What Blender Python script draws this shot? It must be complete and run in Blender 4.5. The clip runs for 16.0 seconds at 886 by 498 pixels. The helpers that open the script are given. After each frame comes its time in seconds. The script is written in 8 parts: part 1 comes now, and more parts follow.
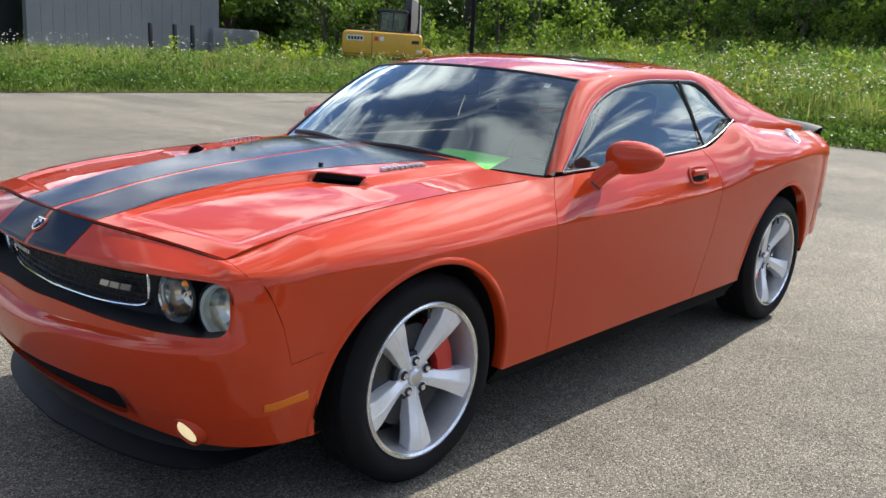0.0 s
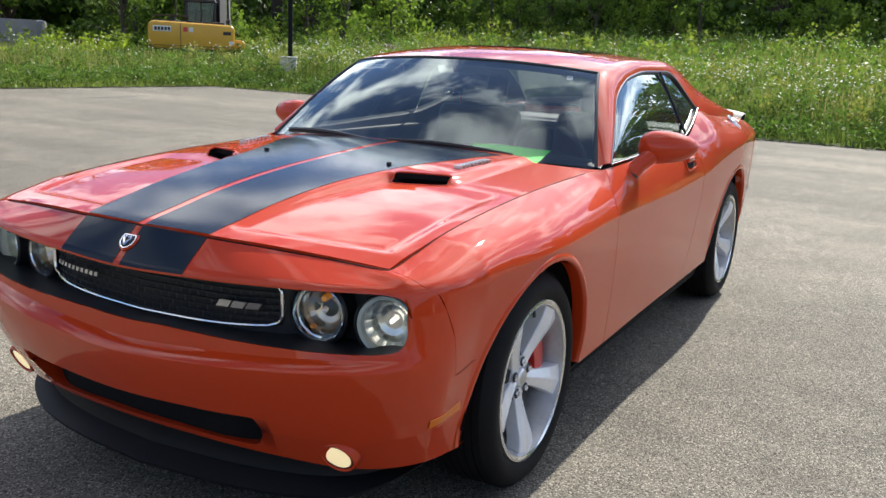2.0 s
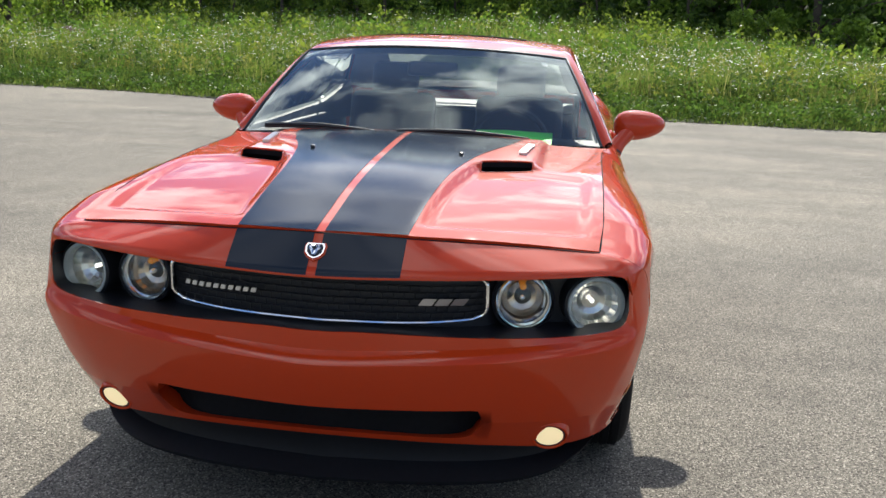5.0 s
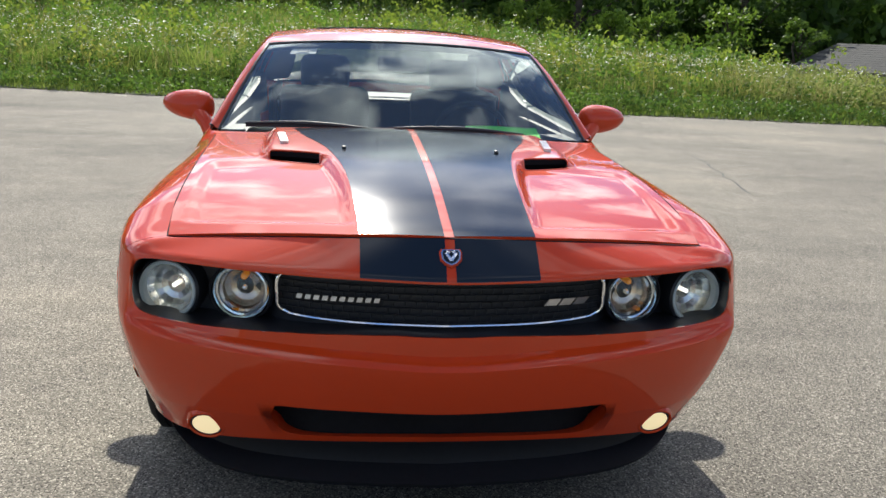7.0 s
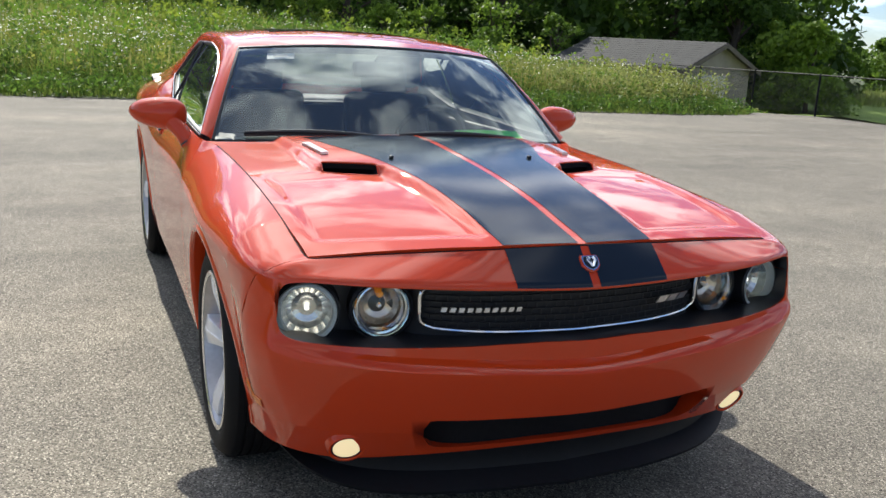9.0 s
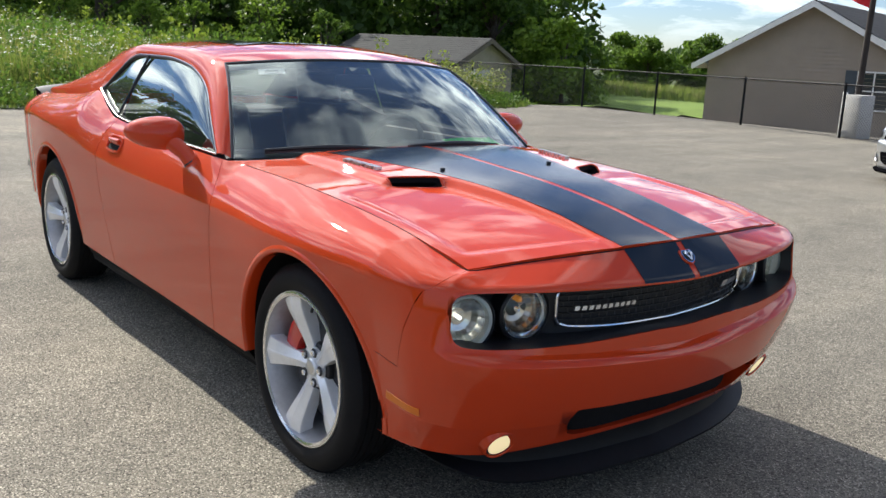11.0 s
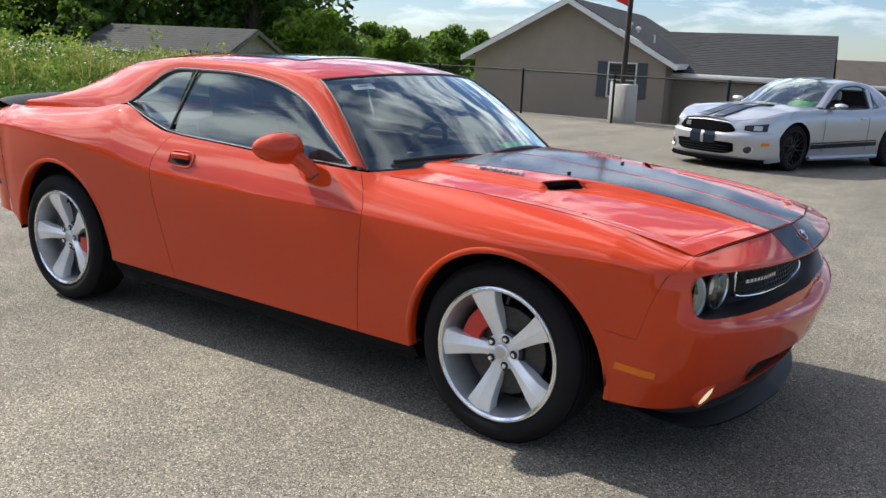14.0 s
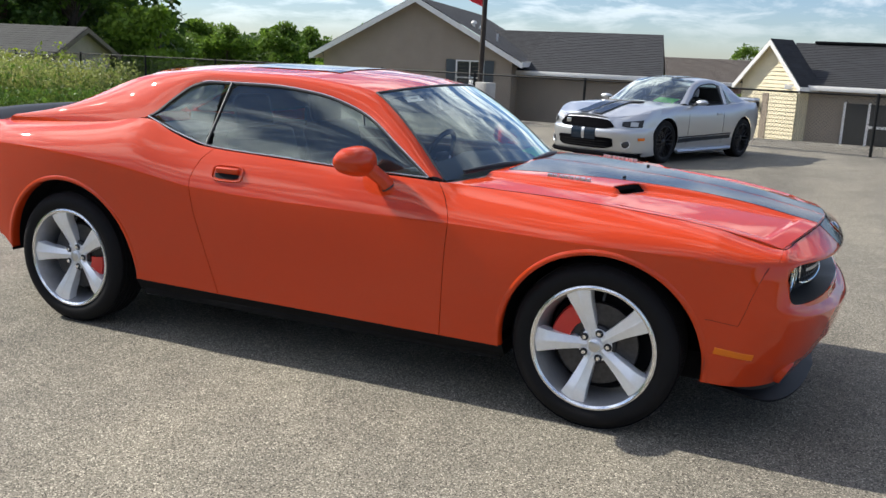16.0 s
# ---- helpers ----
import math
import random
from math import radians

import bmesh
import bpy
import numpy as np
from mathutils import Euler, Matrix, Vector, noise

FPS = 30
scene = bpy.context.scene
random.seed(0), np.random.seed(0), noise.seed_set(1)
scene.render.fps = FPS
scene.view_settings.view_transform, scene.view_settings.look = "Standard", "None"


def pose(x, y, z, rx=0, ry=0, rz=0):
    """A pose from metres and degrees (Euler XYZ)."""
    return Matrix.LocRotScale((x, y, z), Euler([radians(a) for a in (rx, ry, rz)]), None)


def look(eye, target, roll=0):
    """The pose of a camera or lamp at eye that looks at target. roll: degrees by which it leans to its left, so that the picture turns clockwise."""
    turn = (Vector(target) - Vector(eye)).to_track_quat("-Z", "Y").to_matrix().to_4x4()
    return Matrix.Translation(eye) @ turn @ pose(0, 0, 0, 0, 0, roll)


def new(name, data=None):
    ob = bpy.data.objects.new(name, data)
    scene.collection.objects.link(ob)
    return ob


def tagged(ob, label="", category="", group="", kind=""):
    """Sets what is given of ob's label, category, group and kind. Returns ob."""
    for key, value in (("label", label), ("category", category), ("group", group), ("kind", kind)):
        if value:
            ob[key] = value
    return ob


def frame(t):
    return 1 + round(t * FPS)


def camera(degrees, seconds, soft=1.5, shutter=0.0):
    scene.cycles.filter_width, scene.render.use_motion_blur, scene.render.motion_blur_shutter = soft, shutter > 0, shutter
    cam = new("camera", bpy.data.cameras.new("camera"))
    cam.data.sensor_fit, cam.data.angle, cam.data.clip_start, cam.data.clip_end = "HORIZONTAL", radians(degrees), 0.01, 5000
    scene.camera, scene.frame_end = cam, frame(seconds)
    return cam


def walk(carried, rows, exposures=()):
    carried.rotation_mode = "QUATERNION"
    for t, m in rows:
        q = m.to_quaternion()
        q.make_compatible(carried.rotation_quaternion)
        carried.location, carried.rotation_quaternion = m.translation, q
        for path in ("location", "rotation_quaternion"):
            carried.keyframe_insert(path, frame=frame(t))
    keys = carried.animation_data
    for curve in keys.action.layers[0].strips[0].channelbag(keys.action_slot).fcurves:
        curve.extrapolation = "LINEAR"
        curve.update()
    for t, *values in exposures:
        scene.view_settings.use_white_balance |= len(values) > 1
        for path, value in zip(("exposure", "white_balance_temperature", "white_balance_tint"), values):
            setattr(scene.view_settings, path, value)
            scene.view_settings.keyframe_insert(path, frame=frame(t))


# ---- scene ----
cam = camera(52.8, 16.0)
PATH = [
    (0, (3.573, 2.824, 1.46), (2.113, 1.53, 1.021), 2.9),
    (0.5, (3.697, 2.611, 1.448), (2.165, 1.404, 1.007), 3.0),
    (1, (3.809, 2.388, 1.434), (2.219, 1.256, 0.998), 2.7),
    (1.5, (3.944, 2.19, 1.425), (2.293, 1.148, 0.988), 2.7),
    (2, (4.086, 1.963, 1.422), (2.371, 1.033, 0.985), 2.7),
    (2.5, (4.167, 1.738, 1.398), (2.406, 0.901, 0.954), 2.7),
    (3, (4.233, 1.523, 1.408), (2.423, 0.797, 0.963), 2.8),
    (3.5, (4.352, 1.319, 1.414), (2.496, 0.721, 0.967), 2.7),
    (4, (4.48, 1.107, 1.414), (2.591, 0.628, 0.964), 2.7),
    (4.2, (4.517, 1.031, 1.411), (2.619, 0.589, 0.958), 2.5),
    (6.3, (4.697, -0.009, 1.416), (2.752, 0.076, 0.958), 2.4),
    (6.5, (4.684, -0.097, 1.42), (2.743, 0.037, 0.956), 2.6),
    (7, (4.636, -0.317, 1.421), (2.706, -0.069, 0.958), 2.7),
    (7.5, (4.593, -0.555, 1.419), (2.684, -0.179, 0.953), 2.8),
    (8, (4.577, -0.854, 1.441), (2.7, -0.34, 0.979), 2.9),
    (8.5, (4.524, -1.106, 1.443), (2.69, -0.456, 0.983), 3.1),
    (9, (4.425, -1.33, 1.437), (2.631, -0.573, 0.98), 3.1),
    (9.2, (4.38, -1.429, 1.419), (2.607, -0.617, 0.975), 3.3),
    (11.3, (3.977, -2.471, 1.473), (2.487, -1.215, 1.026), 2.5),
    (11.5, (3.934, -2.555, 1.478), (2.467, -1.271, 1.029), 2.5),
    (12, (3.824, -2.833, 1.502), (2.421, -1.479, 1.054), 2.6),
    (12.5, (3.685, -3.07, 1.503), (2.344, -1.654, 1.06), 2.5),
    (13, (3.506, -3.294, 1.508), (2.244, -1.808, 1.063), 2.5),
    (13.5, (3.354, -3.503, 1.509), (2.164, -1.958, 1.062), 2.6),
    (14, (3.185, -3.755, 1.524), (2.069, -2.155, 1.084), 2.6),
    (14.5, (3.015, -3.959, 1.528), (1.975, -2.308, 1.087), 2.5),
    (15, (2.782, -4.123, 1.54), (1.824, -2.424, 1.098), 2.5),
    (15.5, (2.567, -4.257, 1.531), (1.695, -2.51, 1.099), 2.5),
    (16, (2.319, -4.458, 1.557), (1.537, -2.669, 1.126), 2.5),
]
walk(cam, [(t, look(eye, target, roll)) for t, eye, target, roll in PATH], exposures=[(0, 0.64), (4, 0.62), (9, 0.60), (12, 0.57), (16, 0.53)])

# ---- daylight ----
SUN_ELEVATION, SUN_AZIMUTH = 37.5, 181.5      # degrees; azimuth from +x towards +y, where the sun stands
world = bpy.data.worlds.new("sky")
scene.world = world
world.use_nodes = True
wn, wl = world.node_tree.nodes, world.node_tree.links
wn.clear()
w_out = wn.new("ShaderNodeOutputWorld")
w_bg = wn.new("ShaderNodeBackground")
w_sky = wn.new("ShaderNodeTexSky")
w_sky.sky_type = "NISHITA"
w_sky.sun_disc = False
w_sky.sun_elevation = radians(SUN_ELEVATION)
w_sky.sun_rotation = radians(90 - SUN_AZIMUTH)
w_sky.air_density, w_sky.dust_density, w_sky.ozone_density = 1.0, 0.15, 1.2
# broken fair-weather clouds over the whole dome, on a flat layer overhead
w_co = wn.new("ShaderNodeTexCoord")
w_sep = wn.new("ShaderNodeSeparateXYZ")
wl.new(w_co.outputs["Generated"], w_sep.inputs[0])
w_h = wn.new("ShaderNodeMath"); w_h.operation = "MAXIMUM"; w_h.inputs[1].default_value = 0.02
wl.new(w_sep.outputs["Z"], w_h.inputs[0])
w_h2 = wn.new("ShaderNodeMath"); w_h2.operation = "ADD"; w_h2.inputs[1].default_value = 0.20
wl.new(w_h.outputs[0], w_h2.inputs[0])
w_div = wn.new("ShaderNodeVectorMath"); w_div.operation = "DIVIDE"
w_comb = wn.new("ShaderNodeCombineXYZ")
for i in range(3):
    wl.new(w_h2.outputs[0], w_comb.inputs[i])
wl.new(w_co.outputs["Generated"], w_div.inputs[0])
wl.new(w_comb.outputs[0], w_div.inputs[1])
w_flat = wn.new("ShaderNodeVectorMath"); w_flat.operation = "MULTIPLY"; w_flat.inputs[1].default_value = (1, 1, 0)
wl.new(w_div.outputs[0], w_flat.inputs[0])
w_noise = wn.new("ShaderNodeTexNoise")
w_noise.inputs["Scale"].default_value = 2.9
w_noise.inputs["Detail"].default_value = 9
w_noise.inputs["Roughness"].default_value = 0.60
w_noise.inputs["Distortion"].default_value = 0.35
wl.new(w_flat.outputs[0], w_noise.inputs["Vector"])
w_ramp = wn.new("ShaderNodeValToRGB")
w_ramp.color_ramp.elements[0].position, w_ramp.color_ramp.elements[1].position = 0.462, 0.622
wl.new(w_noise.outputs["Fac"], w_ramp.inputs[0])
w_up = wn.new("ShaderNodeMapRange")
w_up.inputs[1].default_value, w_up.inputs[2].default_value = 0.01, 0.13
wl.new(w_sep.outputs["Z"], w_up.inputs[0])
w_fac = wn.new("ShaderNodeMath"); w_fac.operation = "MULTIPLY"
wl.new(w_ramp.outputs["Color"], w_fac.inputs[0]); wl.new(w_up.outputs[0], w_fac.inputs[1])
w_fac2 = wn.new("ShaderNodeMath"); w_fac2.operation = "MULTIPLY"; w_fac2.inputs[1].default_value = 0.85
wl.new(w_fac.outputs[0], w_fac2.inputs[0])
w_mix = wn.new("ShaderNodeMix"); w_mix.data_type = "RGBA"
wl.new(w_fac2.outputs[0], w_mix.inputs["Factor"])
w_tint = wn.new("ShaderNodeMix"); w_tint.data_type = "RGBA"; w_tint.blend_type = "MULTIPLY"; w_tint.inputs["Factor"].default_value = 1
w_tint.inputs["B"].default_value = (0.96, 1.15, 1.56, 1)
wl.new(w_sky.outputs[0], w_tint.inputs["A"])
wl.new(w_tint.outputs["Result"], w_mix.inputs["A"])
# clouds: brighter around the sun, which shines through their edges
w_dot = wn.new("ShaderNodeVectorMath"); w_dot.operation = "DOT_PRODUCT"
w_dot.inputs[1].default_value = (math.cos(radians(SUN_AZIMUTH)) * math.cos(radians(SUN_ELEVATION)),
                                 math.sin(radians(SUN_AZIMUTH)) * math.cos(radians(SUN_ELEVATION)), math.sin(radians(SUN_ELEVATION)))
wl.new(w_co.outputs["Generated"], w_dot.inputs[0])
w_near = wn.new("ShaderNodeMapRange"); w_near.interpolation_type = "SMOOTHSTEP"
w_near.inputs[1].default_value, w_near.inputs[2].default_value, w_near.inputs[3].default_value, w_near.inputs[4].default_value = -0.5, 1.0, 8.5, 38.0
wl.new(w_dot.outputs["Value"], w_near.inputs[0])
w_white = wn.new("ShaderNodeMix"); w_white.data_type = "RGBA"; w_white.blend_type = "MULTIPLY"; w_white.inputs["Factor"].default_value = 1
w_white.inputs["B"].default_value = (0.98, 1.0, 1.03, 1)
wl.new(w_near.outputs[0], w_white.inputs["A"])
wl.new(w_white.outputs["Result"], w_mix.inputs["B"])
wl.new(w_mix.outputs["Result"], w_bg.inputs["Color"])
w_bg.inputs["Strength"].default_value = 0.057
wl.new(w_bg.outputs[0], w_out.inputs["Surface"])

sun = new("sun", bpy.data.lights.new("sun", "SUN"))
sun.data.energy, sun.data.angle, sun.data.color = 4.8, radians(0.55), (1.0, 0.955, 0.87)
sun_way = Vector((math.cos(radians(SUN_AZIMUTH)) * math.cos(radians(SUN_ELEVATION)),
                  math.sin(radians(SUN_AZIMUTH)) * math.cos(radians(SUN_ELEVATION)), math.sin(radians(SUN_ELEVATION))))
sun.matrix_world = look(sun_way * 60, (0, 0, 0))

# ---- materials ----
def material(name, color, rough=0.5, metal=0.0, coat=0.0, spec=0.5, vary=0.0, scale=6.0, bump=0.0, bump_scale=60.0, color2=None, rough_vary=0.0):
    """A principled material with colour varied at two scales and a fine relief, in object space."""
    m = bpy.data.materials.new(name)
    m.use_nodes = True
    n, l = m.node_tree.nodes, m.node_tree.links
    p = n["Principled BSDF"]
    p.inputs["Base Color"].default_value = (*color, 1)
    p.inputs["Roughness"].default_value = rough
    p.inputs["Metallic"].default_value = metal
    p.inputs["Coat Weight"].default_value = coat
    p.inputs["Coat Roughness"].default_value = 0.03
    p.inputs["Specular IOR Level"].default_value = spec
    if vary or bump or rough_vary:
        co = n.new("ShaderNodeTexCoord")
        big = n.new("ShaderNodeTexNoise")
        big.inputs["Scale"].default_value, big.inputs["Detail"].default_value = scale, 5
        l.new(co.outputs["Object"], big.inputs["Vector"])
        fine = n.new("ShaderNodeTexNoise")
        fine.inputs["Scale"].default_value, fine.inputs["Detail"].default_value = bump_scale, 4
        l.new(co.outputs["Object"], fine.inputs["Vector"])
        if vary:
            both = n.new("ShaderNodeMath"); both.operation = "MULTIPLY_ADD"
            both.inputs[1].default_value = 0.4
            l.new(fine.outputs["Fac"], both.inputs[0])
            half = n.new("ShaderNodeMath"); half.operation = "MULTIPLY"; half.inputs[1].default_value = 0.6
            l.new(big.outputs["Fac"], half.inputs[0]); l.new(half.outputs[0], both.inputs[2])
            ramp = n.new("ShaderNodeValToRGB")
            a = color2 or color
            ramp.color_ramp.elements[0].position, ramp.color_ramp.elements[1].position = 0.36, 0.64
            ramp.color_ramp.elements[0].color = (*[max(c * (1 - vary), 0) for c in color], 1)
            ramp.color_ramp.elements[1].color = (*[min(c * (1 + vary), 1) for c in a], 1)
            l.new(both.outputs[0], ramp.inputs[0]); l.new(ramp.outputs[0], p.inputs["Base Color"])
        if rough_vary:
            rr = n.new("ShaderNodeMapRange")
            rr.inputs[3].default_value, rr.inputs[4].default_value = max(rough - rough_vary, 0), min(rough + rough_vary, 1)
            l.new(big.outputs["Fac"], rr.inputs[0]); l.new(rr.outputs[0], p.inputs["Roughness"])
        if bump:
            b = n.new("ShaderNodeBump")
            b.inputs["Strength"].default_value, b.inputs["Distance"].default_value = bump, 0.01
            l.new(fine.outputs["Fac"], b.inputs["Height"]); l.new(b.outputs[0], p.inputs["Normal"])
    return m


def glass_material(name, tint, gloss=1.0, dust_haze=0.0):
    """A sheet of glass: tinted and clear, with a mirror coat by Fresnel."""
    m = bpy.data.materials.new(name)
    m.use_nodes = True
    n, l = m.node_tree.nodes, m.node_tree.links
    n.clear()
    out = n.new("ShaderNodeOutputMaterial")
    mix = n.new("ShaderNodeMixShader")
    clear = n.new("ShaderNodeBsdfTransparent"); clear.inputs[0].default_value = (*tint, 1)
    shine = n.new("ShaderNodeBsdfGlossy"); shine.inputs["Roughness"].default_value = 0.0
    shine.inputs["Color"].default_value = (0.90, 1, 0.95, 1)
    fr = n.new("ShaderNodeFresnel"); fr.inputs["IOR"].default_value = 1.5
    k = n.new("ShaderNodeMath"); k.operation = "MULTIPLY"; k.inputs[1].default_value = gloss; k.use_clamp = True
    l.new(fr.outputs[0], k.inputs[0]); l.new(k.outputs[0], mix.inputs[0])
    l.new(clear.outputs[0], mix.inputs[1]); l.new(shine.outputs[0], mix.inputs[2]); l.new(mix.outputs[0], out.inputs[0])
    if dust_haze:
        # a thin uneven film of road dust, tinted bluish to imitate reflected sky haze
        film = n.new("ShaderNodeBsdfDiffuse"); film.inputs["Color"].default_value = (0.68, 0.77, 0.82, 1)
        co = n.new("ShaderNodeTexCoord")
        noise_ = n.new("ShaderNodeTexNoise"); noise_.inputs["Scale"].default_value = 3.0; noise_.inputs["Detail"].default_value = 5
        l.new(co.outputs["Object"], noise_.inputs["Vector"])
        amount = n.new("ShaderNodeMapRange")
        amount.inputs[1].default_value, amount.inputs[2].default_value = 0.3, 0.7
        amount.inputs[3].default_value, amount.inputs[4].default_value = dust_haze * 0.75, dust_haze * 1.25
        l.new(noise_.outputs["Fac"], amount.inputs[0])
        coat_ = n.new("ShaderNodeMixShader")
        l.new(amount.outputs[0], coat_.inputs[0]); l.new(mix.outputs[0], coat_.inputs[1]); l.new(film.outputs[0], coat_.inputs[2])
        l.new(coat_.outputs[0], out.inputs[0])
    return m


def paint_material(name, color, coat_rough=0.015, flake=0.06):
    """Automotive paint: coloured base with faint flake under a clear coat with a little orange peel."""
    m = material(name, color, rough=0.6, coat=1.0, spec=0.05)
    n, l = m.node_tree.nodes, m.node_tree.links
    p = n["Principled BSDF"]
    p.inputs["Coat Roughness"].default_value = coat_rough
    p.inputs["Coat IOR"].default_value = 1.46
    co = n.new("ShaderNodeTexCoord")
    peel = n.new("ShaderNodeTexNoise"); peel.inputs["Scale"].default_value = 9.0; peel.inputs["Detail"].default_value = 2
    l.new(co.outputs["Object"], peel.inputs["Vector"])
    b = n.new("ShaderNodeBump"); b.inputs["Strength"].default_value = 0.02; b.inputs["Distance"].default_value = 0.02
    l.new(peel.outputs["Fac"], b.inputs["Height"]); l.new(b.outputs[0], p.inputs["Coat Normal"])
    fl = n.new("ShaderNodeTexNoise"); fl.inputs["Scale"].default_value = 900; fl.inputs["Detail"].default_value = 1
    l.new(co.outputs["Object"], fl.inputs["Vector"])
    ramp = n.new("ShaderNodeValToRGB")
    ramp.color_ramp.elements[0].color = (*[c * (1 - flake) for c in color], 1)
    ramp.color_ramp.elements[1].color = (*[min(1, c * (1 + flake)) for c in color], 1)
    l.new(fl.outputs["Fac"], ramp.inputs[0]); l.new(ramp.outputs[0], p.inputs["Base Color"])
    return m


def lamp_material(name, color, strength):
    m = material(name, color, rough=0.2)
    p = m.node_tree.nodes["Principled BSDF"]
    p.inputs["Emission Color"].default_value = (*color, 1)
    p.inputs["Emission Strength"].default_value = strength
    return m


M_PAINT = paint_material("orange_red_paint", (0.55, 0.046, 0.0072))
M_STRIPE = material("black_stripe_vinyl", (0.012, 0.019, 0.030), rough=0.13, coat=0.0, spec=0.25, bump=0.0)
M_BLACK = material("black_plastic", (0.014, 0.015, 0.018), rough=0.42, vary=0.15, bump=0.05, bump_scale=400)
M_SPOILER = material("satin_black_spoiler", (0.016, 0.017, 0.019), rough=0.5, spec=0.18, vary=0.1)
M_BLACK_MATT = material("matt_black_underside", (0.008, 0.008, 0.009), rough=0.85, spec=0.15, vary=0.2)
M_GLOSS_BLACK = material("gloss_black", (0.008, 0.008, 0.010), rough=0.12, coat=0.5)
M_RUBBER = material("tyre_rubber", (0.007, 0.007, 0.008), rough=0.7, spec=0.2, vary=0.2, scale=9, bump=0.12, bump_scale=180)
M_ALLOY = material("silver_alloy", (0.86, 0.87, 0.88), rough=0.30, metal=0.35, coat=0.4, vary=0.05, scale=8)
# barrel: the alloy in a darker grey, the wheel's inner shade put into colour
M_BARREL = material("shaded_wheel_barrel", (0.50, 0.50, 0.51), rough=0.40, metal=0.7, vary=0.1, scale=10)
M_ALLOY_EDGE = material("machined_alloy", (0.80, 0.81, 0.83), rough=0.2, metal=0.95)
M_STEEL = material("brake_steel", (0.075, 0.075, 0.08), rough=0.45, metal=1.0, vary=0.15, scale=30)
M_DARK_STEEL = material("dark_steel", (0.05, 0.05, 0.055), rough=0.5, metal=0.8)
M_CHROME = material("chrome", (0.86, 0.87, 0.89), rough=0.07, metal=1.0)
M_TRIM_BRIGHT = material("bright_moulding", (0.34, 0.35, 0.36), rough=0.25, metal=1.0)
M_SATIN = material("satin_chrome", (0.62, 0.63, 0.66), rough=0.28, metal=1.0)
M_CALIPER = material("red_caliper", (0.55, 0.02, 0.015), rough=0.3, coat=0.5)
M_GLASS = glass_material("windscreen_glass", (0.90, 0.95, 0.92), 2.4, 0.040)
M_SIDE_GLASS = glass_material("tinted_side_glass", (0.64, 0.72, 0.71), 2.1, 0.016)
M_REAR_GLASS = glass_material("rear_glass", (0.84, 0.90, 0.87), 0.8, 0.01)
M_LENS = glass_material("lamp_lens", (0.92, 0.94, 0.95), 0.9)
M_AMBER = material("amber_lens", (0.74, 0.17, 0.004), rough=0.3, coat=0.25, spec=0.3)
M_LAMP_WARM = lamp_material("lit_fog_bulb", (1.0, 0.80, 0.46), 0.42)
M_LAMP_WHITE = lamp_material("lit_low_beam", (1.0, 0.97, 0.9), 1.1)
M_LAMP_AMBER = lamp_material("lit_amber_bulb", (1.0, 0.36, 0.04), 0.10)
M_FROST = material("frosted_lamp_ring", (0.74, 0.77, 0.76), rough=0.3, coat=0.6)
M_CHIN = material("dark_grey_chin_plastic", (0.007, 0.008, 0.010), rough=0.5, spec=0.22, vary=0.2, scale=4)
M_REFLECTOR = material("lamp_reflector", (0.84, 0.81, 0.73), rough=0.24, metal=1.0)
# the amber bulb's reflection, tinted into the reflector's own colour
M_REFLECTOR_BULB_TINT = material("bulb_tinted_reflector", (0.74, 0.60, 0.46), rough=0.24, metal=1.0)
M_TRIM_IN = material("dark_interior_plastic", (0.028, 0.029, 0.031), rough=0.6, vary=0.15, bump=0.1, bump_scale=300)
M_SEAT = material("dark_seat_leather", (0.022, 0.022, 0.024), rough=0.55, vary=0.1, bump=0.015, bump_scale=40)
M_HEADLINER = material("grey_headliner", (0.16, 0.16, 0.155), rough=0.9, vary=0.1)
M_GREEN = material("green_paper", (0.16, 1.0, 0.12), rough=0.6, vary=0.06, scale=3)
M_WHITE = material("white_paper", (0.78, 0.80, 0.80), rough=0.6)
M_GREY_INK = material("grey_ink", (0.25, 0.27, 0.30), rough=0.6)

# ---- building tools ----
def mesh_object(name, verts, faces, mat, parent=None, label="", smooth=True, sharp=38, mats=None, index=None, out=None):
    me = bpy.data.meshes.new(name)
    me.from_pydata([tuple(v) for v in verts], [], [tuple(f) for f in faces])
    for m in (mats or [mat]):
        me.materials.append(m)
    if index is not None:
        me.polygons.foreach_set("material_index", index)
    if out:
        way = sum((p.normal * p.area for p in me.polygons), Vector())
        if way.dot(Vector(out)) < 0:
            me.flip_normals()
    if smooth:
        me.shade_smooth()
        me.set_sharp_from_angle(angle=radians(sharp))
    me.update()
    ob = new(name, me)
    if parent:
        ob.parent = parent
    if label:
        ob["label"] = label
    return ob


def part(name, bm, mat, parent, label="", smooth=True, sharp=38):
    """Links a bmesh as one mesh object under a thing or a part."""
    me = bpy.data.meshes.new(name)
    bm.to_mesh(me)
    bm.free()
    me.materials.append(mat)
    if smooth:
        me.shade_smooth()
        me.set_sharp_from_angle(angle=radians(sharp))
    ob = new(name, me)
    if parent:
        ob.parent = parent
    if label:
        ob["label"] = label
    return ob


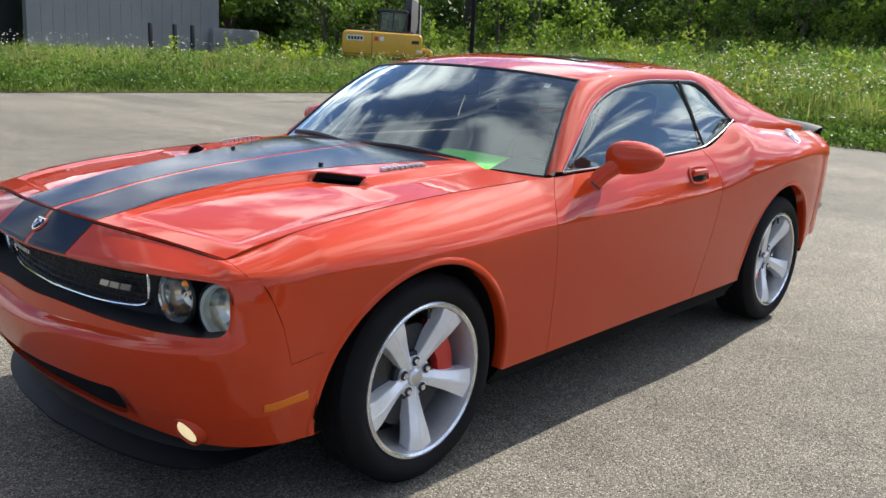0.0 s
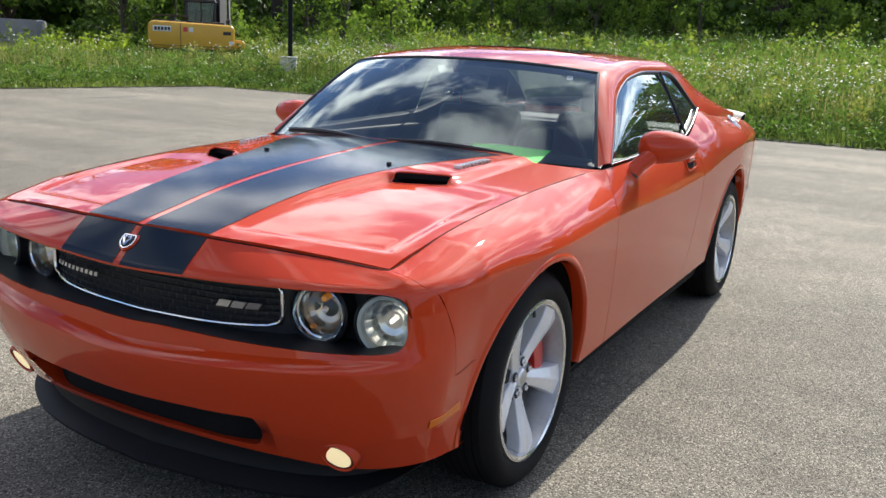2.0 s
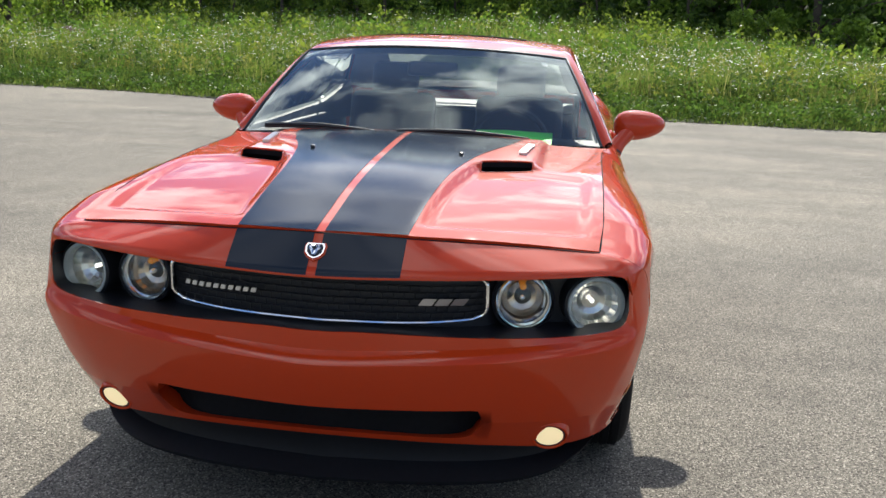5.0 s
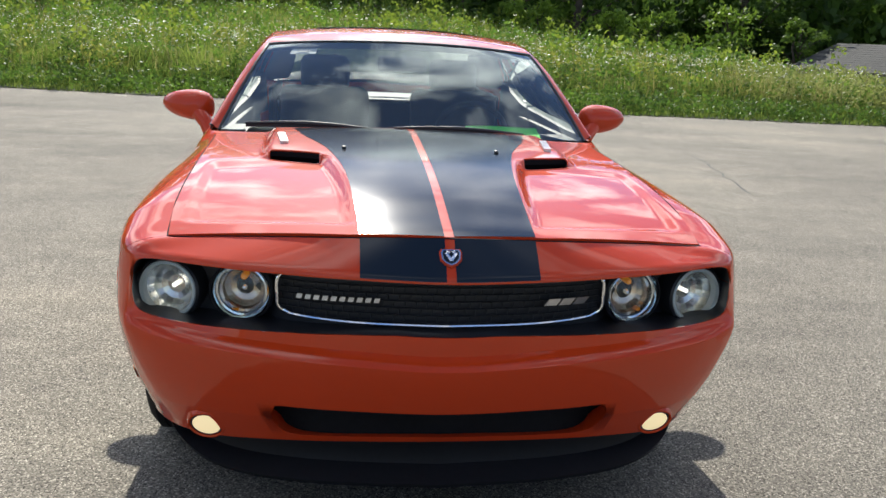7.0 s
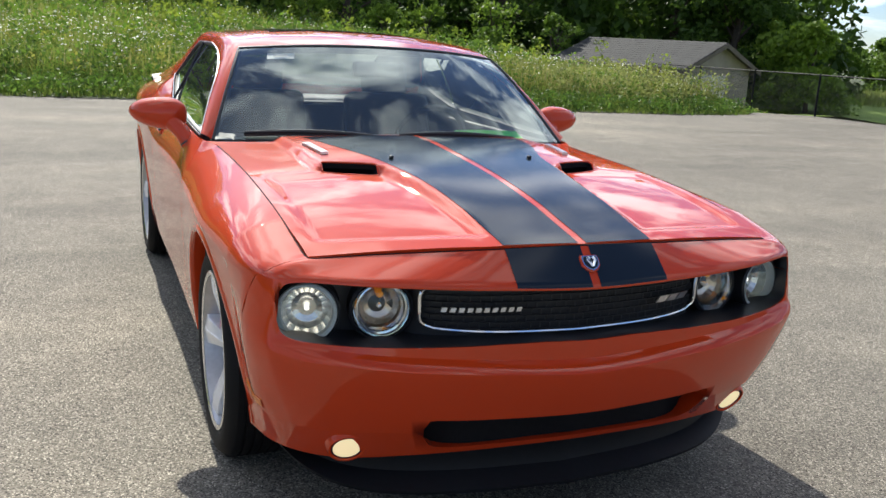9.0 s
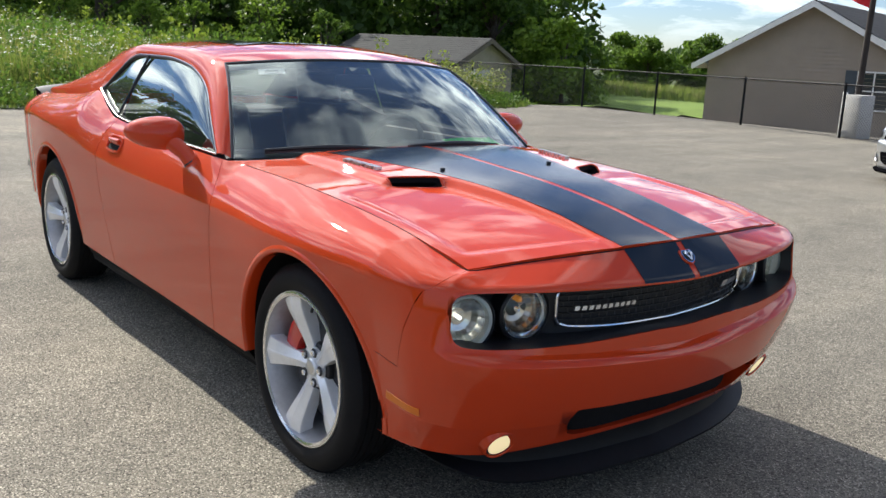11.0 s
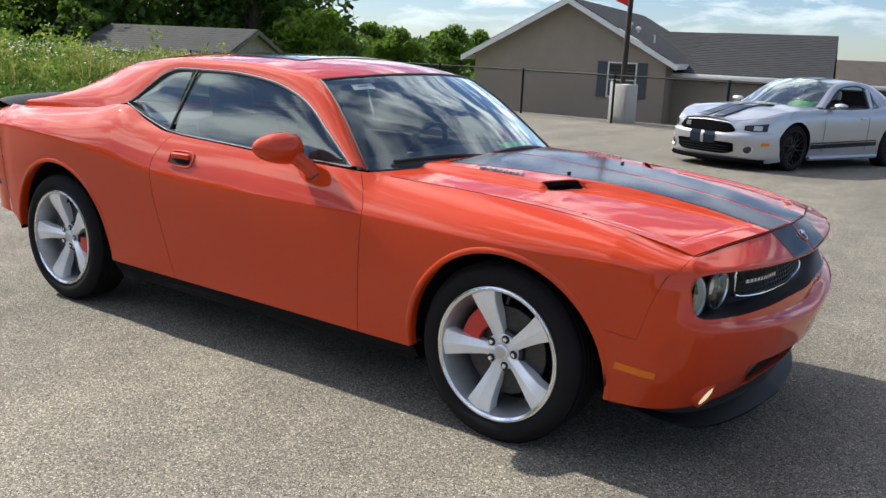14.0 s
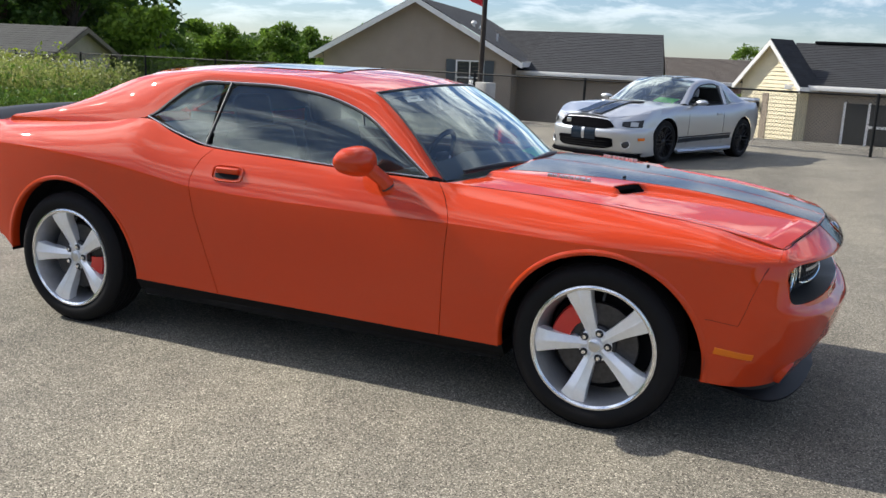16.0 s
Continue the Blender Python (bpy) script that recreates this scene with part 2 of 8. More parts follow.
def curve(*points):
    """A smooth monotone curve through (position, value) pairs."""
    xs, ys = [float(p[0]) for p in points], [float(p[1]) for p in points]
    n = len(xs)
    h = [xs[i + 1] - xs[i] for i in range(n - 1)]
    d = [(ys[i + 1] - ys[i]) / h[i] for i in range(n - 1)]
    m = [d[0]] + [0.0] * (n - 2) + [d[-1]]
    for i in range(1, n - 1):
        if d[i - 1] * d[i] > 0:
            w1, w2 = 2 * h[i] + h[i - 1], h[i] + 2 * h[i - 1]
            m[i] = (w1 + w2) / (w1 / d[i - 1] + w2 / d[i])

    def value(x):
        x = min(max(x, xs[0]), xs[-1])
        i = 0
        while i < n - 2 and x > xs[i + 1]:
            i += 1
        s = (x - xs[i]) / h[i]
        return ((2 * s**3 - 3 * s**2 + 1) * ys[i] + (s**3 - 2 * s**2 + s) * h[i] * m[i]
                + (3 * s**2 - 2 * s**3) * ys[i + 1] + (s**3 - s**2) * h[i] * m[i + 1])
    return value


def grid_faces(nu, nv, base=0, flip=False):
    faces = []
    for i in range(nu - 1):
        for j in range(nv - 1):
            a, b, c, d = base + i * nv + j, base + (i + 1) * nv + j, base + (i + 1) * nv + j + 1, base + i * nv + j + 1
            faces.append((a, d, c, b) if flip else (a, b, c, d))
    return faces


def mirrored(verts, faces):
    """The same mesh on the other side of the car."""
    return [(v[0], -v[1], v[2]) for v in verts], [tuple(reversed(f)) for f in faces]


def joined(*meshes):
    verts, faces = [], []
    for v, f in meshes:
        k = len(verts)
        verts += list(v)
        faces += [tuple(i + k for i in q) for q in f]
    return verts, faces


def tube(points, radius, sides=8, closed=False):
    """A round bar along points; radius may be a number or one for each point."""
    pts = [Vector(p) for p in points]
    n = len(pts)
    rad = [radius] * n if isinstance(radius, (int, float)) else list(radius)
    verts, faces = [], []
    up = Vector((0, 0, 1))
    prev = None
    for i, p in enumerate(pts):
        a = pts[i - 1] if (i or closed) else p
        b = pts[(i + 1) % n] if (i < n - 1 or closed) else p
        t = (b - a).normalized()
        if prev is None:
            s = t.cross(up)
            if s.length < 1e-3:
                s = t.cross(Vector((1, 0, 0)))
        else:
            s = prev - t * prev.dot(t)
        s.normalize()
        prev = s
        q = t.cross(s)
        for k in range(sides):
            ang = 2 * math.pi * k / sides
            verts.append(p + (s * math.cos(ang) + q * math.sin(ang)) * rad[i])
    rings = n if closed else n - 1
    for i in range(rings):
        j = (i + 1) % n
        for k in range(sides):
            k2 = (k + 1) % sides
            faces.append((i * sides + k, i * sides + k2, j * sides + k2, j * sides + k))
    if not closed:
        faces.append(tuple(reversed(range(sides))))
        faces.append(tuple(range((n - 1) * sides, n * sides)))
    return verts, faces


def lathe(profile, segments=48, axis="y", arc=(0, 360)):
    """Turns (radius, along) pairs round the y axis."""
    full = abs(arc[1] - arc[0]) >= 359.9
    n = segments if full else segments + 1
    verts, faces = [], []
    for i in range(n):
        a = radians(arc[0] + (arc[1] - arc[0]) * i / segments)
        for r, h in profile:
            verts.append((r * math.cos(a), h, r * math.sin(a)))
    m = len(profile)
    for i in range(segments):
        j = (i + 1) % n
        for k in range(m - 1):
            faces.append((i * m + k, i * m + k + 1, j * m + k + 1, j * m + k))
    return verts, faces


def box(x0, x1, y0, y1, z0, z1, bevel=0.0, segments=2):
    """A bmesh box with rounded edges."""
    bm = bmesh.new()
    bmesh.ops.create_cube(bm, size=1, matrix=Matrix.Translation(((x0 + x1) / 2, (y0 + y1) / 2, (z0 + z1) / 2))
                          @ Matrix.Diagonal((x1 - x0, y1 - y0, z1 - z0, 1)))
    if bevel:
        bmesh.ops.bevel(bm, geom=bm.edges[:], offset=bevel, segments=segments, affect="EDGES", profile=0.5)
    return bm


def moved(verts, m):
    return [tuple(m @ Vector(v)) for v in verts]


def thing(name, label, category, group="", kind="", at=None):
    ob = new(name)
    ob.empty_display_size = 0.2
    if at is not None:
        ob.matrix_world = at
    return tagged(ob, label, category, group, kind)

# ---- the orange-red coupe: x ahead, y to its left, wheels on z = 0 ----
FRONT_AXLE, REAR_AXLE, TYRE_R = 1.473, -1.473, 0.364
ARCH = ((1.487, 0.345, 0.437), (-1.462, 0.345, 0.462))          # x, z, radius
coupe = thing("car", "orange-red two-door muscle coupe with black bonnet stripes parked on asphalt", "car")

# the guide lines of the flank: lower edge, crease, and top edge (bonnet cut, belt, deck edge)
low_z = curve((-2.3, .47), (-2.0, .43), (-1.9, .36), (-1.0, .312), (0, .305), (1.05, .302), (1.9, .288), (2.0, .285))
low_y = curve((-2.3, .83), (-1.95, .895), (-1.0, .905), (0, .905), (1.05, .915), (1.55, .905), (1.93, .868))
crease_z = curve((-2.3, .965), (-1.9, .965), (-1.4, .945), (-1.0, .90), (-.6, .845), (0, .825), (.77, .826), (1.3, .816), (1.7, .808), (1.95, .793))
crease_y = curve((-2.3, .865), (-1.9, .93), (-1.45, .952), (-1.0, .945), (-.5, .935), (0, .935), (.8, .94), (1.45, .960), (1.93, .940))
tuck = curve((1.5, 0), (1.93, .034))
top_y = curve((-2.3, .76), (-2.0, .775), (-1.6, .785), (-1.3, .785), (-1.015, .780), (-.8, .812), (-.6, .836), (-.13, .848), (.31, .856), (.60, .855), (.72, .838), (.82, .805), (1.28, .792), (1.77, .785), (2.0, .78))
top_z = curve((-2.3, 1.052), (-2.0, 1.073), (-1.6, 1.094), (-1.3, 1.115), (-1.015, 1.15), (-.8, 1.088), (-.6, 1.042), (-.13, 1.020), (.31, 1.002), (.65, .993), (.82, .982), (1.28, .966), (1.77, .929), (1.93, .907), (2.0, .895))


def shoulder(y2, z2, y4, z4, u, k):
    """From the crease (u 0) over to the top edge (u 1); k 1 gives a soft round in place of the crease."""
    ym, zm = y2 - .030 + .030 * k, z2 + (z4 - z2) * (.62 + .26 * k)
    return ((1 - u)**2 * y2 + 2 * u * (1 - u) * ym + u * u * y4, (1 - u)**2 * z2 + 2 * u * (1 - u) * zm + u * u * z4)


soft = curve((1.25, 0), (1.60, .35), (1.93, 1.0))


def flank(x, t):
    """A point of the left flank: t 0 at the lower edge, 0.5 on the crease, 1 on the top edge."""
    y0, z0, y2, z2, y4, z4 = low_y(x), low_z(x), crease_y(x), crease_z(x), top_y(x), top_z(x)
    if t <= .5:
        u = t * 2
        ym, zm = y2 + .006 - tuck(x), z0 + (z2 - z0) * .64
        return (x, (1 - u)**2 * y0 + 2 * u * (1 - u) * ym + u * u * y2, (1 - u)**2 * z0 + 2 * u * (1 - u) * zm + u * u * z2)
    u = t * 2 - 1
    return (x, *shoulder(y2, z2, y4, z4, u, soft(x)))


# the front wrap: six level lines from the wheel arch (0) round the corner to the middle of the nose (1)
NOSE_T = (0, .16, .30, .38, .49, .56, 1)
NOSE_Q = (0, .2, .45, .58, .72, .86, 1)
# each line: x, y and z at six stations
LINE_CHIN = ((2.027, 2.132, 2.187, 2.252, 2.297, 2.317), (0.835, 0.755, 0.675, 0.505, 0.270, 0.000), (0.279, 0.274, 0.274, 0.286, 0.296, 0.302))
LINE_INTAKE = ((2.062, 2.192, 2.260, 2.330, 2.380, 2.397), (0.896, 0.834, 0.735, 0.540, 0.290, 0.000), (0.468, 0.451, 0.441, 0.434, 0.428, 0.422))
LINE_RIDGE = ((2.067, 2.214, 2.287, 2.358, 2.409, 2.430), (0.922, 0.882, 0.780, 0.580, 0.310, 0.000), (0.621, 0.618, 0.603, 0.585, 0.568, 0.553))
LINE_BAND_LOW = ((2.062, 2.202, 2.258, 2.317, 2.360, 2.377), (0.926, 0.876, 0.765, 0.575, 0.310, 0.000), (0.695, 0.661, 0.643, 0.623, 0.605, 0.589))
LINE_BAND_TOP = ((2.062, 2.192, 2.260, 2.329, 2.370, 2.388), (0.920, 0.862, 0.755, 0.565, 0.305, 0.000), (0.794, 0.803, 0.809, 0.804, 0.794, 0.786))
LINE_BROW = ((2.061, 2.189, 2.256, 2.324, 2.365, 2.383), (0.911, 0.852, 0.749, 0.562, 0.303, 0.000), (0.806, 0.812, 0.821, 0.817, 0.807, 0.799))
LINE_BONNET = ((2.052, 2.170, 2.207, 2.247, 2.282, 2.297), (0.775, 0.765, 0.600, 0.420, 0.220, 0.000), (0.877, 0.853, 0.864, 0.875, 0.884, 0.889))
NOSE = (LINE_CHIN, LINE_INTAKE, LINE_RIDGE, LINE_BAND_LOW, LINE_BAND_TOP, LINE_BROW, LINE_BONNET)
# the header above the lamp band is nearly straight
def header_line(t):
    rows = [[a + (b - a) * ((t - .56) / .44) for a, b in zip(r0, r1)] for r0, r1 in zip(LINE_BROW, LINE_BONNET)]
    # the corner keeps the fender's rounded shoulder
    for i, k in ((0, 1.0), (1, .8)):
        u = t * 2 - 1
        rows[0][i] = LINE_BAND_TOP[0][i] + (LINE_BONNET[0][i] - LINE_BAND_TOP[0][i]) * u
        rows[1][i], rows[2][i] = shoulder(LINE_BAND_TOP[1][i], LINE_BAND_TOP[2][i], LINE_BONNET[1][i], LINE_BONNET[2][i], u, k)
    return tuple(tuple(r) for r in rows)


NOSE_T = NOSE_T[:5] + (.56, .60, .68, .78, .90, 1)
NOSE = NOSE[:5] + tuple(header_line(t) for t in NOSE_T[5:10]) + (LINE_BONNET,)
NOSE_LINES = []
for t_k, (xs_k, ys_k, zs_k) in zip(NOSE_T, NOSE):
    start = flank(1.93, t_k)
    # one more station past the middle line keeps the nose smooth there
    NOSE_LINES.append([curve(*zip((*NOSE_Q, 1.14), (start[i], *row, -row[-2] if i == 1 else row[-2]))) for i, row in enumerate((xs_k, ys_k, zs_k))])


def nose(q, t):
    def level(qq, i):
        return curve(*[(t_k, line[i](qq)) for t_k, line in zip(NOSE_T, NOSE_LINES)])(t)
    p = [level(q, i) for i in range(3)]
    if q < .35:
        true = flank(1.93, t)
        w = (1 - q / .35)**2
        p = [p[i] + w * (true[i] - level(0, i)) for i in range(3)]
    return tuple(p)


def tail(q, t):
    """The rear wrap: 0 behind the wheel arch, 1 in the middle of the tail."""
    x, y, z = flank(-2.02, t)
    a = q * math.pi / 2
    reach = .44 - .10 * abs(t - .45)
    return (x - reach * max(math.sin(a), 0)**.75, y * max(math.cos(a), 0)**.55, z + (.05 * q if t < .1 else 0))


def shell(s, t):
    """The whole skin by station s: flank for -2.02..1.93, then nose (s - 1.93) and tail (-2.02 - s)."""
    if s > 1.93:
        return nose(min(s - 1.93, 1), t)
    if s < -2.02:
        return tail(min(-2.02 - s, 1), t)
    return flank(s, t)


def skin_normal(s, t, e=.004):
    a, b = Vector(shell(s - e, t)), Vector(shell(s + e, t))
    c, d = Vector(shell(s, max(t - e, 0))), Vector(shell(s, min(t + e, 1)))
    n = (b - a).cross(d - c)
    n.normalize()
    return -n if n.y < 0 and s < 2.6 else n


def flank_y(x, z):
    """How far out the flank lies at a place of the side view."""
    lo, hi = 0.0, 1.0
    for _ in range(24):
        mid = (lo + hi) / 2
        if flank(x, mid)[2] < z:
            lo = mid
        else:
            hi = mid
    return flank(x, lo)[1]


def panel(s0, s1, t0, t1, nu, nt, gap=.0018, flange=.014, arches=True, reach=None, extra_t=()):
    """A sheet of the skin between two seams (functions of t), with edges turned in; wheel arches cut out."""
    fixed = [.489, .5, .511] + list(extra_t)
    ts = sorted([t for t in (t0 + (t1 - t0) * j / (nt - 1) for j in range(nt)) if all(abs(t - e) > .006 for e in fixed)] + fixed)
    nt = len(ts)
    def station(i, t):
        a, b = s0(t) + gap, s1(t) - gap
        if reach:
            # even columns up to the farthest seam, cut off at this row's seam
            return b if i == nu - 1 else min(a + (reach - a) * i / (nu - 2), b)
        return a + (b - a) * i / (nu - 1)

    verts, gone = [], []
    for i in range(nu):
        for j, t in enumerate(ts):
            p = list(shell(station(i, t), t))
            out = False
            if arches:
                for ax, az, ar in ARCH:
                    d = math.hypot(p[0] - ax, p[2] - az)
                    if d < ar:
                        out = (ax, az, ar, d)
            verts.append(p)
            gone.append(out)
    faces = []
    for f in grid_faces(nu, nt):
        if all(gone[k] for k in f):
            continue
        faces.append(f)
    used = {k for f in faces for k in f}
    for k in used:
        if gone[k]:
            ax, az, ar, d = gone[k]
            x, z = verts[k][0] - ax, verts[k][2] - az
            verts[k][0], verts[k][2] = ax + x * ar / d, az + z * ar / d
    # turn the outer rim in
    def inward(k):
        i, j = divmod(k, nt)
        n = skin_normal(min(max(station(i, ts[j]), -2.9), 2.9), ts[j])
        v = verts[k]
        return (v[0] - n.x * flange, v[1] - n.y * flange, v[2] - n.z * flange)
    rim = [[i * nt for i in range(nu)], [i * nt + nt - 1 for i in range(nu)][::-1],
           [j for j in range(nt)][::-1], [(nu - 1) * nt + j for j in range(nt)]]
    extra = {}
    for line in rim:
        for k, k2 in zip(line, line[1:]):
            if k in used and k2 in used and not (gone[k] and gone[k2]):
                for q in (k, k2):
                    if q not in extra:
                        extra[q] = len(verts)
                        verts.append(inward(q))
                faces.append((k, extra[k], extra[k2], k2))
    return verts, faces


def both_sides(name, mesh, mat, label="", sharp=30):
    v, f = mesh
    a = mesh_object(name, v, f, mat, coupe, label, sharp=sharp)
    v2, f2 = mirrored(v, f)
    b = mesh_object(name, v2, f2, mat, coupe, label, sharp=sharp)
    return a, b


door_front = curve((0, .768), (.4, .79), (.5, .797), (.75, .765), (1, .705))
door_rear = curve((0, -.47), (.2, -.545), (.4, -.605), (.55, -.622), (.8, -.59), (1, -.535))
seam_rise = curve((.237, 2.095), (.385, 2.175), (.5, 2.26), (.6, 2.32), (1, 2.375))
SEAM_T = .237


def bumper_seam(t):
    """The bumper's joint: down the wheel arch, level forwards, then up to the bonnet's corner."""
    return 1.925 if t <= SEAM_T else seam_rise(t)



rear_seam = curve((0, -2.02), (1, -2.10))
both_sides("front_fender", panel(door_front, lambda t: bumper_seam(t) + (.0012 if t <= SEAM_T else 0), 0, 1, 84, 40, gap=.0012, reach=2.374, extra_t=(SEAM_T - .0004, SEAM_T + .0004)), M_PAINT)
doors = both_sides("door", panel(door_rear, door_front, 0, 1, 48, 30, arches=False), M_PAINT)
quarters = both_sides("rear_quarter_panel", panel(rear_seam, door_rear, 0, 1, 70, 40), M_PAINT)

# ---- front bumper and nose header: the lamp band and the lower intake are real openings ----
BAND_Q, INTAKE_Q = .475, .755


def opened(q, q0, span):
    u = max(0.0, min(1.0, (q - q0) / span))
    return (1 - (1 - u)**2.6)**(1 / 2.6)


BAND_LIPS = []


def nose_half():
    verts, faces = [], []
    n = 96
    rows = [0, .01, .02, "i0", "i1", .16, .19, .22, SEAM_T - .0004, SEAM_T + .0004, .25, .275, .30, .325, .345, .365, "b0", "b1", .50, .515, .53, .56, .62, .70, .80, .90, 1.0]
    m = len(rows)
    for i in range(n):
        for r in rows:
            # stations run from the seam to the middle of the nose
            def station(t):
                # even columns, cut off at this row's seam
                return max((i - 1) / (n - 2), bumper_seam(t) - 1.93 + (0 if t <= SEAM_T else .0012))
            q = station(.45)
            if r == "i0":
                t = .105 - .078 * opened(station(.1), INTAKE_Q, .05)
            elif r == "i1":
                t = .105 + .052 * opened(station(.1), INTAKE_Q, .02)
            elif r == "b0":
                t = .44 - .06 * opened(q, BAND_Q, .09) + .029 * max(0.0, min(1.0, (q - .58) / .36))
            elif r == "b1":
                t = .44 + .046 * opened(q, BAND_Q, .09)
            else:
                t = r
            verts.append(shell(1.93 + station(t), t))
    for i in range(n - 1):
        for j in range(m - 1):
            q = q1 = (i - .5) / (n - 2)
            if rows[j] == "b0" and q > BAND_Q:
                continue
            if rows[j] == "i0" and q1 > INTAKE_Q:
                continue
            faces.append((i * m + j, (i + 1) * m + j, (i + 1) * m + j + 1, i * m + j + 1))
    # lips that run back from the openings and the seam
    def lip(line, back):
        ks = []
        for k in line:
            ks.append(len(verts))
            x, y, z = verts[k]
            verts.append((x - back, y * (1 - back * .12), z))
        for a in range(len(line) - 1):
            faces.append((line[a], ks[a], ks[a + 1], line[a + 1]))
    first = next(i for i in range(n) if (i - 1) / (n - 2) > BAND_Q - .01)
    first_i = next(i for i in range(n) if (i - 1) / (n - 2) > INTAKE_Q - .012)
    jb0, jb1, ji0, ji1 = rows.index("b0"), rows.index("b1"), rows.index("i0"), rows.index("i1")
    for j in (jb0, jb1):
        BAND_LIPS.append([tuple(verts[i * m + j]) for i in range(first, n)])
    lip([i * m + jb0 for i in range(first, n)], .006)
    lip([i * m + jb1 for i in range(first, n)], .006)
    lip([i * m + ji0 for i in range(first_i, n)], .07)
    lip([i * m + ji1 for i in range(first_i, n)], .07)
    lip([i * m + m - 1 for i in range(n)], .012)
    lip([i * m for i in range(n)], .05)
    return verts, faces


half = nose_half()
bumper = mesh_object("front_bumper", *joined(half, mirrored(*half)), M_PAINT, coupe, sharp=32)


def plan_strip(xs_of_y, y_max, z0, z1, n=49, bow=None):
    """An upright sheet across the nose whose plan is a curve of |y|."""
    verts = []
    for i in range(n):
        y = -y_max + 2 * y_max * i / (n - 1)
        for j, z in enumerate((z0, z1)):
            verts.append((xs_of_y(abs(y)), y, z + (bow(abs(y)) if bow and j == 0 else 0)))
    return verts, grid_faces(n, 2, flip=True)


for name, line in zip(("band_floor", "band_brow"), BAND_LIPS):
    v = []
    for x, y, z in line:
        for back in (.005, .08, .20):
            v.append((x - back, y * (1 - back * .12), z - (.0 if name == "band_brow" else back * .04)))
    sheet_ = (v, grid_faces(len(line), 3))
    mesh_object(name, *joined(sheet_, mirrored(*sheet_)), M_BLACK, bumper, "black inner face of the lamp band")
# the joint's level stretch
for s in (1, -1):
    line = [shell(1.915 + .18 * k / 8, SEAM_T) for k in range(9)]
    mesh_object("bumper_joint", *tube([(p[0], s * (p[1] + .0002), p[2]) for p in line], .0008, 5), M_BLACK_MATT, bumper, "fine dark joint line")
band_x = curve((0, 2.282), (.2, 2.270), (.46, 2.205), (.485, 2.172), (.52, 2.142), (.60, 2.132), (.77, 2.108), (.86, 2.075), (.9, 2.04))
mesh_object("lamp_band", *plan_strip(band_x, .85, .555, .825), M_BLACK, coupe, "black recessed front band")
mesh_object("lower_intake", *plan_strip(curve((0, 2.31), (.3, 2.29), (.48, 2.22), (.55, 2.18)), .50, .31, .47), M_BLACK_MATT, coupe, "dark lower intake")

# ---- bonnet, cowl, roof, pillars and glass ----
dome_y = curve((.8, .57), (1.1, .565), (1.432, .553), (1.522, .352), (1.62, .328), (1.9, .285), (2.32, .255))
dome_h = curve((.8, .020), (1.1, .030), (1.44, .027), (1.62, .026), (2.0, .015), (2.17, .004), (2.32, .0))
stripe_y = curve((.78, .50), (1.1, .44), (1.42, .335), (1.8, .272), (2.2, .246), (2.42, .238))


def bonnet_edge(y):
    """Where the bonnet's front cut lies."""
    return curve((0, 2.295), (.22, 2.280), (.42, 2.245), (.60, 2.205), (.765, 2.166))(abs(y))


def bonnet_z(x, y):
    ye = top_y(min(x, 2.0)) if x < 2.0 else .78 - (x - 2.0) * .08
    ze = top_z(x) if x < 2.0 else curve((2.0, .895), (2.1, .874), (2.17, .853), (2.3, .82))(x)
    mid = curve((.75, 1.022), (1.0, 1.014), (1.28, 1.000), (1.6, .979), (1.9, .951), (2.1, .925), (2.25, .901), (2.31, .887))(x)
    u = min(abs(y) / ye, 1)
    base = ze + (mid - ze) * (1 - u**2.2)
    yd = dome_y(x)
    k = (yd - abs(y)) / .045
    k = max(0.0, min(1.0, k + .5))
    k = k * k * (3 - 2 * k)

    def ease(a):
        a = max(0.0, min(1.0, a))
        return a * a * (3 - 2 * a)
    # the shallow dish on each side of the raised centre, with a flat margin round it
    dish = (1 - k) * ease((bonnet_edge(y) - x - .065) / .035) * ease((ye - abs(y) - .03) / .05) * ease((x - 1.42) / .14)
    return base + dome_h(x) * k * .85 - .0085 * dish


cowl_x = curve((0, .915), (.3, .90), (.6, .845), (.74, .79), (.82, .73))
verts, nx, ny = [], 130, 121
for i in range(nx):
    for j in range(ny):
        v = -1 + 2 * j / (ny - 1)
        v = math.copysign(abs(v)**.92, v)
        y = v * .785
        u = i / (nx - 1)
        x0 = cowl_x(abs(y)) - .02
        x1 = bonnet_edge(y) - .003
        x = x0 + (x1 - x0) * u
        lim = (top_y(x) if x < 2.0 else .78 - (x - 2.0) * .08) - .0025
        y = v * lim
        x1 = bonnet_edge(y) - .003
        x = x0 + (x1 - x0) * u
        verts.append((x, y, bonnet_z(x, y)))


def scoop_x(y):
    """The scoop's middle line, swept: its inner end lies farther ahead."""
    return 1.475 + .40 * (.450 - abs(y))


def in_scoop(x, y):
    return abs((x - scoop_x(y)) / .029)**4 + abs((abs(y) - .450) / .090)**4 < 1


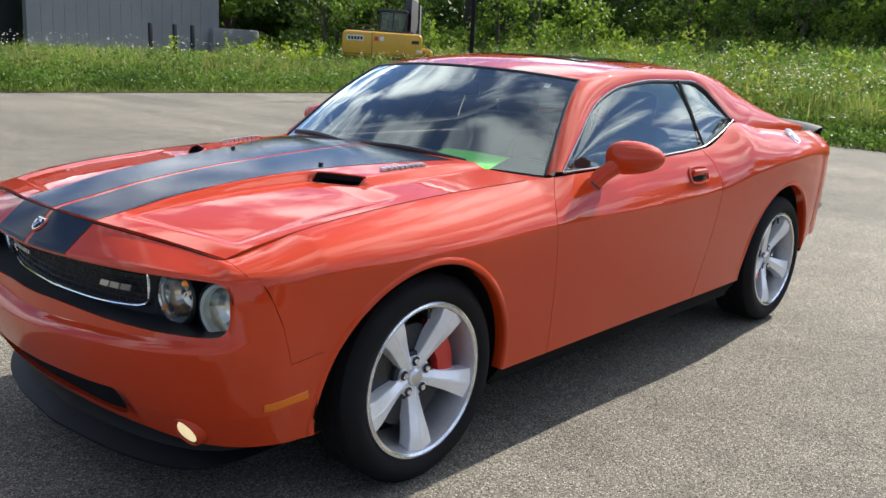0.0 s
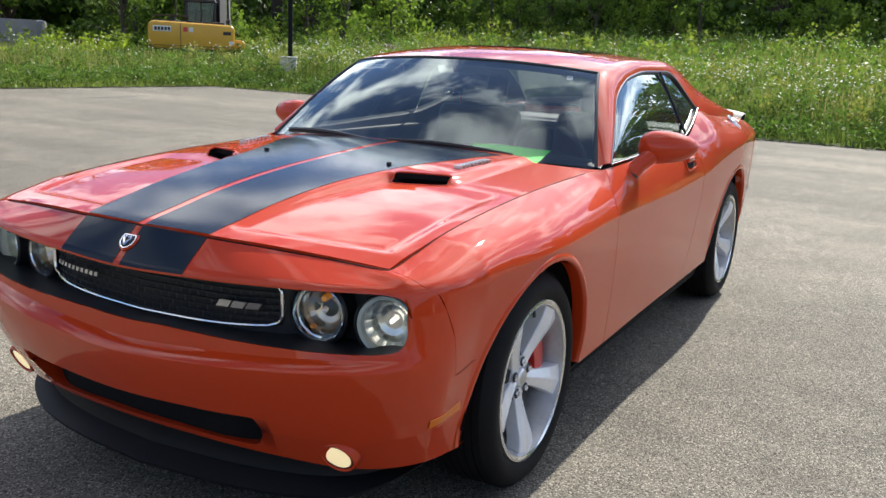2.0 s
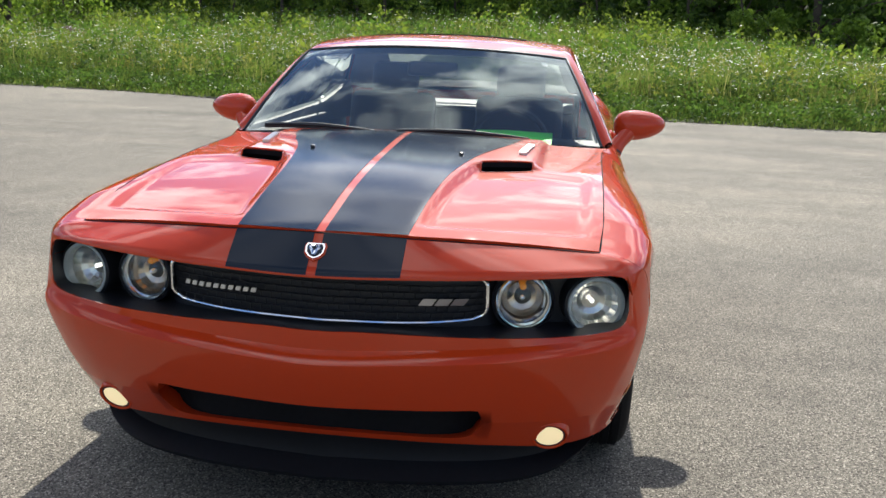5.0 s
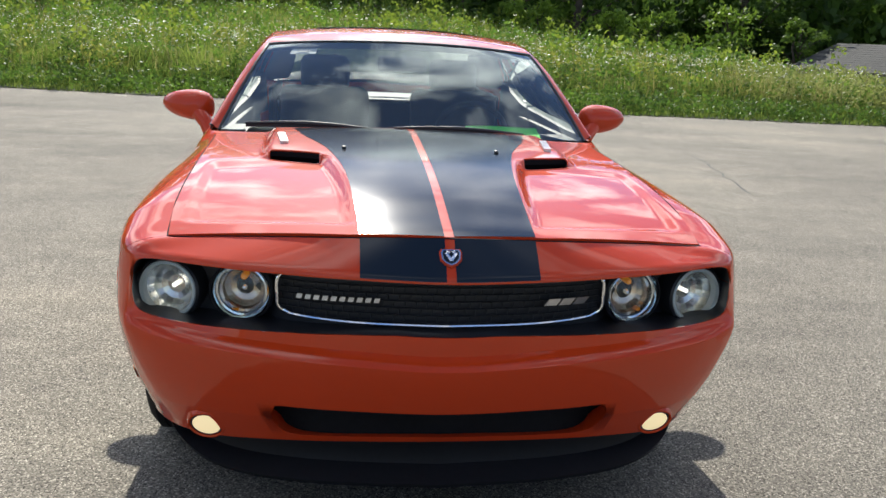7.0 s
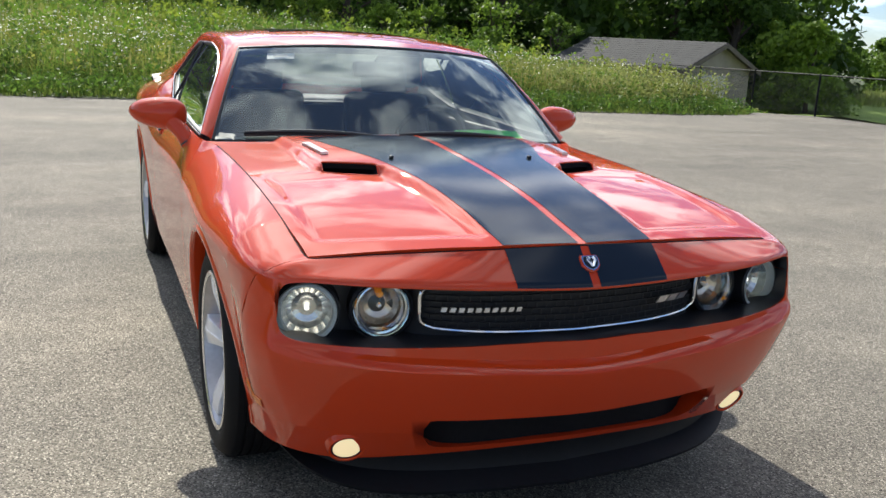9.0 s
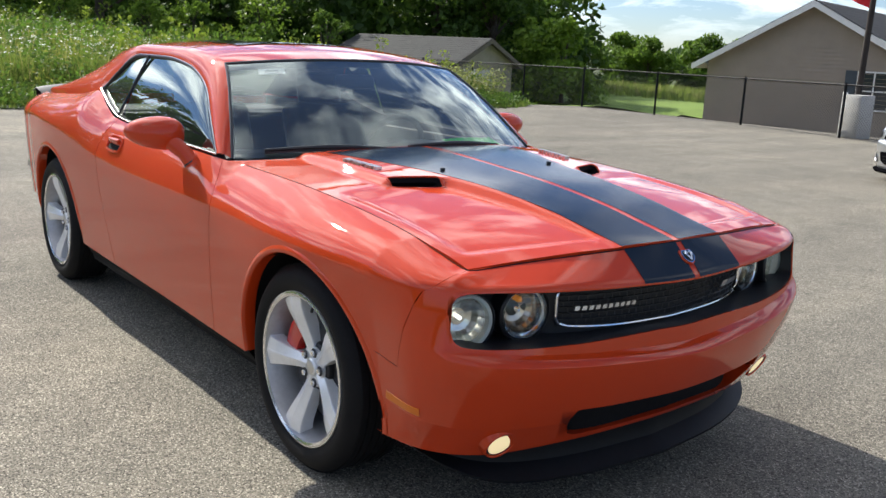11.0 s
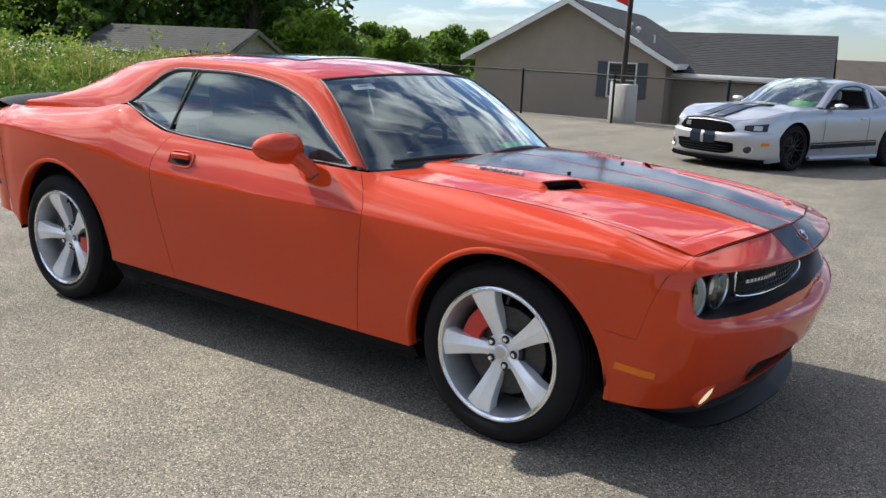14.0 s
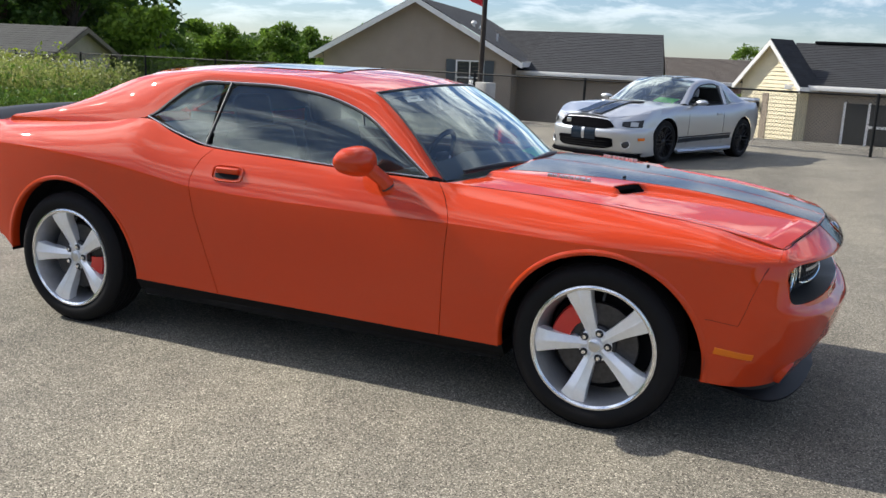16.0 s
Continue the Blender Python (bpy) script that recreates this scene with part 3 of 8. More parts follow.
faces = [q for q in grid_faces(nx, ny) if not in_scoop(*[sum(verts[c][i] for c in q) / 4 for i in (0, 1)])]
k = len(verts)
rim = [i * ny for i in range(nx)] + [(nx - 1) * ny + j for j in range(1, ny)] + [i * ny + ny - 1 for i in range(nx - 2, -1, -1)]
for a, r in enumerate(rim):
    x, y, z = verts[r]
    verts.append((x - (.004 if abs(y) < .7 else 0), y * .999, z - .016))
for a in range(len(rim) - 1):
    faces.append((rim[a], k + a, k + a + 1, rim[a + 1]))
bonnet = mesh_object("bonnet", verts, faces, M_PAINT, coupe, "orange-red bonnet with raised centre", sharp=40)


# dark joint round the bonnet
for s in (1, -1):
    line = [flank(.84 + (1.93 - .84) * k / 30, 1) for k in range(31)] + [nose(.43 * k / 8, 1) for k in range(1, 9)]
    mesh_object("bonnet_joint", *tube([(p[0], s * p[1], p[2] - .0005) for p in line], .0020, 5), M_BLACK_MATT, bonnet, "fine dark joint line")
    line = [nose(.43 + .57 * k / 24, 1) for k in range(25)]
    mesh_object("bonnet_joint", *tube([(p[0], s * p[1], p[2] - .0005) for p in line], .0026, 5), M_BLACK_MATT, bonnet, "fine dark joint line")


def nose_at(y, t):
    """The nose skin at a distance from the middle line."""
    lo, hi = .30, 1.0
    for _ in range(22):
        mid = (lo + hi) / 2
        if nose(mid, t)[1] > abs(y):
            lo = mid
        else:
            hi = mid
    p = nose(lo, t)
    return (p[0], y, p[2])


for side in (1, -1):
    verts, n_a, n_x = [], 22, 60
    for i in range(n_x):
        for j in range(n_a):
            w = j / (n_a - 1)
            u = i / (n_x - 1)
            y = .013 + (.33 - .013) * w
            x0, x1 = cowl_x(y) + .0, bonnet_edge(y) - .005
            x = x0 + (x1 - x0) * u
            y = .013 + (stripe_y(x) - .013) * w
            x1 = bonnet_edge(y) - .005
            x = x0 + (x1 - x0) * u
            verts.append((x, side * y, bonnet_z(x, y) + .0012))
    mesh_object("bonnet_stripe", verts, grid_faces(n_x, n_a, flip=side < 0), M_STRIPE, bonnet, "dark carbon-look stripe")
    verts = []
    for i in range(16):
        t = .505 + (.995 - .505) * i / 15
        for j in range(14):
            y = .013 + (.242 - .013) * j / 13
            p = nose_at(side * y, t)
            verts.append((p[0] + .0012, p[1], p[2] + .0010))
    mesh_object("nose_stripe", verts, grid_faces(16, 14, flip=side > 0), M_STRIPE, bumper, "dark carbon-look stripe")

# scoops in the bonnet, their badges and the two lock pins
for side in (1, -1):
    yc = side * .450
    ring = []
    for a in range(40):
        ang = 2 * math.pi * a / 40
        ring.append((math.copysign(abs(math.cos(ang))**.45, math.cos(ang)), math.copysign(abs(math.sin(ang))**.45, math.sin(ang))))
    # the duct: walls down from the opening and back under the bonnet
    verts = []
    for k, grow_ in ((0, 1.06), (1, 1.0), (2, .92)):
        for cx, cy in ring:
            y = yc + cy * .090 * grow_
            x = scoop_x(y) + cx * .029 * grow_
            verts.append((x - .05 * (k == 2), y, bonnet_z(x, y) - (.003, .022, .055)[k]))
    faces = [(r * 40 + a, r * 40 + (a + 1) % 40, (r + 1) * 40 + (a + 1) % 40, (r + 1) * 40 + a) for r in range(2) for a in range(40)]
    faces.append(tuple(range(80, 120)))
    mesh_object("bonnet_scoop", verts, faces, M_BLACK_MATT, bonnet, "black bonnet scoop opening", sharp=50)
    rim_line = [(x, y, bonnet_z(x, y) - .001) for x, y in [(scoop_x(yc + cy * .092) + cx * .031, yc + cy * .092) for cx, cy in ring]]
    mesh_object("scoop_lip", *tube(rim_line, .0035, 8, closed=True), M_PAINT, bonnet)
    pin = part("bonnet_pin", box(-.008, .008, -.008, .008, 0, .011, .004), M_BLACK, bonnet, "black bonnet pin")
    pin.matrix_world = pose(1.41, side * .278, bonnet_z(1.41, .278))
    # raised badge: a row of small chrome strokes
    bars = []
    for k in range(8):
        bx = 1.12 + k * .025
        bars.append((bx, .0075 if k % 3 else .0095))
    vv, ff = [], []
    for bx, hw in bars:
        bm_v = [(bx - hw, -.014, 0), (bx + hw, -.014, 0), (bx + hw, .014, 0), (bx - hw, .014, 0)]
        k0 = len(vv)
        for h in (0, .010):
            for p in bm_v:
                yy = side * (.520 - (p[0] - 1.10) * .12) + p[1]
                vv.append((p[0], yy, bonnet_z(p[0], yy) + .001 + h))
        for q in ((4, 5, 6, 7), (0, 1, 5, 4), (1, 2, 6, 5), (2, 3, 7, 6), (3, 0, 4, 7)):
            ff.append(tuple(k0 + z for z in q))
    mesh_object("scoop_badge", vv, ff, M_SATIN, bonnet, "small chrome engine badge", smooth=False)

# ---- greenhouse ----
def path3(*rows):
    """A smooth line through (s, x, y, z) rows."""
    cs = [curve(*[(r[0], r[i]) for r in rows]) for i in (1, 2, 3)]
    return lambda s: tuple(c(s) for c in cs)


# outer edge of windscreen, roof skin and rear window: 0 at the screen's foot, 1 its top, 2 roof's rear end, 3 rear window's foot
rail = path3((0, .715, .805, .990), (.5, .505, .715, 1.185), (.85, .345, .652, 1.305), (1, .262, .625, 1.350), (1.15, .12, .603, 1.384), (1.4, -.25, .583, 1.412),
             (1.7, -.72, .575, 1.411), (2, -1.16, .572, 1.368), (2.35, -1.48, .592, 1.262), (2.7, -1.74, .630, 1.150), (3, -1.92, .672, 1.074))
# edge of the side opening from the mirror corner over the top to the tail corner, then the hip
sill = path3((0, .655, .846, 1.004), (.5, .455, .782, 1.135), (.85, .275, .722, 1.245), (1, .150, .697, 1.292), (1.15, -.02, .678, 1.332), (1.4, -.33, .666, 1.358),
             (1.7, -.68, .668, 1.357), (1.8, -.78, .680, 1.335), (2, -.885, .717, 1.262), (2.2, -1.015, .768, 1.162), (2.35, -1.22, .785, 1.126), (2.7, -1.62, .785, 1.092), (3, -2.02, .774, 1.071))


def rail_strip(n=90, m=9):
    verts = []
    for i in range(n):
        s = 3 * i / (n - 1)
        a, b = Vector(rail(s)), Vector(sill(s))
        bulge = .016 + .012 * max(0, min(1, s - 1)) + .02 * max(0, min(1, (s - 2) * 1.5))
        for j in range(m):
            w = j / (m - 1)
            p = a.lerp(b, w)
            k = 4 * w * (1 - w) * bulge
            verts.append((p.x, p.y + k * .75, p.z + k * .8))
    f = grid_faces(n, m, flip=True)
    # turn the opening's edge in
    k0 = len(verts)
    for i in range(n):
        x, y, z = verts[i * m + m - 1]
        verts.append((x, y - .025, z - .004))
    for i in range(n - 1):
        f.append((i * m + m - 1, k0 + i, k0 + i + 1, (i + 1) * m + m - 1))
    return verts, f


both_sides("roof_pillar", rail_strip(), M_PAINT, "", sharp=50)
v = []
for i in range(60):
    s = .06 + 2.84 * i / 59
    a, b = Vector(rail(s)), Vector(sill(s))
    for w in (-.02, .3, .7, 1.0):
        p = a.lerp(b, w)
        v.append((p.x, p.y - .014, p.z - .012))
both_sides("pillar_trim", (v, grid_faces(60, 4)), M_TRIM_IN, "dark inner pillar lining")

roof_mid = curve((-1.30, 1.402), (-1.0, 1.432), (-.6, 1.449), (-.2, 1.449), (.1, 1.428), (.375, 1.384))
verts, nx, ny = [], 40, 41
for i in range(nx):
    u = i / (nx - 1)
    e = rail(2 - u)
    mid_x = -1.27 + (.372 + 1.27) * u
    for j in range(ny):
        v = -1 + 2 * j / (ny - 1)
        x = mid_x + (e[0] - mid_x) * abs(v)**2
        y = e[1] * v
        zc = roof_mid(mid_x)
        z = e[2] + (zc - e[2]) * (1 - abs(v)**2.4)
        verts.append((x, y, z))
roof_verts = verts
roof = mesh_object("roof", verts, grid_faces(nx, ny), M_PAINT, coupe, sharp=60)


def roof_point(x, v):
    u = (x + 1.27) / (.372 + 1.27)
    e = rail(2 - u)
    zc = roof_mid(x)
    return (x + (e[0] - x) * v * v, e[1] * v, e[2] + (zc - e[2]) * (1 - abs(v)**2.4))


verts = []
for i in range(20):
    for j in range(25):
        x = -.66 + .58 * i / 19
        p = roof_point(x, -.70 + 1.40 * j / 24)
        verts.append((p[0], p[1], p[2] + .004))
f = grid_faces(20, 25)
mesh_object("sunroof", verts, f, M_GLOSS_BLACK, roof, "dark glass sunroof", out=(0, 0, 1))


def screen(edge_s0, edge_s1, mid_s, n=26, m=33):
    """A curved pane between the two rails; mid_s gives the middle line."""
    verts = []
    for i in range(n):
        u = i / (n - 1)
        e = rail(edge_s0 + (edge_s1 - edge_s0) * u)
        c = mid_s(u)
        for j in range(m):
            v = -1 + 2 * j / (m - 1)
            w = 1 - abs(v)**2.2
            verts.append((e[0] + (c[0] - e[0]) * w, e[1] * v, e[2] + (c[1] - e[2]) * w))
    return verts, grid_faces(n, m)


def ws_mid(u):
    return (curve((0, .895), (.5, .655), (1, .372))(u), curve((0, 1.012), (.5, 1.215), (1, 1.384))(u))


def rw_mid(u):
    return (curve((0, -1.27), (.5, -1.66), (1, -1.99))(u), curve((0, 1.404), (.5, 1.272), (1, 1.078))(u))


windscreen = mesh_object("windscreen", *screen(0, 1, ws_mid), M_GLASS, coupe, "raked windscreen reflecting clouds", out=(1, 0, 1))
rear_window = mesh_object("rear_window", *screen(2, 3, rw_mid), M_REAR_GLASS, coupe, out=(-1, 0, 1))
windscreen.visible_shadow = False
rear_window.visible_shadow = False
# black surround of the windscreen
loop = [rail(s / 20) for s in range(0, 21)]
top = [(lambda v: (rail(1)[0] + (.372 - rail(1)[0]) * (1 - abs(v)**2.2), rail(1)[1] * v, rail(1)[2] + (1.384 - rail(1)[2]) * (1 - abs(v)**2.2)))(1 - 2 * k / 30) for k in range(1, 30)]
ring = loop + top + [(p[0], -p[1], p[2]) for p in reversed(loop)]
mesh_object("windscreen_seal", *tube([(p[0], p[1], p[2]) for p in ring], .007, 6), M_BLACK, windscreen, "black rubber seal")

# side glass: a lower and upper line on the leaning side, split into door glass and quarter glass
belt = path3((0, .655, .846, 1.004), (.2, .33, .842, 1.008), (.5, -.13, .834, 1.026), (.75, -.56, .824, 1.044), (.84, -.74, .806, 1.080), (1, -1.015, .768, 1.162))


def upper(x):
    """Height of the opening's upper edge over a station."""
    return curve((-1.015, 1.162), (-.95, 1.212), (-.885, 1.262), (-.78, 1.335), (-.72, 1.352), (-.6, 1.360), (-.33, 1.358), (-.02, 1.332), (.15, 1.292), (.275, 1.245), (.455, 1.135), (.655, 1.004))(x)


def lower(x):
    return curve((-1.015, 1.162), (-.74, 1.080), (-.56, 1.044), (-.13, 1.026), (.33, 1.008), (.655, 1.003))(x)


def lean(z):
    return .848 - .5 * (z - 1.0)


def side_pane(x0, x1, n=30, m=12):
    """A pane between two slanted ends."""
    verts = []
    for i in range(n):
        for j in range(m):
            w = j / (m - 1)
            x = x0 + (x1 - x0) * i / (n - 1)
            z = lower(x) + (upper(x) - lower(x)) * w
            y = lean(z) - .016 + .012 * math.sin(math.pi * w)
            verts.append((x, y, z))
    return verts, grid_faces(n, m, flip=True)


for side in (0, 1):
    for name, x0, x1, parent in (("door_window", -.575, .652, doors[side]), ("quarter_window", -1.012, -.60, quarters[side])):
        v, f = side_pane(x0, x1)
        if side:
            v, f = mirrored(v, f)
        pane = mesh_object(name, v, f, M_SIDE_GLASS, parent, "tinted side glass reflecting sky", out=(0, -1 if side else 1, 0))
        pane.visible_shadow = False
    s = -1 if side else 1
    post = [(-.60 + (z - 1.04) * .16, s * (lean(z) - .002), z) for z in (1.040, 1.12, 1.2, 1.28, 1.358)]
    mesh_object("window_post", *tube(post, .007, 6), M_BLACK, doors[side], "black window post")
    trim = [belt(k / 40) for k in range(41)]
    cap_line = []
    for p in trim:
        cap_line += [(p[0], s * (p[1] - .004), p[2] + .004), (p[0], s * (p[1] - .035), p[2] - .002), (p[0], s * min(.785, p[1] - .05), .93)]
    mesh_object("door_top_trim", cap_line, grid_faces(41, 3), M_TRIM_IN, doors[side], "dark inner door top")
    trim = [(p[0], s * (p[1] + .004), p[2] + .001) for p in trim]
    mesh_object("belt_trim", *tube(trim, .0038, 8), M_TRIM_BRIGHT, doors[side], "chrome belt moulding")
    seal = [sill(2.2 * k / 60) for k in range(61)]
    mesh_object("window_seal", *tube([(p[0], s * (p[1] - .006), p[2] - .003) for p in seal], .010, 6), M_BLACK, doors[side], "black window seal")
    seal = [sill(1.75 * k / 60) for k in range(61)]
    mesh_object("window_trim", *tube([(p[0], s * (p[1] + .001), p[2] + .004) for p in seal], .0018, 6), M_SATIN, doors[side], "thin bright window moulding")

# boot lid with spoiler
verts = []
for i in range(16):
    u = i / 15
    for j in range(25):
        v = -1 + 2 * j / 24
        x0 = -1.92 + (-1.99 + 1.92) * (1 - abs(v)**2.2)
        x1 = -2.36 + .17 * abs(v)**3
        x = x0 + (x1 - x0) * u
        y = v * (.672 + (.74 - .672) * u)
        edge = 1.072 - .015 * u
        verts.append((x, y, edge + (.022 + .012 * u) * (1 - abs(v)**2)))
mesh_object("boot_lid", verts, grid_faces(16, 25, flip=True), M_PAINT, coupe)
verts = []
prof = ((-.11, -.030), (-.06, .000), (.03, .022), (.085, .030), (.097, .022), (.07, -.005), (.05, -.045))
for j in range(41):
    v = -1 + 2 * j / 40
    y = v * .80
    xc = -2.33 + .12 * abs(v)**3
    zc = 1.076 + .018 * (1 - abs(v)**2) - .006 * abs(v)**4
    for a, h in prof:
        verts.append((xc - a * (1 - .15 * abs(v)**6), y, zc + h * (1 - .35 * abs(v)**8)))
mesh_object("rear_spoiler", verts, grid_faces(41, len(prof)), M_SPOILER, coupe, "black rear deck spoiler", sharp=50)
# hip infill between the rear window rail, sail and flank top
verts = []
for i in range(30):
    s = 2.2 + .8 * i / 29
    a = sill(s)
    b = (a[0], top_y(max(a[0], -2.02)) + .003, top_z(max(a[0], -2.02)) - .006)
    verts += [(a[0], a[1] - .03, a[2] - .012), b]
both_sides("hip_infill", (verts, grid_faces(30, 2, flip=True)), M_PAINT)
# rear bumper and tail
def tail_half(n=30, m=26):
    verts = []
    for i in range(n):
        for j in range(m):
            t = j / (m - 1)
            a = -2.02 - rear_seam(t) + .002
            q = a + (1 - a) * i / (n - 1)
            verts.append(tail(q, t))
    return verts, grid_faces(n, m, flip=True)
v, f = tail_half()
mesh_object("rear_bumper", *joined((v, f), mirrored(v, f)), M_PAINT, coupe, sharp=40)

# ---- wheels ----
def wheel_parts(root, phase, outer=1, style="five", tyre_r=TYRE_R, rim_r=.262, width=.245, alloy=None, edge=None, barrel_mat=None):
    """Tyre, rim and brake round the local y axis, with the outer face towards +y (outer 1) or -y (-1)."""
    alloy, edge = alloy or M_ALLOY, edge or M_ALLOY_EDGE
    w = width / 2
    def put(name, mesh, mat, parent, label="", sharp=38):
        v, f = mesh
        if outer < 0:
            v = [(p[0], -p[1], p[2]) for p in v]
            f = [tuple(reversed(q)) for q in f]
        return mesh_object(name, v, f, mat, parent, label, sharp=sharp)
    r = tyre_r
    side = [(rim_r + .004, w - .022), (rim_r + .014, w - .010), (rim_r + .035, w - .002), (rim_r + .055, w), (r - .030, w - .006), (r - .014, w - .020), (r - .004, w - .038)]
    tread = []
    for k in range(6):
        a = -(w - .045) + (2 * (w - .045)) * k / 5
        tread += [(r, a - .011), (r, a + .011)] + ([(r - .007, a + .013), (r - .007, a + .018)] if k < 5 else [])
    profile = [(p[0], -p[1]) for p in side] + tread + list(reversed(side))
    tyre = put("tyre", lathe(profile, 72), M_RUBBER, root, "black low-profile tyre", sharp=50)
    lipw = w - .012
    barrel = [(rim_r + .010, lipw - .004), (rim_r + .010, lipw + .004), (rim_r + .002, lipw + .006), (rim_r - .008, lipw), (rim_r - .014, lipw - .020),
              (rim_r - .026, .02), (rim_r - .030, -.04), (rim_r - .016, -lipw)]
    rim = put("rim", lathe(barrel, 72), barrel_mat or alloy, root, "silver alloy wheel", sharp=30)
    put("rim_edge", lathe([(rim_r + .009, lipw + .0045), (rim_r + .002, lipw + .0068), (rim_r - .007, lipw + .002)], 72), edge, rim, "bright machined lip")
    if style == "five":
        n_sp, prof_w = 5, curve((.03, .028), (.07, .027), (.12, .032), (.19, .043), (.262, .060))
        face = curve((.0, lipw - .052), (.07, lipw - .040), (.15, lipw - .020), (.22, lipw - .004), (.258, lipw - .003))
        for k in range(n_sp):
            a0 = radians(phase + 72 * k)
            rs = [.035 + (.258 - .035) * i / 14 for i in range(15)]
            v = []
            for rr in rs:
                hw, h = prof_w(rr), face(rr)
                dip = .015 - .007 * rr / .26
                for off, dep in ((-1, .060), (-1, dip + .004), (-.95, dip), (-.13, .0015), (-.10, 0), (.10, 0), (.13, .0015), (.95, dip), (1, dip + .004), (1, .060)):
                    v.append((rr * math.cos(a0) - off * hw * math.sin(a0), h - dep, rr * math.sin(a0) + off * hw * math.cos(a0)))
            put("spoke", (v, grid_faces(15, 10)), alloy, rim, sharp=9)
        hub = [(0, face(.0) + .014), (.026, face(0) + .013), (.031, face(0) + .008), (.033, face(0) - .002), (.062, face(.05) - .004), (.073, face(.07) - .012), (.075, -.02)]
        put("hub", lathe(hub, 40), alloy, rim, sharp=25)
        put("hub_cap", lathe([(0, face(0) + .0175), (.020, face(0) + .0165), (.0255, face(0) + .0135)], 32), M_SATIN, rim, "round centre cap")
        for k in range(5):
            a0 = radians(phase + 36 + 72 * k)
            v, f = lathe([(0, .014), (.009, .014), (.0105, .010), (.0105, 0)], 6)
            v = [(p[0] + .057 * math.cos(a0), p[1] + face(.05) - .006, p[2] + .057 * math.sin(a0)) for p in v]
            put("lug_nut", (v, f), M_CHROME, rim, sharp=30)
            # flat dark disc round the nut, the shade of its well as colour
            v, f = lathe([(.0175, .0015), (.0165, .0035), (.0150, .0025), (0, .0015)], 16)
            v = [(p[0] + .057 * math.cos(a0), p[1] + face(.05) - .003, p[2] + .057 * math.sin(a0)) for p in v]
            put("lug_recess", (v, f), M_DARK_STEEL, rim)
        a0 = radians(phase + 36 + 10)
        stem = tube([((rim_r - .022) * math.cos(a0), lipw - .035, (rim_r - .022) * math.sin(a0)), ((rim_r - .055) * math.cos(a0), lipw - .028, (rim_r - .055) * math.sin(a0))], .006, 6)
        put("valve_stem", stem, M_BLACK, rim)
    else:
        # a mesh of ten forked spokes
        for k in range(10):
            a0 = radians(phase + 36 * k)
            v, f = [], []
            for s in (-1, 1):
                pts = []
                for rr, off in ((.06, 0), (.13, s * .05), (.20, s * .16), (.250, s * .20)):
                    pts.append((rr * math.cos(a0 + off), lipw - .012 - .02 * (1 - rr / .25), rr * math.sin(a0 + off)))
                v, f = joined((v, f), tube(pts, .009, 5))
            put("spoke", (v, f), alloy, rim)
        put("hub", lathe([(0, lipw - .02), (.05, lipw - .022), (.068, lipw - .035), (.07, 0)], 24), alloy, rim)
    disc = put("brake_disc", lathe([(.06, .03), (.178, .03), (.180, .028), (.180, .008), (.178, .006), (.06, .006)], 48), M_STEEL, root, "grey steel brake disc", sharp=30)
    put("disc_hat", lathe([(0, .052), (.075, .052), (.085, .045), (.088, .03)], 32), M_DARK_STEEL, disc)
    put("wheel_back", lathe([(.0, -.04), (.225, -.05)], 32), M_BLACK_MATT, root)
    return tyre


def make_caliper(root, outer, ahead):
    v, f = lathe([(.115, .062), (.150, .066), (.192, .060), (.200, .045), (.200, -.01), (.115, -.01), (.115, .062)], 10, arc=(-48, 6) if ahead > 0 else (122, 186))
    if outer < 0:
        v = [(p[0], -p[1], p[2]) for p in v]
        f = [tuple(reversed(q)) for q in f]
    mesh_object("brake_caliper", v, f, M_CALIPER, root, "red brake caliper", sharp=30)


for x, s, phase, spin in ((FRONT_AXLE, 1, 53, -1), (REAR_AXLE, 1, 60, 1), (FRONT_AXLE, -1, 37, -1), (REAR_AXLE, -1, 35, 1)):
    w_root = new("wheel")
    w_root.parent = coupe
    w_root.matrix_world = pose(x, s * .802, TYRE_R)
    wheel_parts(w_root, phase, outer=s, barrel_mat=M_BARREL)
    make_caliper(w_root, s, spin)

# wheel housings and arch lips
for ax, az, ar in ARCH:
    for s in (1, -1):
        v, f = lathe([(ar + .006, .50), (ar + .006, .89)], 40, arc=(0, 180))
        v = [(p[0] + ax, s * p[1], p[2] + az) for p in v]
        mesh_object("wheel_housing", v, f, M_BLACK_MATT, coupe, "dark wheel-arch liner")
        v = []
        ang0 = -8 if ax > 0 else -4
        n = 60
        for i in range(n):
            a = radians(ang0 + (188 - ang0) * i / (n - 1))
            ca, sa = math.cos(a), math.sin(a)
            y_s = flank_y(max(min(ax + ar * ca, 1.93), -2.02), max(az + ar * sa, .30))
            zl = az + ar * sa
            grow_l = max(0.0, min(1.0, (zl - .33) / .12))
            for dr, dy in ((.020, -.0015), (.010, .004 * grow_l), (.0, .006 * grow_l), (-.007 * grow_l, .002 * grow_l), (-.008, -.012), (-.004, -.05)):
                v.append((ax + (ar + dr) * ca, s * (y_s + dy), az + (ar + dr) * sa))
        v2 = [(p[0], p[1], max(p[2], low_z(max(min(p[0], 1.93), -2.02)) + .003)) for p in v]
        mesh_object("arch_lip", v2, grid_faces(n, 6, flip=s > 0), M_PAINT, coupe, sharp=60)

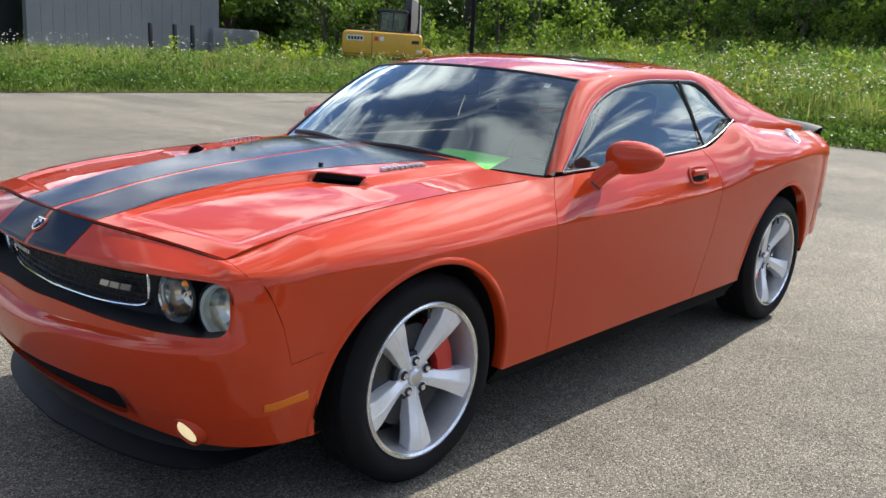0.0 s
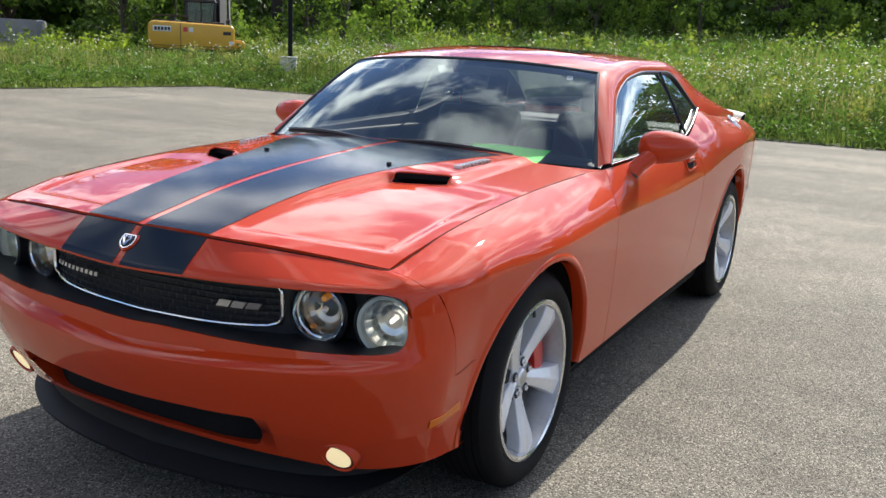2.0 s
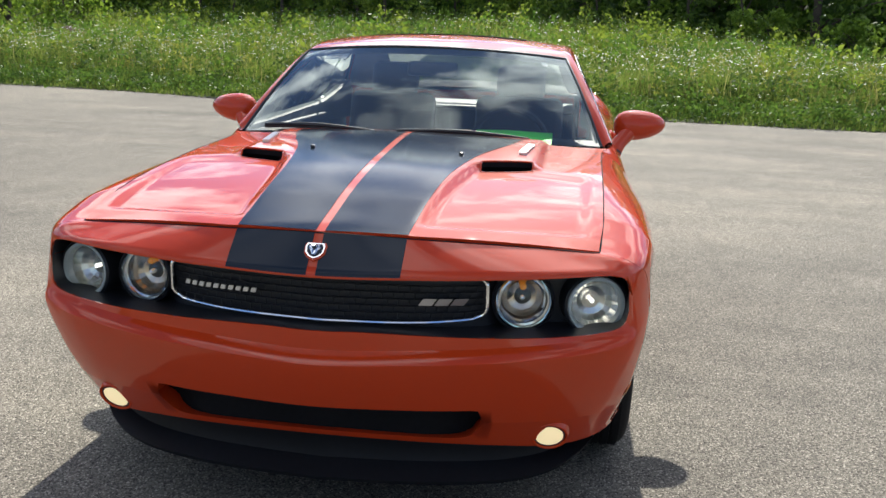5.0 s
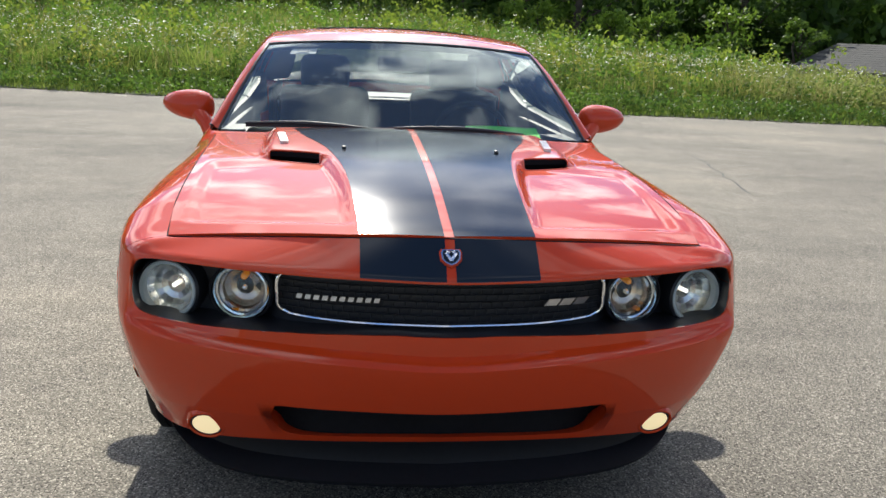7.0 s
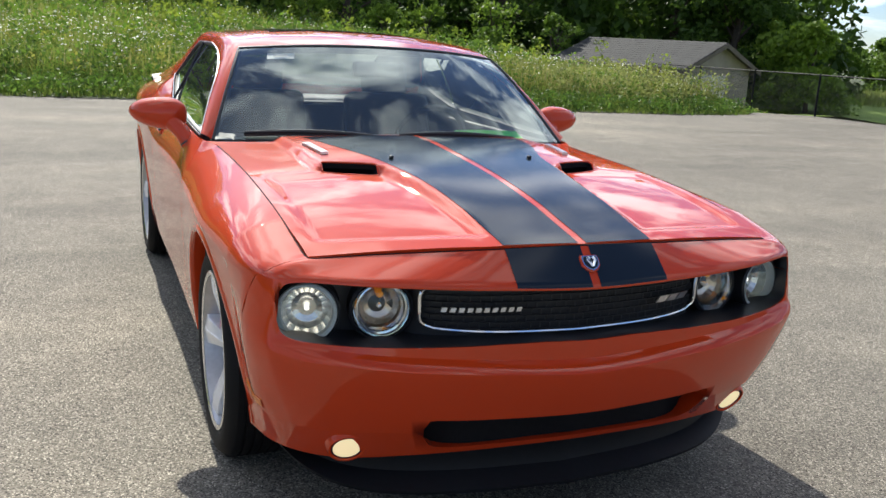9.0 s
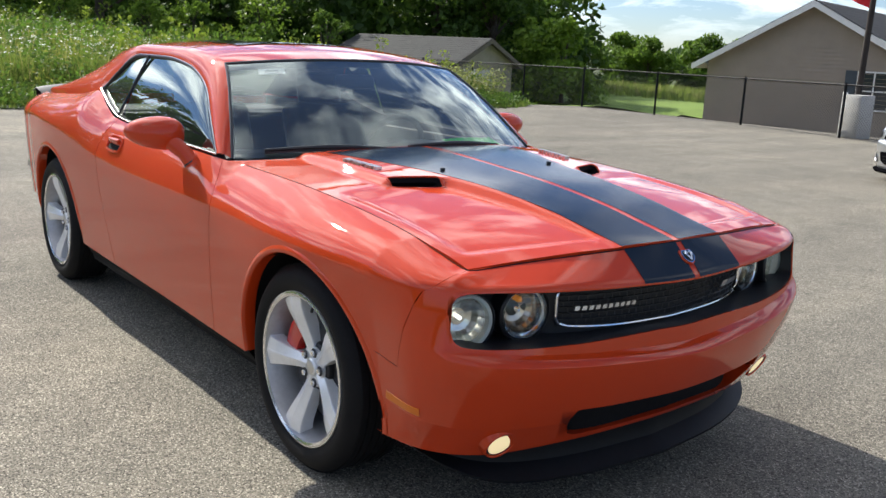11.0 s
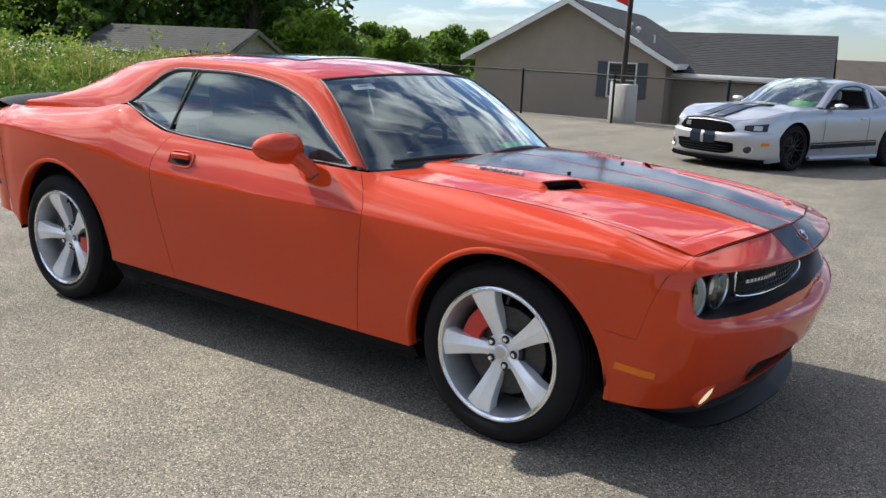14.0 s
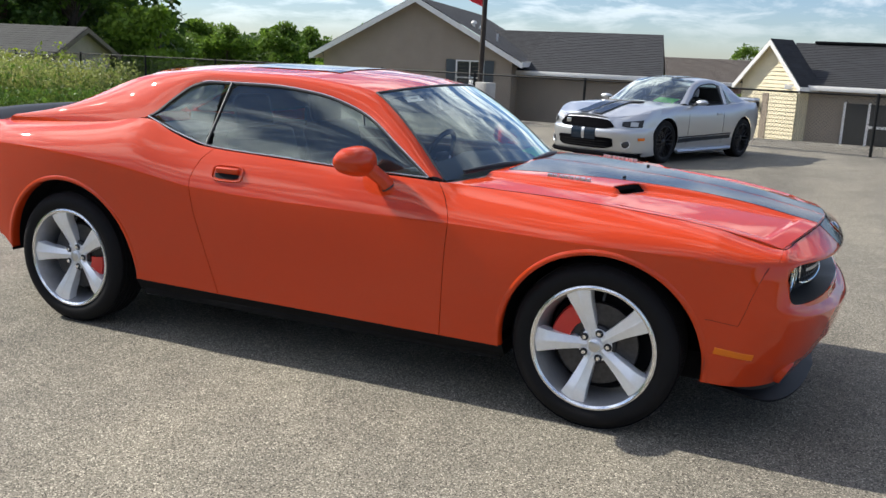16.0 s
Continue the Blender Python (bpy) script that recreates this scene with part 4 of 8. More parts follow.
# underside, sills, chin spoiler
part("underbody", box(-2.15, 2.05, -.62, .62, .20, .34, .03), M_BLACK_MATT, coupe, "dark underbody")
part("floor_pan", box(-1.0, 1.05, -.86, .86, .215, .30, .02), M_BLACK_MATT, coupe)
for s in (1, -1):
    v = []
    for i in range(24):
        x = -1.02 + 2.09 * i / 23
        for y, z in ((low_y(x) - .006, low_z(x) + .004), (low_y(x) - .030, low_z(x) - .03), (low_y(x) - .055, .240), (low_y(x) - .10, .225)):
            v.append((x, s * y, z))
    mesh_object("side_sill", v, grid_faces(24, 4, flip=s < 0), M_BLACK_MATT, coupe, "black side sill")
v = []
chin_x = curve((0, 2.335), (.27, 2.310), (.50, 2.26), (.66, 2.19), (.75, 2.11), (.80, 2.03), (.82, 1.97))
n = 61
for i in range(n):
    u = -1 + 2 * i / (n - 1)
    y = .818 * math.sin(u * math.pi / 2)
    xc = chin_x(abs(y))
    k = (abs(y) / .818)**8
    for dx, z in ((-.04, .31), (-.060, .250), (-.052, .210), (-.014, .186), (.006, .174), (.002, .162), (-.05, .162)):
        v.append((xc + dx - .01, y * (1 - .02 * (z > .2)), z + (.29 - z) * k * .8))
mesh_object("chin_spoiler", v, grid_faces(n, 7, flip=True), M_CHIN, coupe, "dark grey plastic chin spoiler", sharp=40)

# ---- lamps, grille, badges ----
def facing(x, y, z, yaw, pitch=0):
    """A pose whose +x points out of the nose."""
    return Matrix.Translation((x, y, z)) @ Euler((0, radians(-pitch), radians(yaw))).to_matrix().to_4x4()


def turned(profile, seg=40):
    v, f = lathe(profile, seg)
    return [(p[1], p[0], p[2]) for p in v], f


def lamp_root(name, x, y, z, yaw, label, pitch=0):
    root = new(name)
    root.parent = coupe
    root.matrix_world = facing(x, y, z, yaw, pitch)
    root["label"] = label
    return root


def headlamp(x, y, z, r, yaw, label, outer):
    root = lamp_root("headlamp", x, y, z, yaw, label)
    mesh_object("housing", *turned([(r * 1.06, -.06), (r * 1.07, .010), (r * 1.0, .016), (r * .97, .008)]), M_BLACK, root)
    if outer:
        mesh_object("parking_ring", *turned([(r * .98, .006), (r * .94, .014), (r * .84, .010), (r * .80, -.012)]), M_FROST, root, "frosted parking light ring")
    else:
        mesh_object("bezel", *turned([(r * .98, .006), (r * .93, .012), (r * .86, .008), (r * .83, -.006), (r * .76, -.004), (r * .70, -.014)]), M_CHROME, root)
    v, f = turned([(r * .81, -.010), (r * .68, -.034), (r * .50, -.048), (r * .30, -.054), (r * .12, -.055), (0, -.055)], 22 if not outer else 18)
    mesh_object("reflector", v, f, M_REFLECTOR if outer else M_REFLECTOR_BULB_TINT, root, smooth=False)
    if outer:
        mesh_object("bulb", *turned([(r * .07, -.06), (r * .075, -.036), (0, -.032)], 16), M_LAMP_WHITE, root)
    else:
        vv, ff = turned([(.009, -.05), (.010, -.024), (.007, -.018), (0, -.016)], 16)
        mesh_object("bulb", [(p[0], p[1], p[2] + r * .40) for p in vv], ff, M_LAMP_AMBER, root, "amber turn signal bulb")
        vv, ff = turned([(.007, -.06), (.008, -.028), (.005, -.022), (0, -.020)], 16)
        mesh_object("bulb", vv, ff, M_CHROME, root, "high beam bulb")
    lens = mesh_object("lens", *turned([(r * .97, .012), (r * .7, .024), (r * .4, .031), (0, .034)]), M_LENS, root, "clear lens", out=(1, 0, 0))
    lens.visible_shadow = False


def fog_lamp(s):
    """A small round lamp let into the bumper's skin."""
    t, q = .02, .45
    for _ in range(40):
        lo, hi = .30, .9
        for _ in range(24):
            mid = (lo + hi) / 2
            if nose(mid, t)[1] > .660:
                lo = mid
            else:
                hi = mid
        q = lo
        if nose(q, t)[2] > .322:
            break
        t += .003
    p = Vector(nose(q, t))
    n = Vector(nose(q + .01, t)) - Vector(nose(q - .01, t))
    up = Vector(nose(q, t + .02)) - Vector(nose(q, max(t - .02, 0)))
    n = n.cross(up).normalized()
    if n.x < 0:
        n = -n
    yaw, pitch = math.degrees(math.atan2(n.y, n.x)), math.degrees(math.asin(n.z))
    r = .046
    root = lamp_root("fog_lamp", p.x + .003, s * p.y, p.z - .002, s * yaw * .36, "lit round fog lamp", pitch * .85)
    mesh_object("surround", *turned([(r * 1.38, -.050), (r * 1.24, -.002), (r * 1.14, .0065), (r * 1.04, .006), (r * .98, -.003)]), M_PAINT, root)
    mesh_object("reflector", *turned([(r * 1.0, .001), (r * .95, .0035), (r * .86, .002)]), M_BLACK, root, "dark ring round the lens")
    mesh_object("lit_lens", *turned([(r * .90, .002), (r * .6, .0042), (0, .005)]), M_LAMP_WARM, root, "glowing cream lens")


for s in (1, -1):
    headlamp(2.166, s * .766, .702, .086, s * 14, "round lit headlamp with a frosted ring", True)
    headlamp(2.190, s * .563, .706, .084, s * 8, "round headlamp with amber signal bulb", False)
    fog_lamp(s)
    def skin_at(x, z):
        best = None
        lo, hi = 1.90, 2.36
        for _ in range(26):
            mid = (lo + hi) / 2
            a, b = 0.0, .49
            for _ in range(20):
                m2 = (a + b) / 2
                if shell(mid, m2)[2] < z:
                    a = m2
                else:
                    b = m2
            p = shell(mid, a)
            if p[0] < x:
                lo = mid
            else:
                hi = mid
        return p
    rows = []
    for i in range(10):
        x = 1.962 + .150 * i / 9
        for z, out in ((.450, 0), (.448, .0022), (.424, .0026), (.421, 0)):
            p = skin_at(x - .006 * (z < .435), z - .010 * i / 9)
            rows.append((p[0] + out * .35, s * (p[1] + out * .9), p[2]))
    mesh_object("side_marker", rows, grid_faces(10, 4, flip=s < 0), M_AMBER, coupe, "amber side marker lamp", sharp=30)

# grille: thin bright frame and a mesh of bars
grille = new("grille")
grille.parent = coupe
grille["label"] = "black mesh grille in a thin chrome frame"
g_low = curve((0, .640), (.2, .643), (.40, .653), (.47, .660))
def g_x(y):
    return band_x(abs(y)) + .018
frame_pts = []
n = 30
for i in range(n):
    y = -.435 + .87 * i / (n - 1)
    frame_pts.append((g_x(y), y, .773))
for k in range(1, 6):
    a = k / 6 * math.pi / 2
    frame_pts.append((g_x(.45), .435 + .03 * math.sin(a), .743 + .03 * math.cos(a)))
for k in range(0, 6):
    a = k / 6 * math.pi / 2
    frame_pts.append((g_x(.45), .435 + .03 * math.cos(a), g_low(.45) + .032 - .03 * math.sin(a)))
for i in range(n):
    y = .425 - .85 * i / (n - 1)
    frame_pts.append((g_x(y), y, g_low(abs(y))))
for k in range(1, 6):
    a = k / 6 * math.pi / 2
    frame_pts.append((g_x(.45), -.435 - .03 * math.sin(a), g_low(.45) + .032 - .03 * math.cos(a)))
for k in range(0, 6):
    a = k / 6 * math.pi / 2
    frame_pts.append((g_x(.45), -.435 - .03 * math.cos(a), .743 + .03 * math.sin(a)))
mesh_object("grille_frame", *tube(frame_pts, .0055, 8, closed=True), M_CHROME, grille, "thin chrome frame")
v, f = [], []
for row in range(6):
    z0 = .658 + row * .0185
    pts = [(g_x(y) - .006, y, z0 - .012 * (1 - abs(y) / .45) * (1 - row / 6)) for y in [-.455 + .91 * i / 24 for i in range(25)]]
    v, f = joined((v, f), tube(pts, .0028, 4))
mesh_object("grille_bar", v, f, M_BLACK, grille)
v, f = [], []
for row in range(5):
    for k in range(30):
        y = -.45 + .9 * (k + .5 * (row % 2)) / 29.5
        if abs(y) > .452:
            continue
        dz = -.012 * (1 - abs(y) / .45) * (1 - row / 6)
        z0 = .658 + row * .0185 + dz
        v, f = joined((v, f), tube([(g_x(y) - .006, y, z0), (g_x(y) - .006, y, z0 + .0185)], .0022, 4))
mesh_object("grille_cross_bar", v, f, M_BLACK, grille)


def badge(y0, y1, z, count, h, gap=.3, slant=.3):
    """A row of raised bright bars in place of lettering."""
    v, f = [], []
    for k in range(count):
        a = y0 + (y1 - y0) * k / count
        b = y0 + (y1 - y0) * (k + 1 - gap) / count
        k0 = len(v)
        for dx in (0, .005):
            for y, zz in ((a, -h / 2), (b, -h / 2), (b, h / 2), (a, h / 2)):
                v.append((g_x(y) + .006 + dx, y + slant * zz, z + zz))
        for c in ((4, 5, 6, 7), (0, 1, 5, 4), (1, 2, 6, 5), (2, 3, 7, 6), (3, 0, 4, 7)):
            f.append(tuple(k0 + i for i in c))
    return v, f


mesh_object("model_badge", *badge(-.410, -.175, .712, 10, .0125, gap=.38), M_SATIN, grille, "bright raised badge", smooth=False)
mesh_object("trim_badge", *badge(.285, .415, .708, 3, .020, gap=.14, slant=.7), M_SATIN, grille, "bright raised badge", smooth=False)

# shield emblem on the nose
em = nose_at(0, .79)
prof = [(-.023, .022), (.023, .022), (.027, .012), (.025, -.008), (.015, -.020), (0, -.027), (-.015, -.020), (-.025, -.008), (-.027, .012)]
m_em = Matrix.Translation((em[0] + .003, 0, em[2] + .001)) @ Euler((0, radians(-45), 0)).to_matrix().to_4x4()
def shield(scale, h0, h1):
    v = [(h, y * scale, z * scale) for h in (h0, h1) for y, z in prof]
    k = len(prof)
    return moved(v, m_em), [tuple(reversed(range(k, 2 * k)))] + [(i, i + k, (i + 1) % k + k, (i + 1) % k) for i in range(k)]
emblem = mesh_object("nose_emblem", *shield(1.0, 0, .006), M_CHROME, bumper, "chrome shield emblem", sharp=30)
mesh_object("emblem_field", *shield(.82, .004, .0072), M_STRIPE, emblem, sharp=30)
v, f = [], []
for s in (1, -1):
    v, f = joined((v, f), tube(moved([(.008, 0, -.016), (.009, s * .006, -.004), (.009, s * .013, .006), (.009, s * .010, .013), (.009, s * .003, .009)], m_em), .0045, 6))
mesh_object("emblem_shape", v, f, M_CHROME, emblem)
# red outline of the emblem
mesh_object("emblem_rim", *shield(1.16, -.002, .0015), M_PAINT, emblem, sharp=30)

# ---- mirrors, handles, wipers, fuel cap, antenna ----
for side, s in ((0, 1), (1, -1)):
    mirror = new("door_mirror")
    mirror.parent = doors[side]
    mirror["label"] = "body-coloured door mirror"
    v = []
    n, m = 20, 28
    for i in range(n):
        a = math.pi * i / (n - 1)
        for j in range(m):
            b = 2 * math.pi * j / m
            # a flattened egg, blunt behind
            ex = math.cos(a)
            ry, rz = .120, .068
            x = .080 * (ex if ex > 0 else ex * .62)
            sy = math.copysign(abs(math.cos(b))**.85, math.cos(b)) * math.sin(a)**.78
            sz = math.copysign(abs(math.sin(b))**.85, math.sin(b)) * math.sin(a)**.78
            v.append((.345 + x + .02 * -sy * 1, s * (.985 + ry * sy), 1.062 + rz * sz * (1 - .14 * sy) + (.012 * sy if sz < 0 else 0) - .02 * sy * 0))
    f = []
    for i in range(n - 1):
        for j in range(m):
            q = (i * m + j, i * m + (j + 1) % m, (i + 1) * m + (j + 1) % m, (i + 1) * m + j)
            f.append(q if s < 0 else tuple(reversed(q)))
    mesh_object("mirror_cap", v, f, M_PAINT, mirror, sharp=80)
    arm_v, arm_f = tube([(.478, s * .858, .925), (.462, s * .872, .952), (.440, s * .892, .985), (.405, s * .925, 1.022), (.365, s * .955, 1.050)], [.042, .036, .033, .035, .042], 14)
    mesh_object("mirror_arm", arm_v, arm_f, M_PAINT, mirror, sharp=80)
    ring = tube([(.4655, s * .8685, .9455), (.4625, s * .8715, .9515)], [.0385, .0375], 16)
    mesh_object("mirror_gasket", *ring, M_BLACK, mirror, "black gasket round the mirror arm")
    # glass at the back
    gv = [(.300, s * (.985 + .092 * math.cos(a)), 1.062 + .056 * math.sin(a)) for a in [2 * math.pi * k / 24 for k in range(24)]]
    mesh_object("mirror_glass", gv, [tuple(range(24))], M_CHROME, mirror, smooth=False)
    # handle: a recess with a flap
    hx, hz = -.405, .930
    hy = flank_y(hx, hz)
    v = []
    for k in range(32):
        a = 2 * math.pi * k / 32
        cx, cz = math.copysign(abs(math.cos(a))**.5, math.cos(a)), math.copysign(abs(math.sin(a))**.5, math.sin(a))
        v.append((hx + .088 * cx, hz + .036 * cz))
    rim_pts = [(x, s * (flank_y(x, z) + .003), z) for x, z in v]
    mesh_object("handle_rim", *tube(rim_pts, .006, 6, closed=True), M_PAINT, doors[side])
    inner = [(hx + (x - hx) * .80, s * (flank_y(x, z) + .002), hz - .004 + (z - hz) * .62) for x, z in v]
    mesh_object("handle_recess", inner, [tuple(range(32)) if s > 0 else tuple(reversed(range(32)))], M_BLACK_MATT, doors[side], "dark handle recess", smooth=False)
    flap = box(-.066, .066, -.010, .012, -.014, .014, .007)
    ob = part("door_handle", flap, M_PAINT, doors[side], "body-coloured flap handle")
    ob.matrix_world = Matrix.Translation((hx, s * (hy + .004), hz + .014)) @ Euler((radians(-s * 18), 0, 0)).to_matrix().to_4x4()
    # rear side reflector
    part("side_reflector", box(-2.17, -2.06, -.004, .004, .575, .61, .003), M_GLOSS_BLACK, quarters[side], "dark red side reflector").matrix_world = Matrix.Translation((0, s * .896, .02)) @ Matrix.Identity(4)

# fuel cap on the left hip
cap_at = flank(-1.66, .84)
cap = mesh_object("fuel_cap", *lathe([(0, .008), (.028, .010), (.036, .004), (.046, .008), (.060, .008), (.066, 0)], 32), M_SATIN, quarters[0], "round bright fuel cap")
cap.matrix_world = Matrix.Translation((cap_at[0], cap_at[1] - .002, cap_at[2])) @ Euler((radians(46), 0, radians(4))).to_matrix().to_4x4()

def ws_point(v, u):
    e = rail(u)
    c = ws_mid(u)
    w = 1 - abs(v)**2.2
    return Vector((e[0] + (c[0] - e[0]) * w, e[1] * v, e[2] + (c[1] - e[2]) * w))


for v0, v1, u0, u1 in ((.62, -.08, .015, .035), (-.18, -.86, .015, .045)):
    pts = []
    for k in range(12):
        w = k / 11
        p = ws_point(v0 + (v1 - v0) * w, u0 + (u1 - u0) * w)
        pts.append((p.x + .012, p.y, p.z + .012 + .010 * math.sin(math.pi * w)))
    ob = mesh_object("wiper", *tube(pts, [.012 - .005 * abs(k / 5.5 - 1) for k in range(12)], 6), M_BLACK, coupe, "black windscreen wiper")
    mesh_object("wiper_blade", *tube([(p[0] + .004, p[1], p[2] - .010) for p in pts], .006, 5), M_BLACK, ob)
# cowl between bonnet and screen
v = []
for i in range(41):
    y = -.80 + 1.6 * i / 40
    xa = cowl_x(abs(y))
    v += [(xa + .012, y, bonnet_z(max(xa, .8), min(abs(y), .79)) - .012), (xa - .04, y, .990), (xa - .13, y, .975)]
mesh_object("cowl", v, grid_faces(41, 3), M_BLACK, coupe, "black plastic cowl")

# ---- cabin ----
v = []
for i in range(25):
    y = -.74 + 1.48 * i / 24
    k = 1 - (abs(y) / .74)**3
    for x, z in ((.80 * k + .60 * (1 - k), .965), (.55, .985), (.34, .975), (.27, .93), (.30, .80), (.33, .55)):
        v.append((x, y, z + .02 * math.exp(-((y - .37) / .22)**2) * (x < .5)))
mesh_object("dashboard", v, grid_faces(25, 6), M_TRIM_IN, coupe, "dark dashboard")
for s in (1, -1):
    ob = part("dashboard_end", box(.38, .72, -.05, .05, .88, .984, .01), M_TRIM_IN, coupe)
    ob.matrix_world = Matrix.Translation((0, s * .755, 0))
wheel_root = new("steering_wheel")
wheel_root.parent = coupe
wheel_root.matrix_world = Matrix.Translation((.14, .37, .935)) @ Euler((0, radians(-66), 0)).to_matrix().to_4x4()
ring = [(.182 * math.cos(2 * math.pi * k / 32), .182 * math.sin(2 * math.pi * k / 32), 0) for k in range(32)]
mesh_object("steering_rim", *tube(ring, .0155, 8, closed=True), M_TRIM_IN, wheel_root)
v, f = tube([(-.17, 0, -.01), (0, 0, -.03), (.02, 0, -.03)], .018, 6)
for s in (1, -1):
    v, f = joined((v, f), tube([(.0, s * .17, -.005), (0, 0, -.03)], .016, 6))
mesh_object("steering_spoke", v, f, M_SATIN, wheel_root, "silver steering wheel spokes")
part("steering_hub", box(-.06, .06, -.07, .07, -.05, -.005, .02), M_TRIM_IN, wheel_root)


def cabin_seat(x, y, width, height, name, head=True):
    root = new(name)
    root.parent = coupe
    part("seat_cushion", box(x - .10, x + .42, y - width / 2, y + width / 2, .42, .58, .05, 3), M_SEAT, root)
    back = part("seat_back", box(-.07, .07, -width / 2, width / 2, 0, height, .05, 3), M_SEAT, root)
    back.matrix_world = Matrix.Translation((x - .10, y, .52)) @ Euler((0, radians(-17), 0)).to_matrix().to_4x4()
    if head:
        ob = part("headrest", box(-.045, .045, -.14, .14, 0, .20, .045, 3), M_SEAT, root)
        ob.matrix_world = Matrix.Translation((x - .10 - .30 * (height + .03), y, .52 + .955 * (height - .02))) @ Euler((0, radians(-12), 0)).to_matrix().to_4x4()


cabin_seat(-.32, .37, .50, .62, "front_seat")
cabin_seat(-.32, -.37, .50, .62, "front_seat")
cabin_seat(-1.12, 0, 1.20, .52, "rear_seat", head=False)
for s in (1, -1):
    ob = part("door_lining", box(-1.05, .62, -.02, .02, .35, .985, .015), M_TRIM_IN, coupe)
    ob.matrix_world = Matrix.Translation((0, s * .79, 0))
part("cabin_floor", box(-1.3, .8, -.78, .78, .34, .40, .01), M_TRIM_IN, coupe)
for s in (1, -1):
    ob = part("rear_lining", box(-1.95, -.98, -.015, .015, .55, 1.07, .01), M_TRIM_IN, coupe)
    ob.matrix_world = Matrix.Translation((0, s * .70, 0))
part("parcel_shelf", box(-1.95, -1.22, -.68, .68, .985, 1.01, .01), M_TRIM_IN, coupe)
part("firewall", box(.76, .80, -.80, .80, .30, .95, .01), M_BLACK_MATT, coupe)
part("rear_bulkhead", box(-2.1, -1.30, -.72, .72, .35, .98, .02), M_BLACK_MATT, coupe)
verts = [(x, y, z - .035) for x, y, z in roof_verts]
mesh_object("headliner", verts, grid_faces(40, 41, flip=True), M_HEADLINER, coupe, "grey headliner")
p = ws_point(0, .86)
ob = part("rear_view_mirror", box(-.02, .02, -.12, .12, -.035, .035, .018, 3), M_BLACK, coupe, "black interior mirror")
ob.matrix_world = Matrix.Translation((p.x - .11, 0, p.z - .055)) @ Euler((0, radians(-8), radians(10))).to_matrix().to_4x4()
# green sheet on the dashboard, inspection sticker and paper on the screen
sheet = thing("price_sheet", "bright green paper sheet lying on the dashboard", "paper")
v = []
for i in range(6):
    for j in range(6):
        v.append((.710 + .135 * i / 5 - .040 * (j / 5)**2, .26 + .33 * j / 5, .998 + .004 * math.sin(j * .9) + .042 * (1 - i / 5)))
mesh_object("sheet", v, grid_faces(6, 6), M_GREEN, sheet)
def on_screen(name, v0, v1, u0, u1, mat, parent, lift=-.006):
    q = []
    for i in range(5):
        for j in range(4):
            p = ws_point(v0 + (v1 - v0) * i / 4, u0 + (u1 - u0) * j / 3)
            q.append((p.x + lift, p.y, p.z + lift))
    return mesh_object(name, q, grid_faces(5, 4), mat, parent)
sticker = on_screen("window_sticker", -.80, -.62, .85, .92, M_WHITE, windscreen)
sticker["label"] = "white paper sticker inside the windscreen"
on_screen("sticker_print", -.76, -.67, .875, .895, M_GREY_INK, sticker, -.004)
on_screen("registration_sticker", .80, .84, .87, .92, M_WHITE, windscreen)

# ---- ground: one asphalt sheet, falling gently to the north; fields and lawn laid on it ----
def ground_z(y):
    return curve((-400, 0), (1.5, 0), (6, -.045), (12, -.125), (19, -.22), (24, -.70), (29, -1.2), (60, -1.25), (500, -1.3))(y)


def hollow(x, y):
    """The ground sinks towards the shed in the north-west corner."""
    return .52 * min(1.0, max(0.0, (-16.5 - x) / 6)) * min(1.0, max(0.0, (y - 14) / 7)) * min(1.0, max(0.0, (34 - y) / 5))


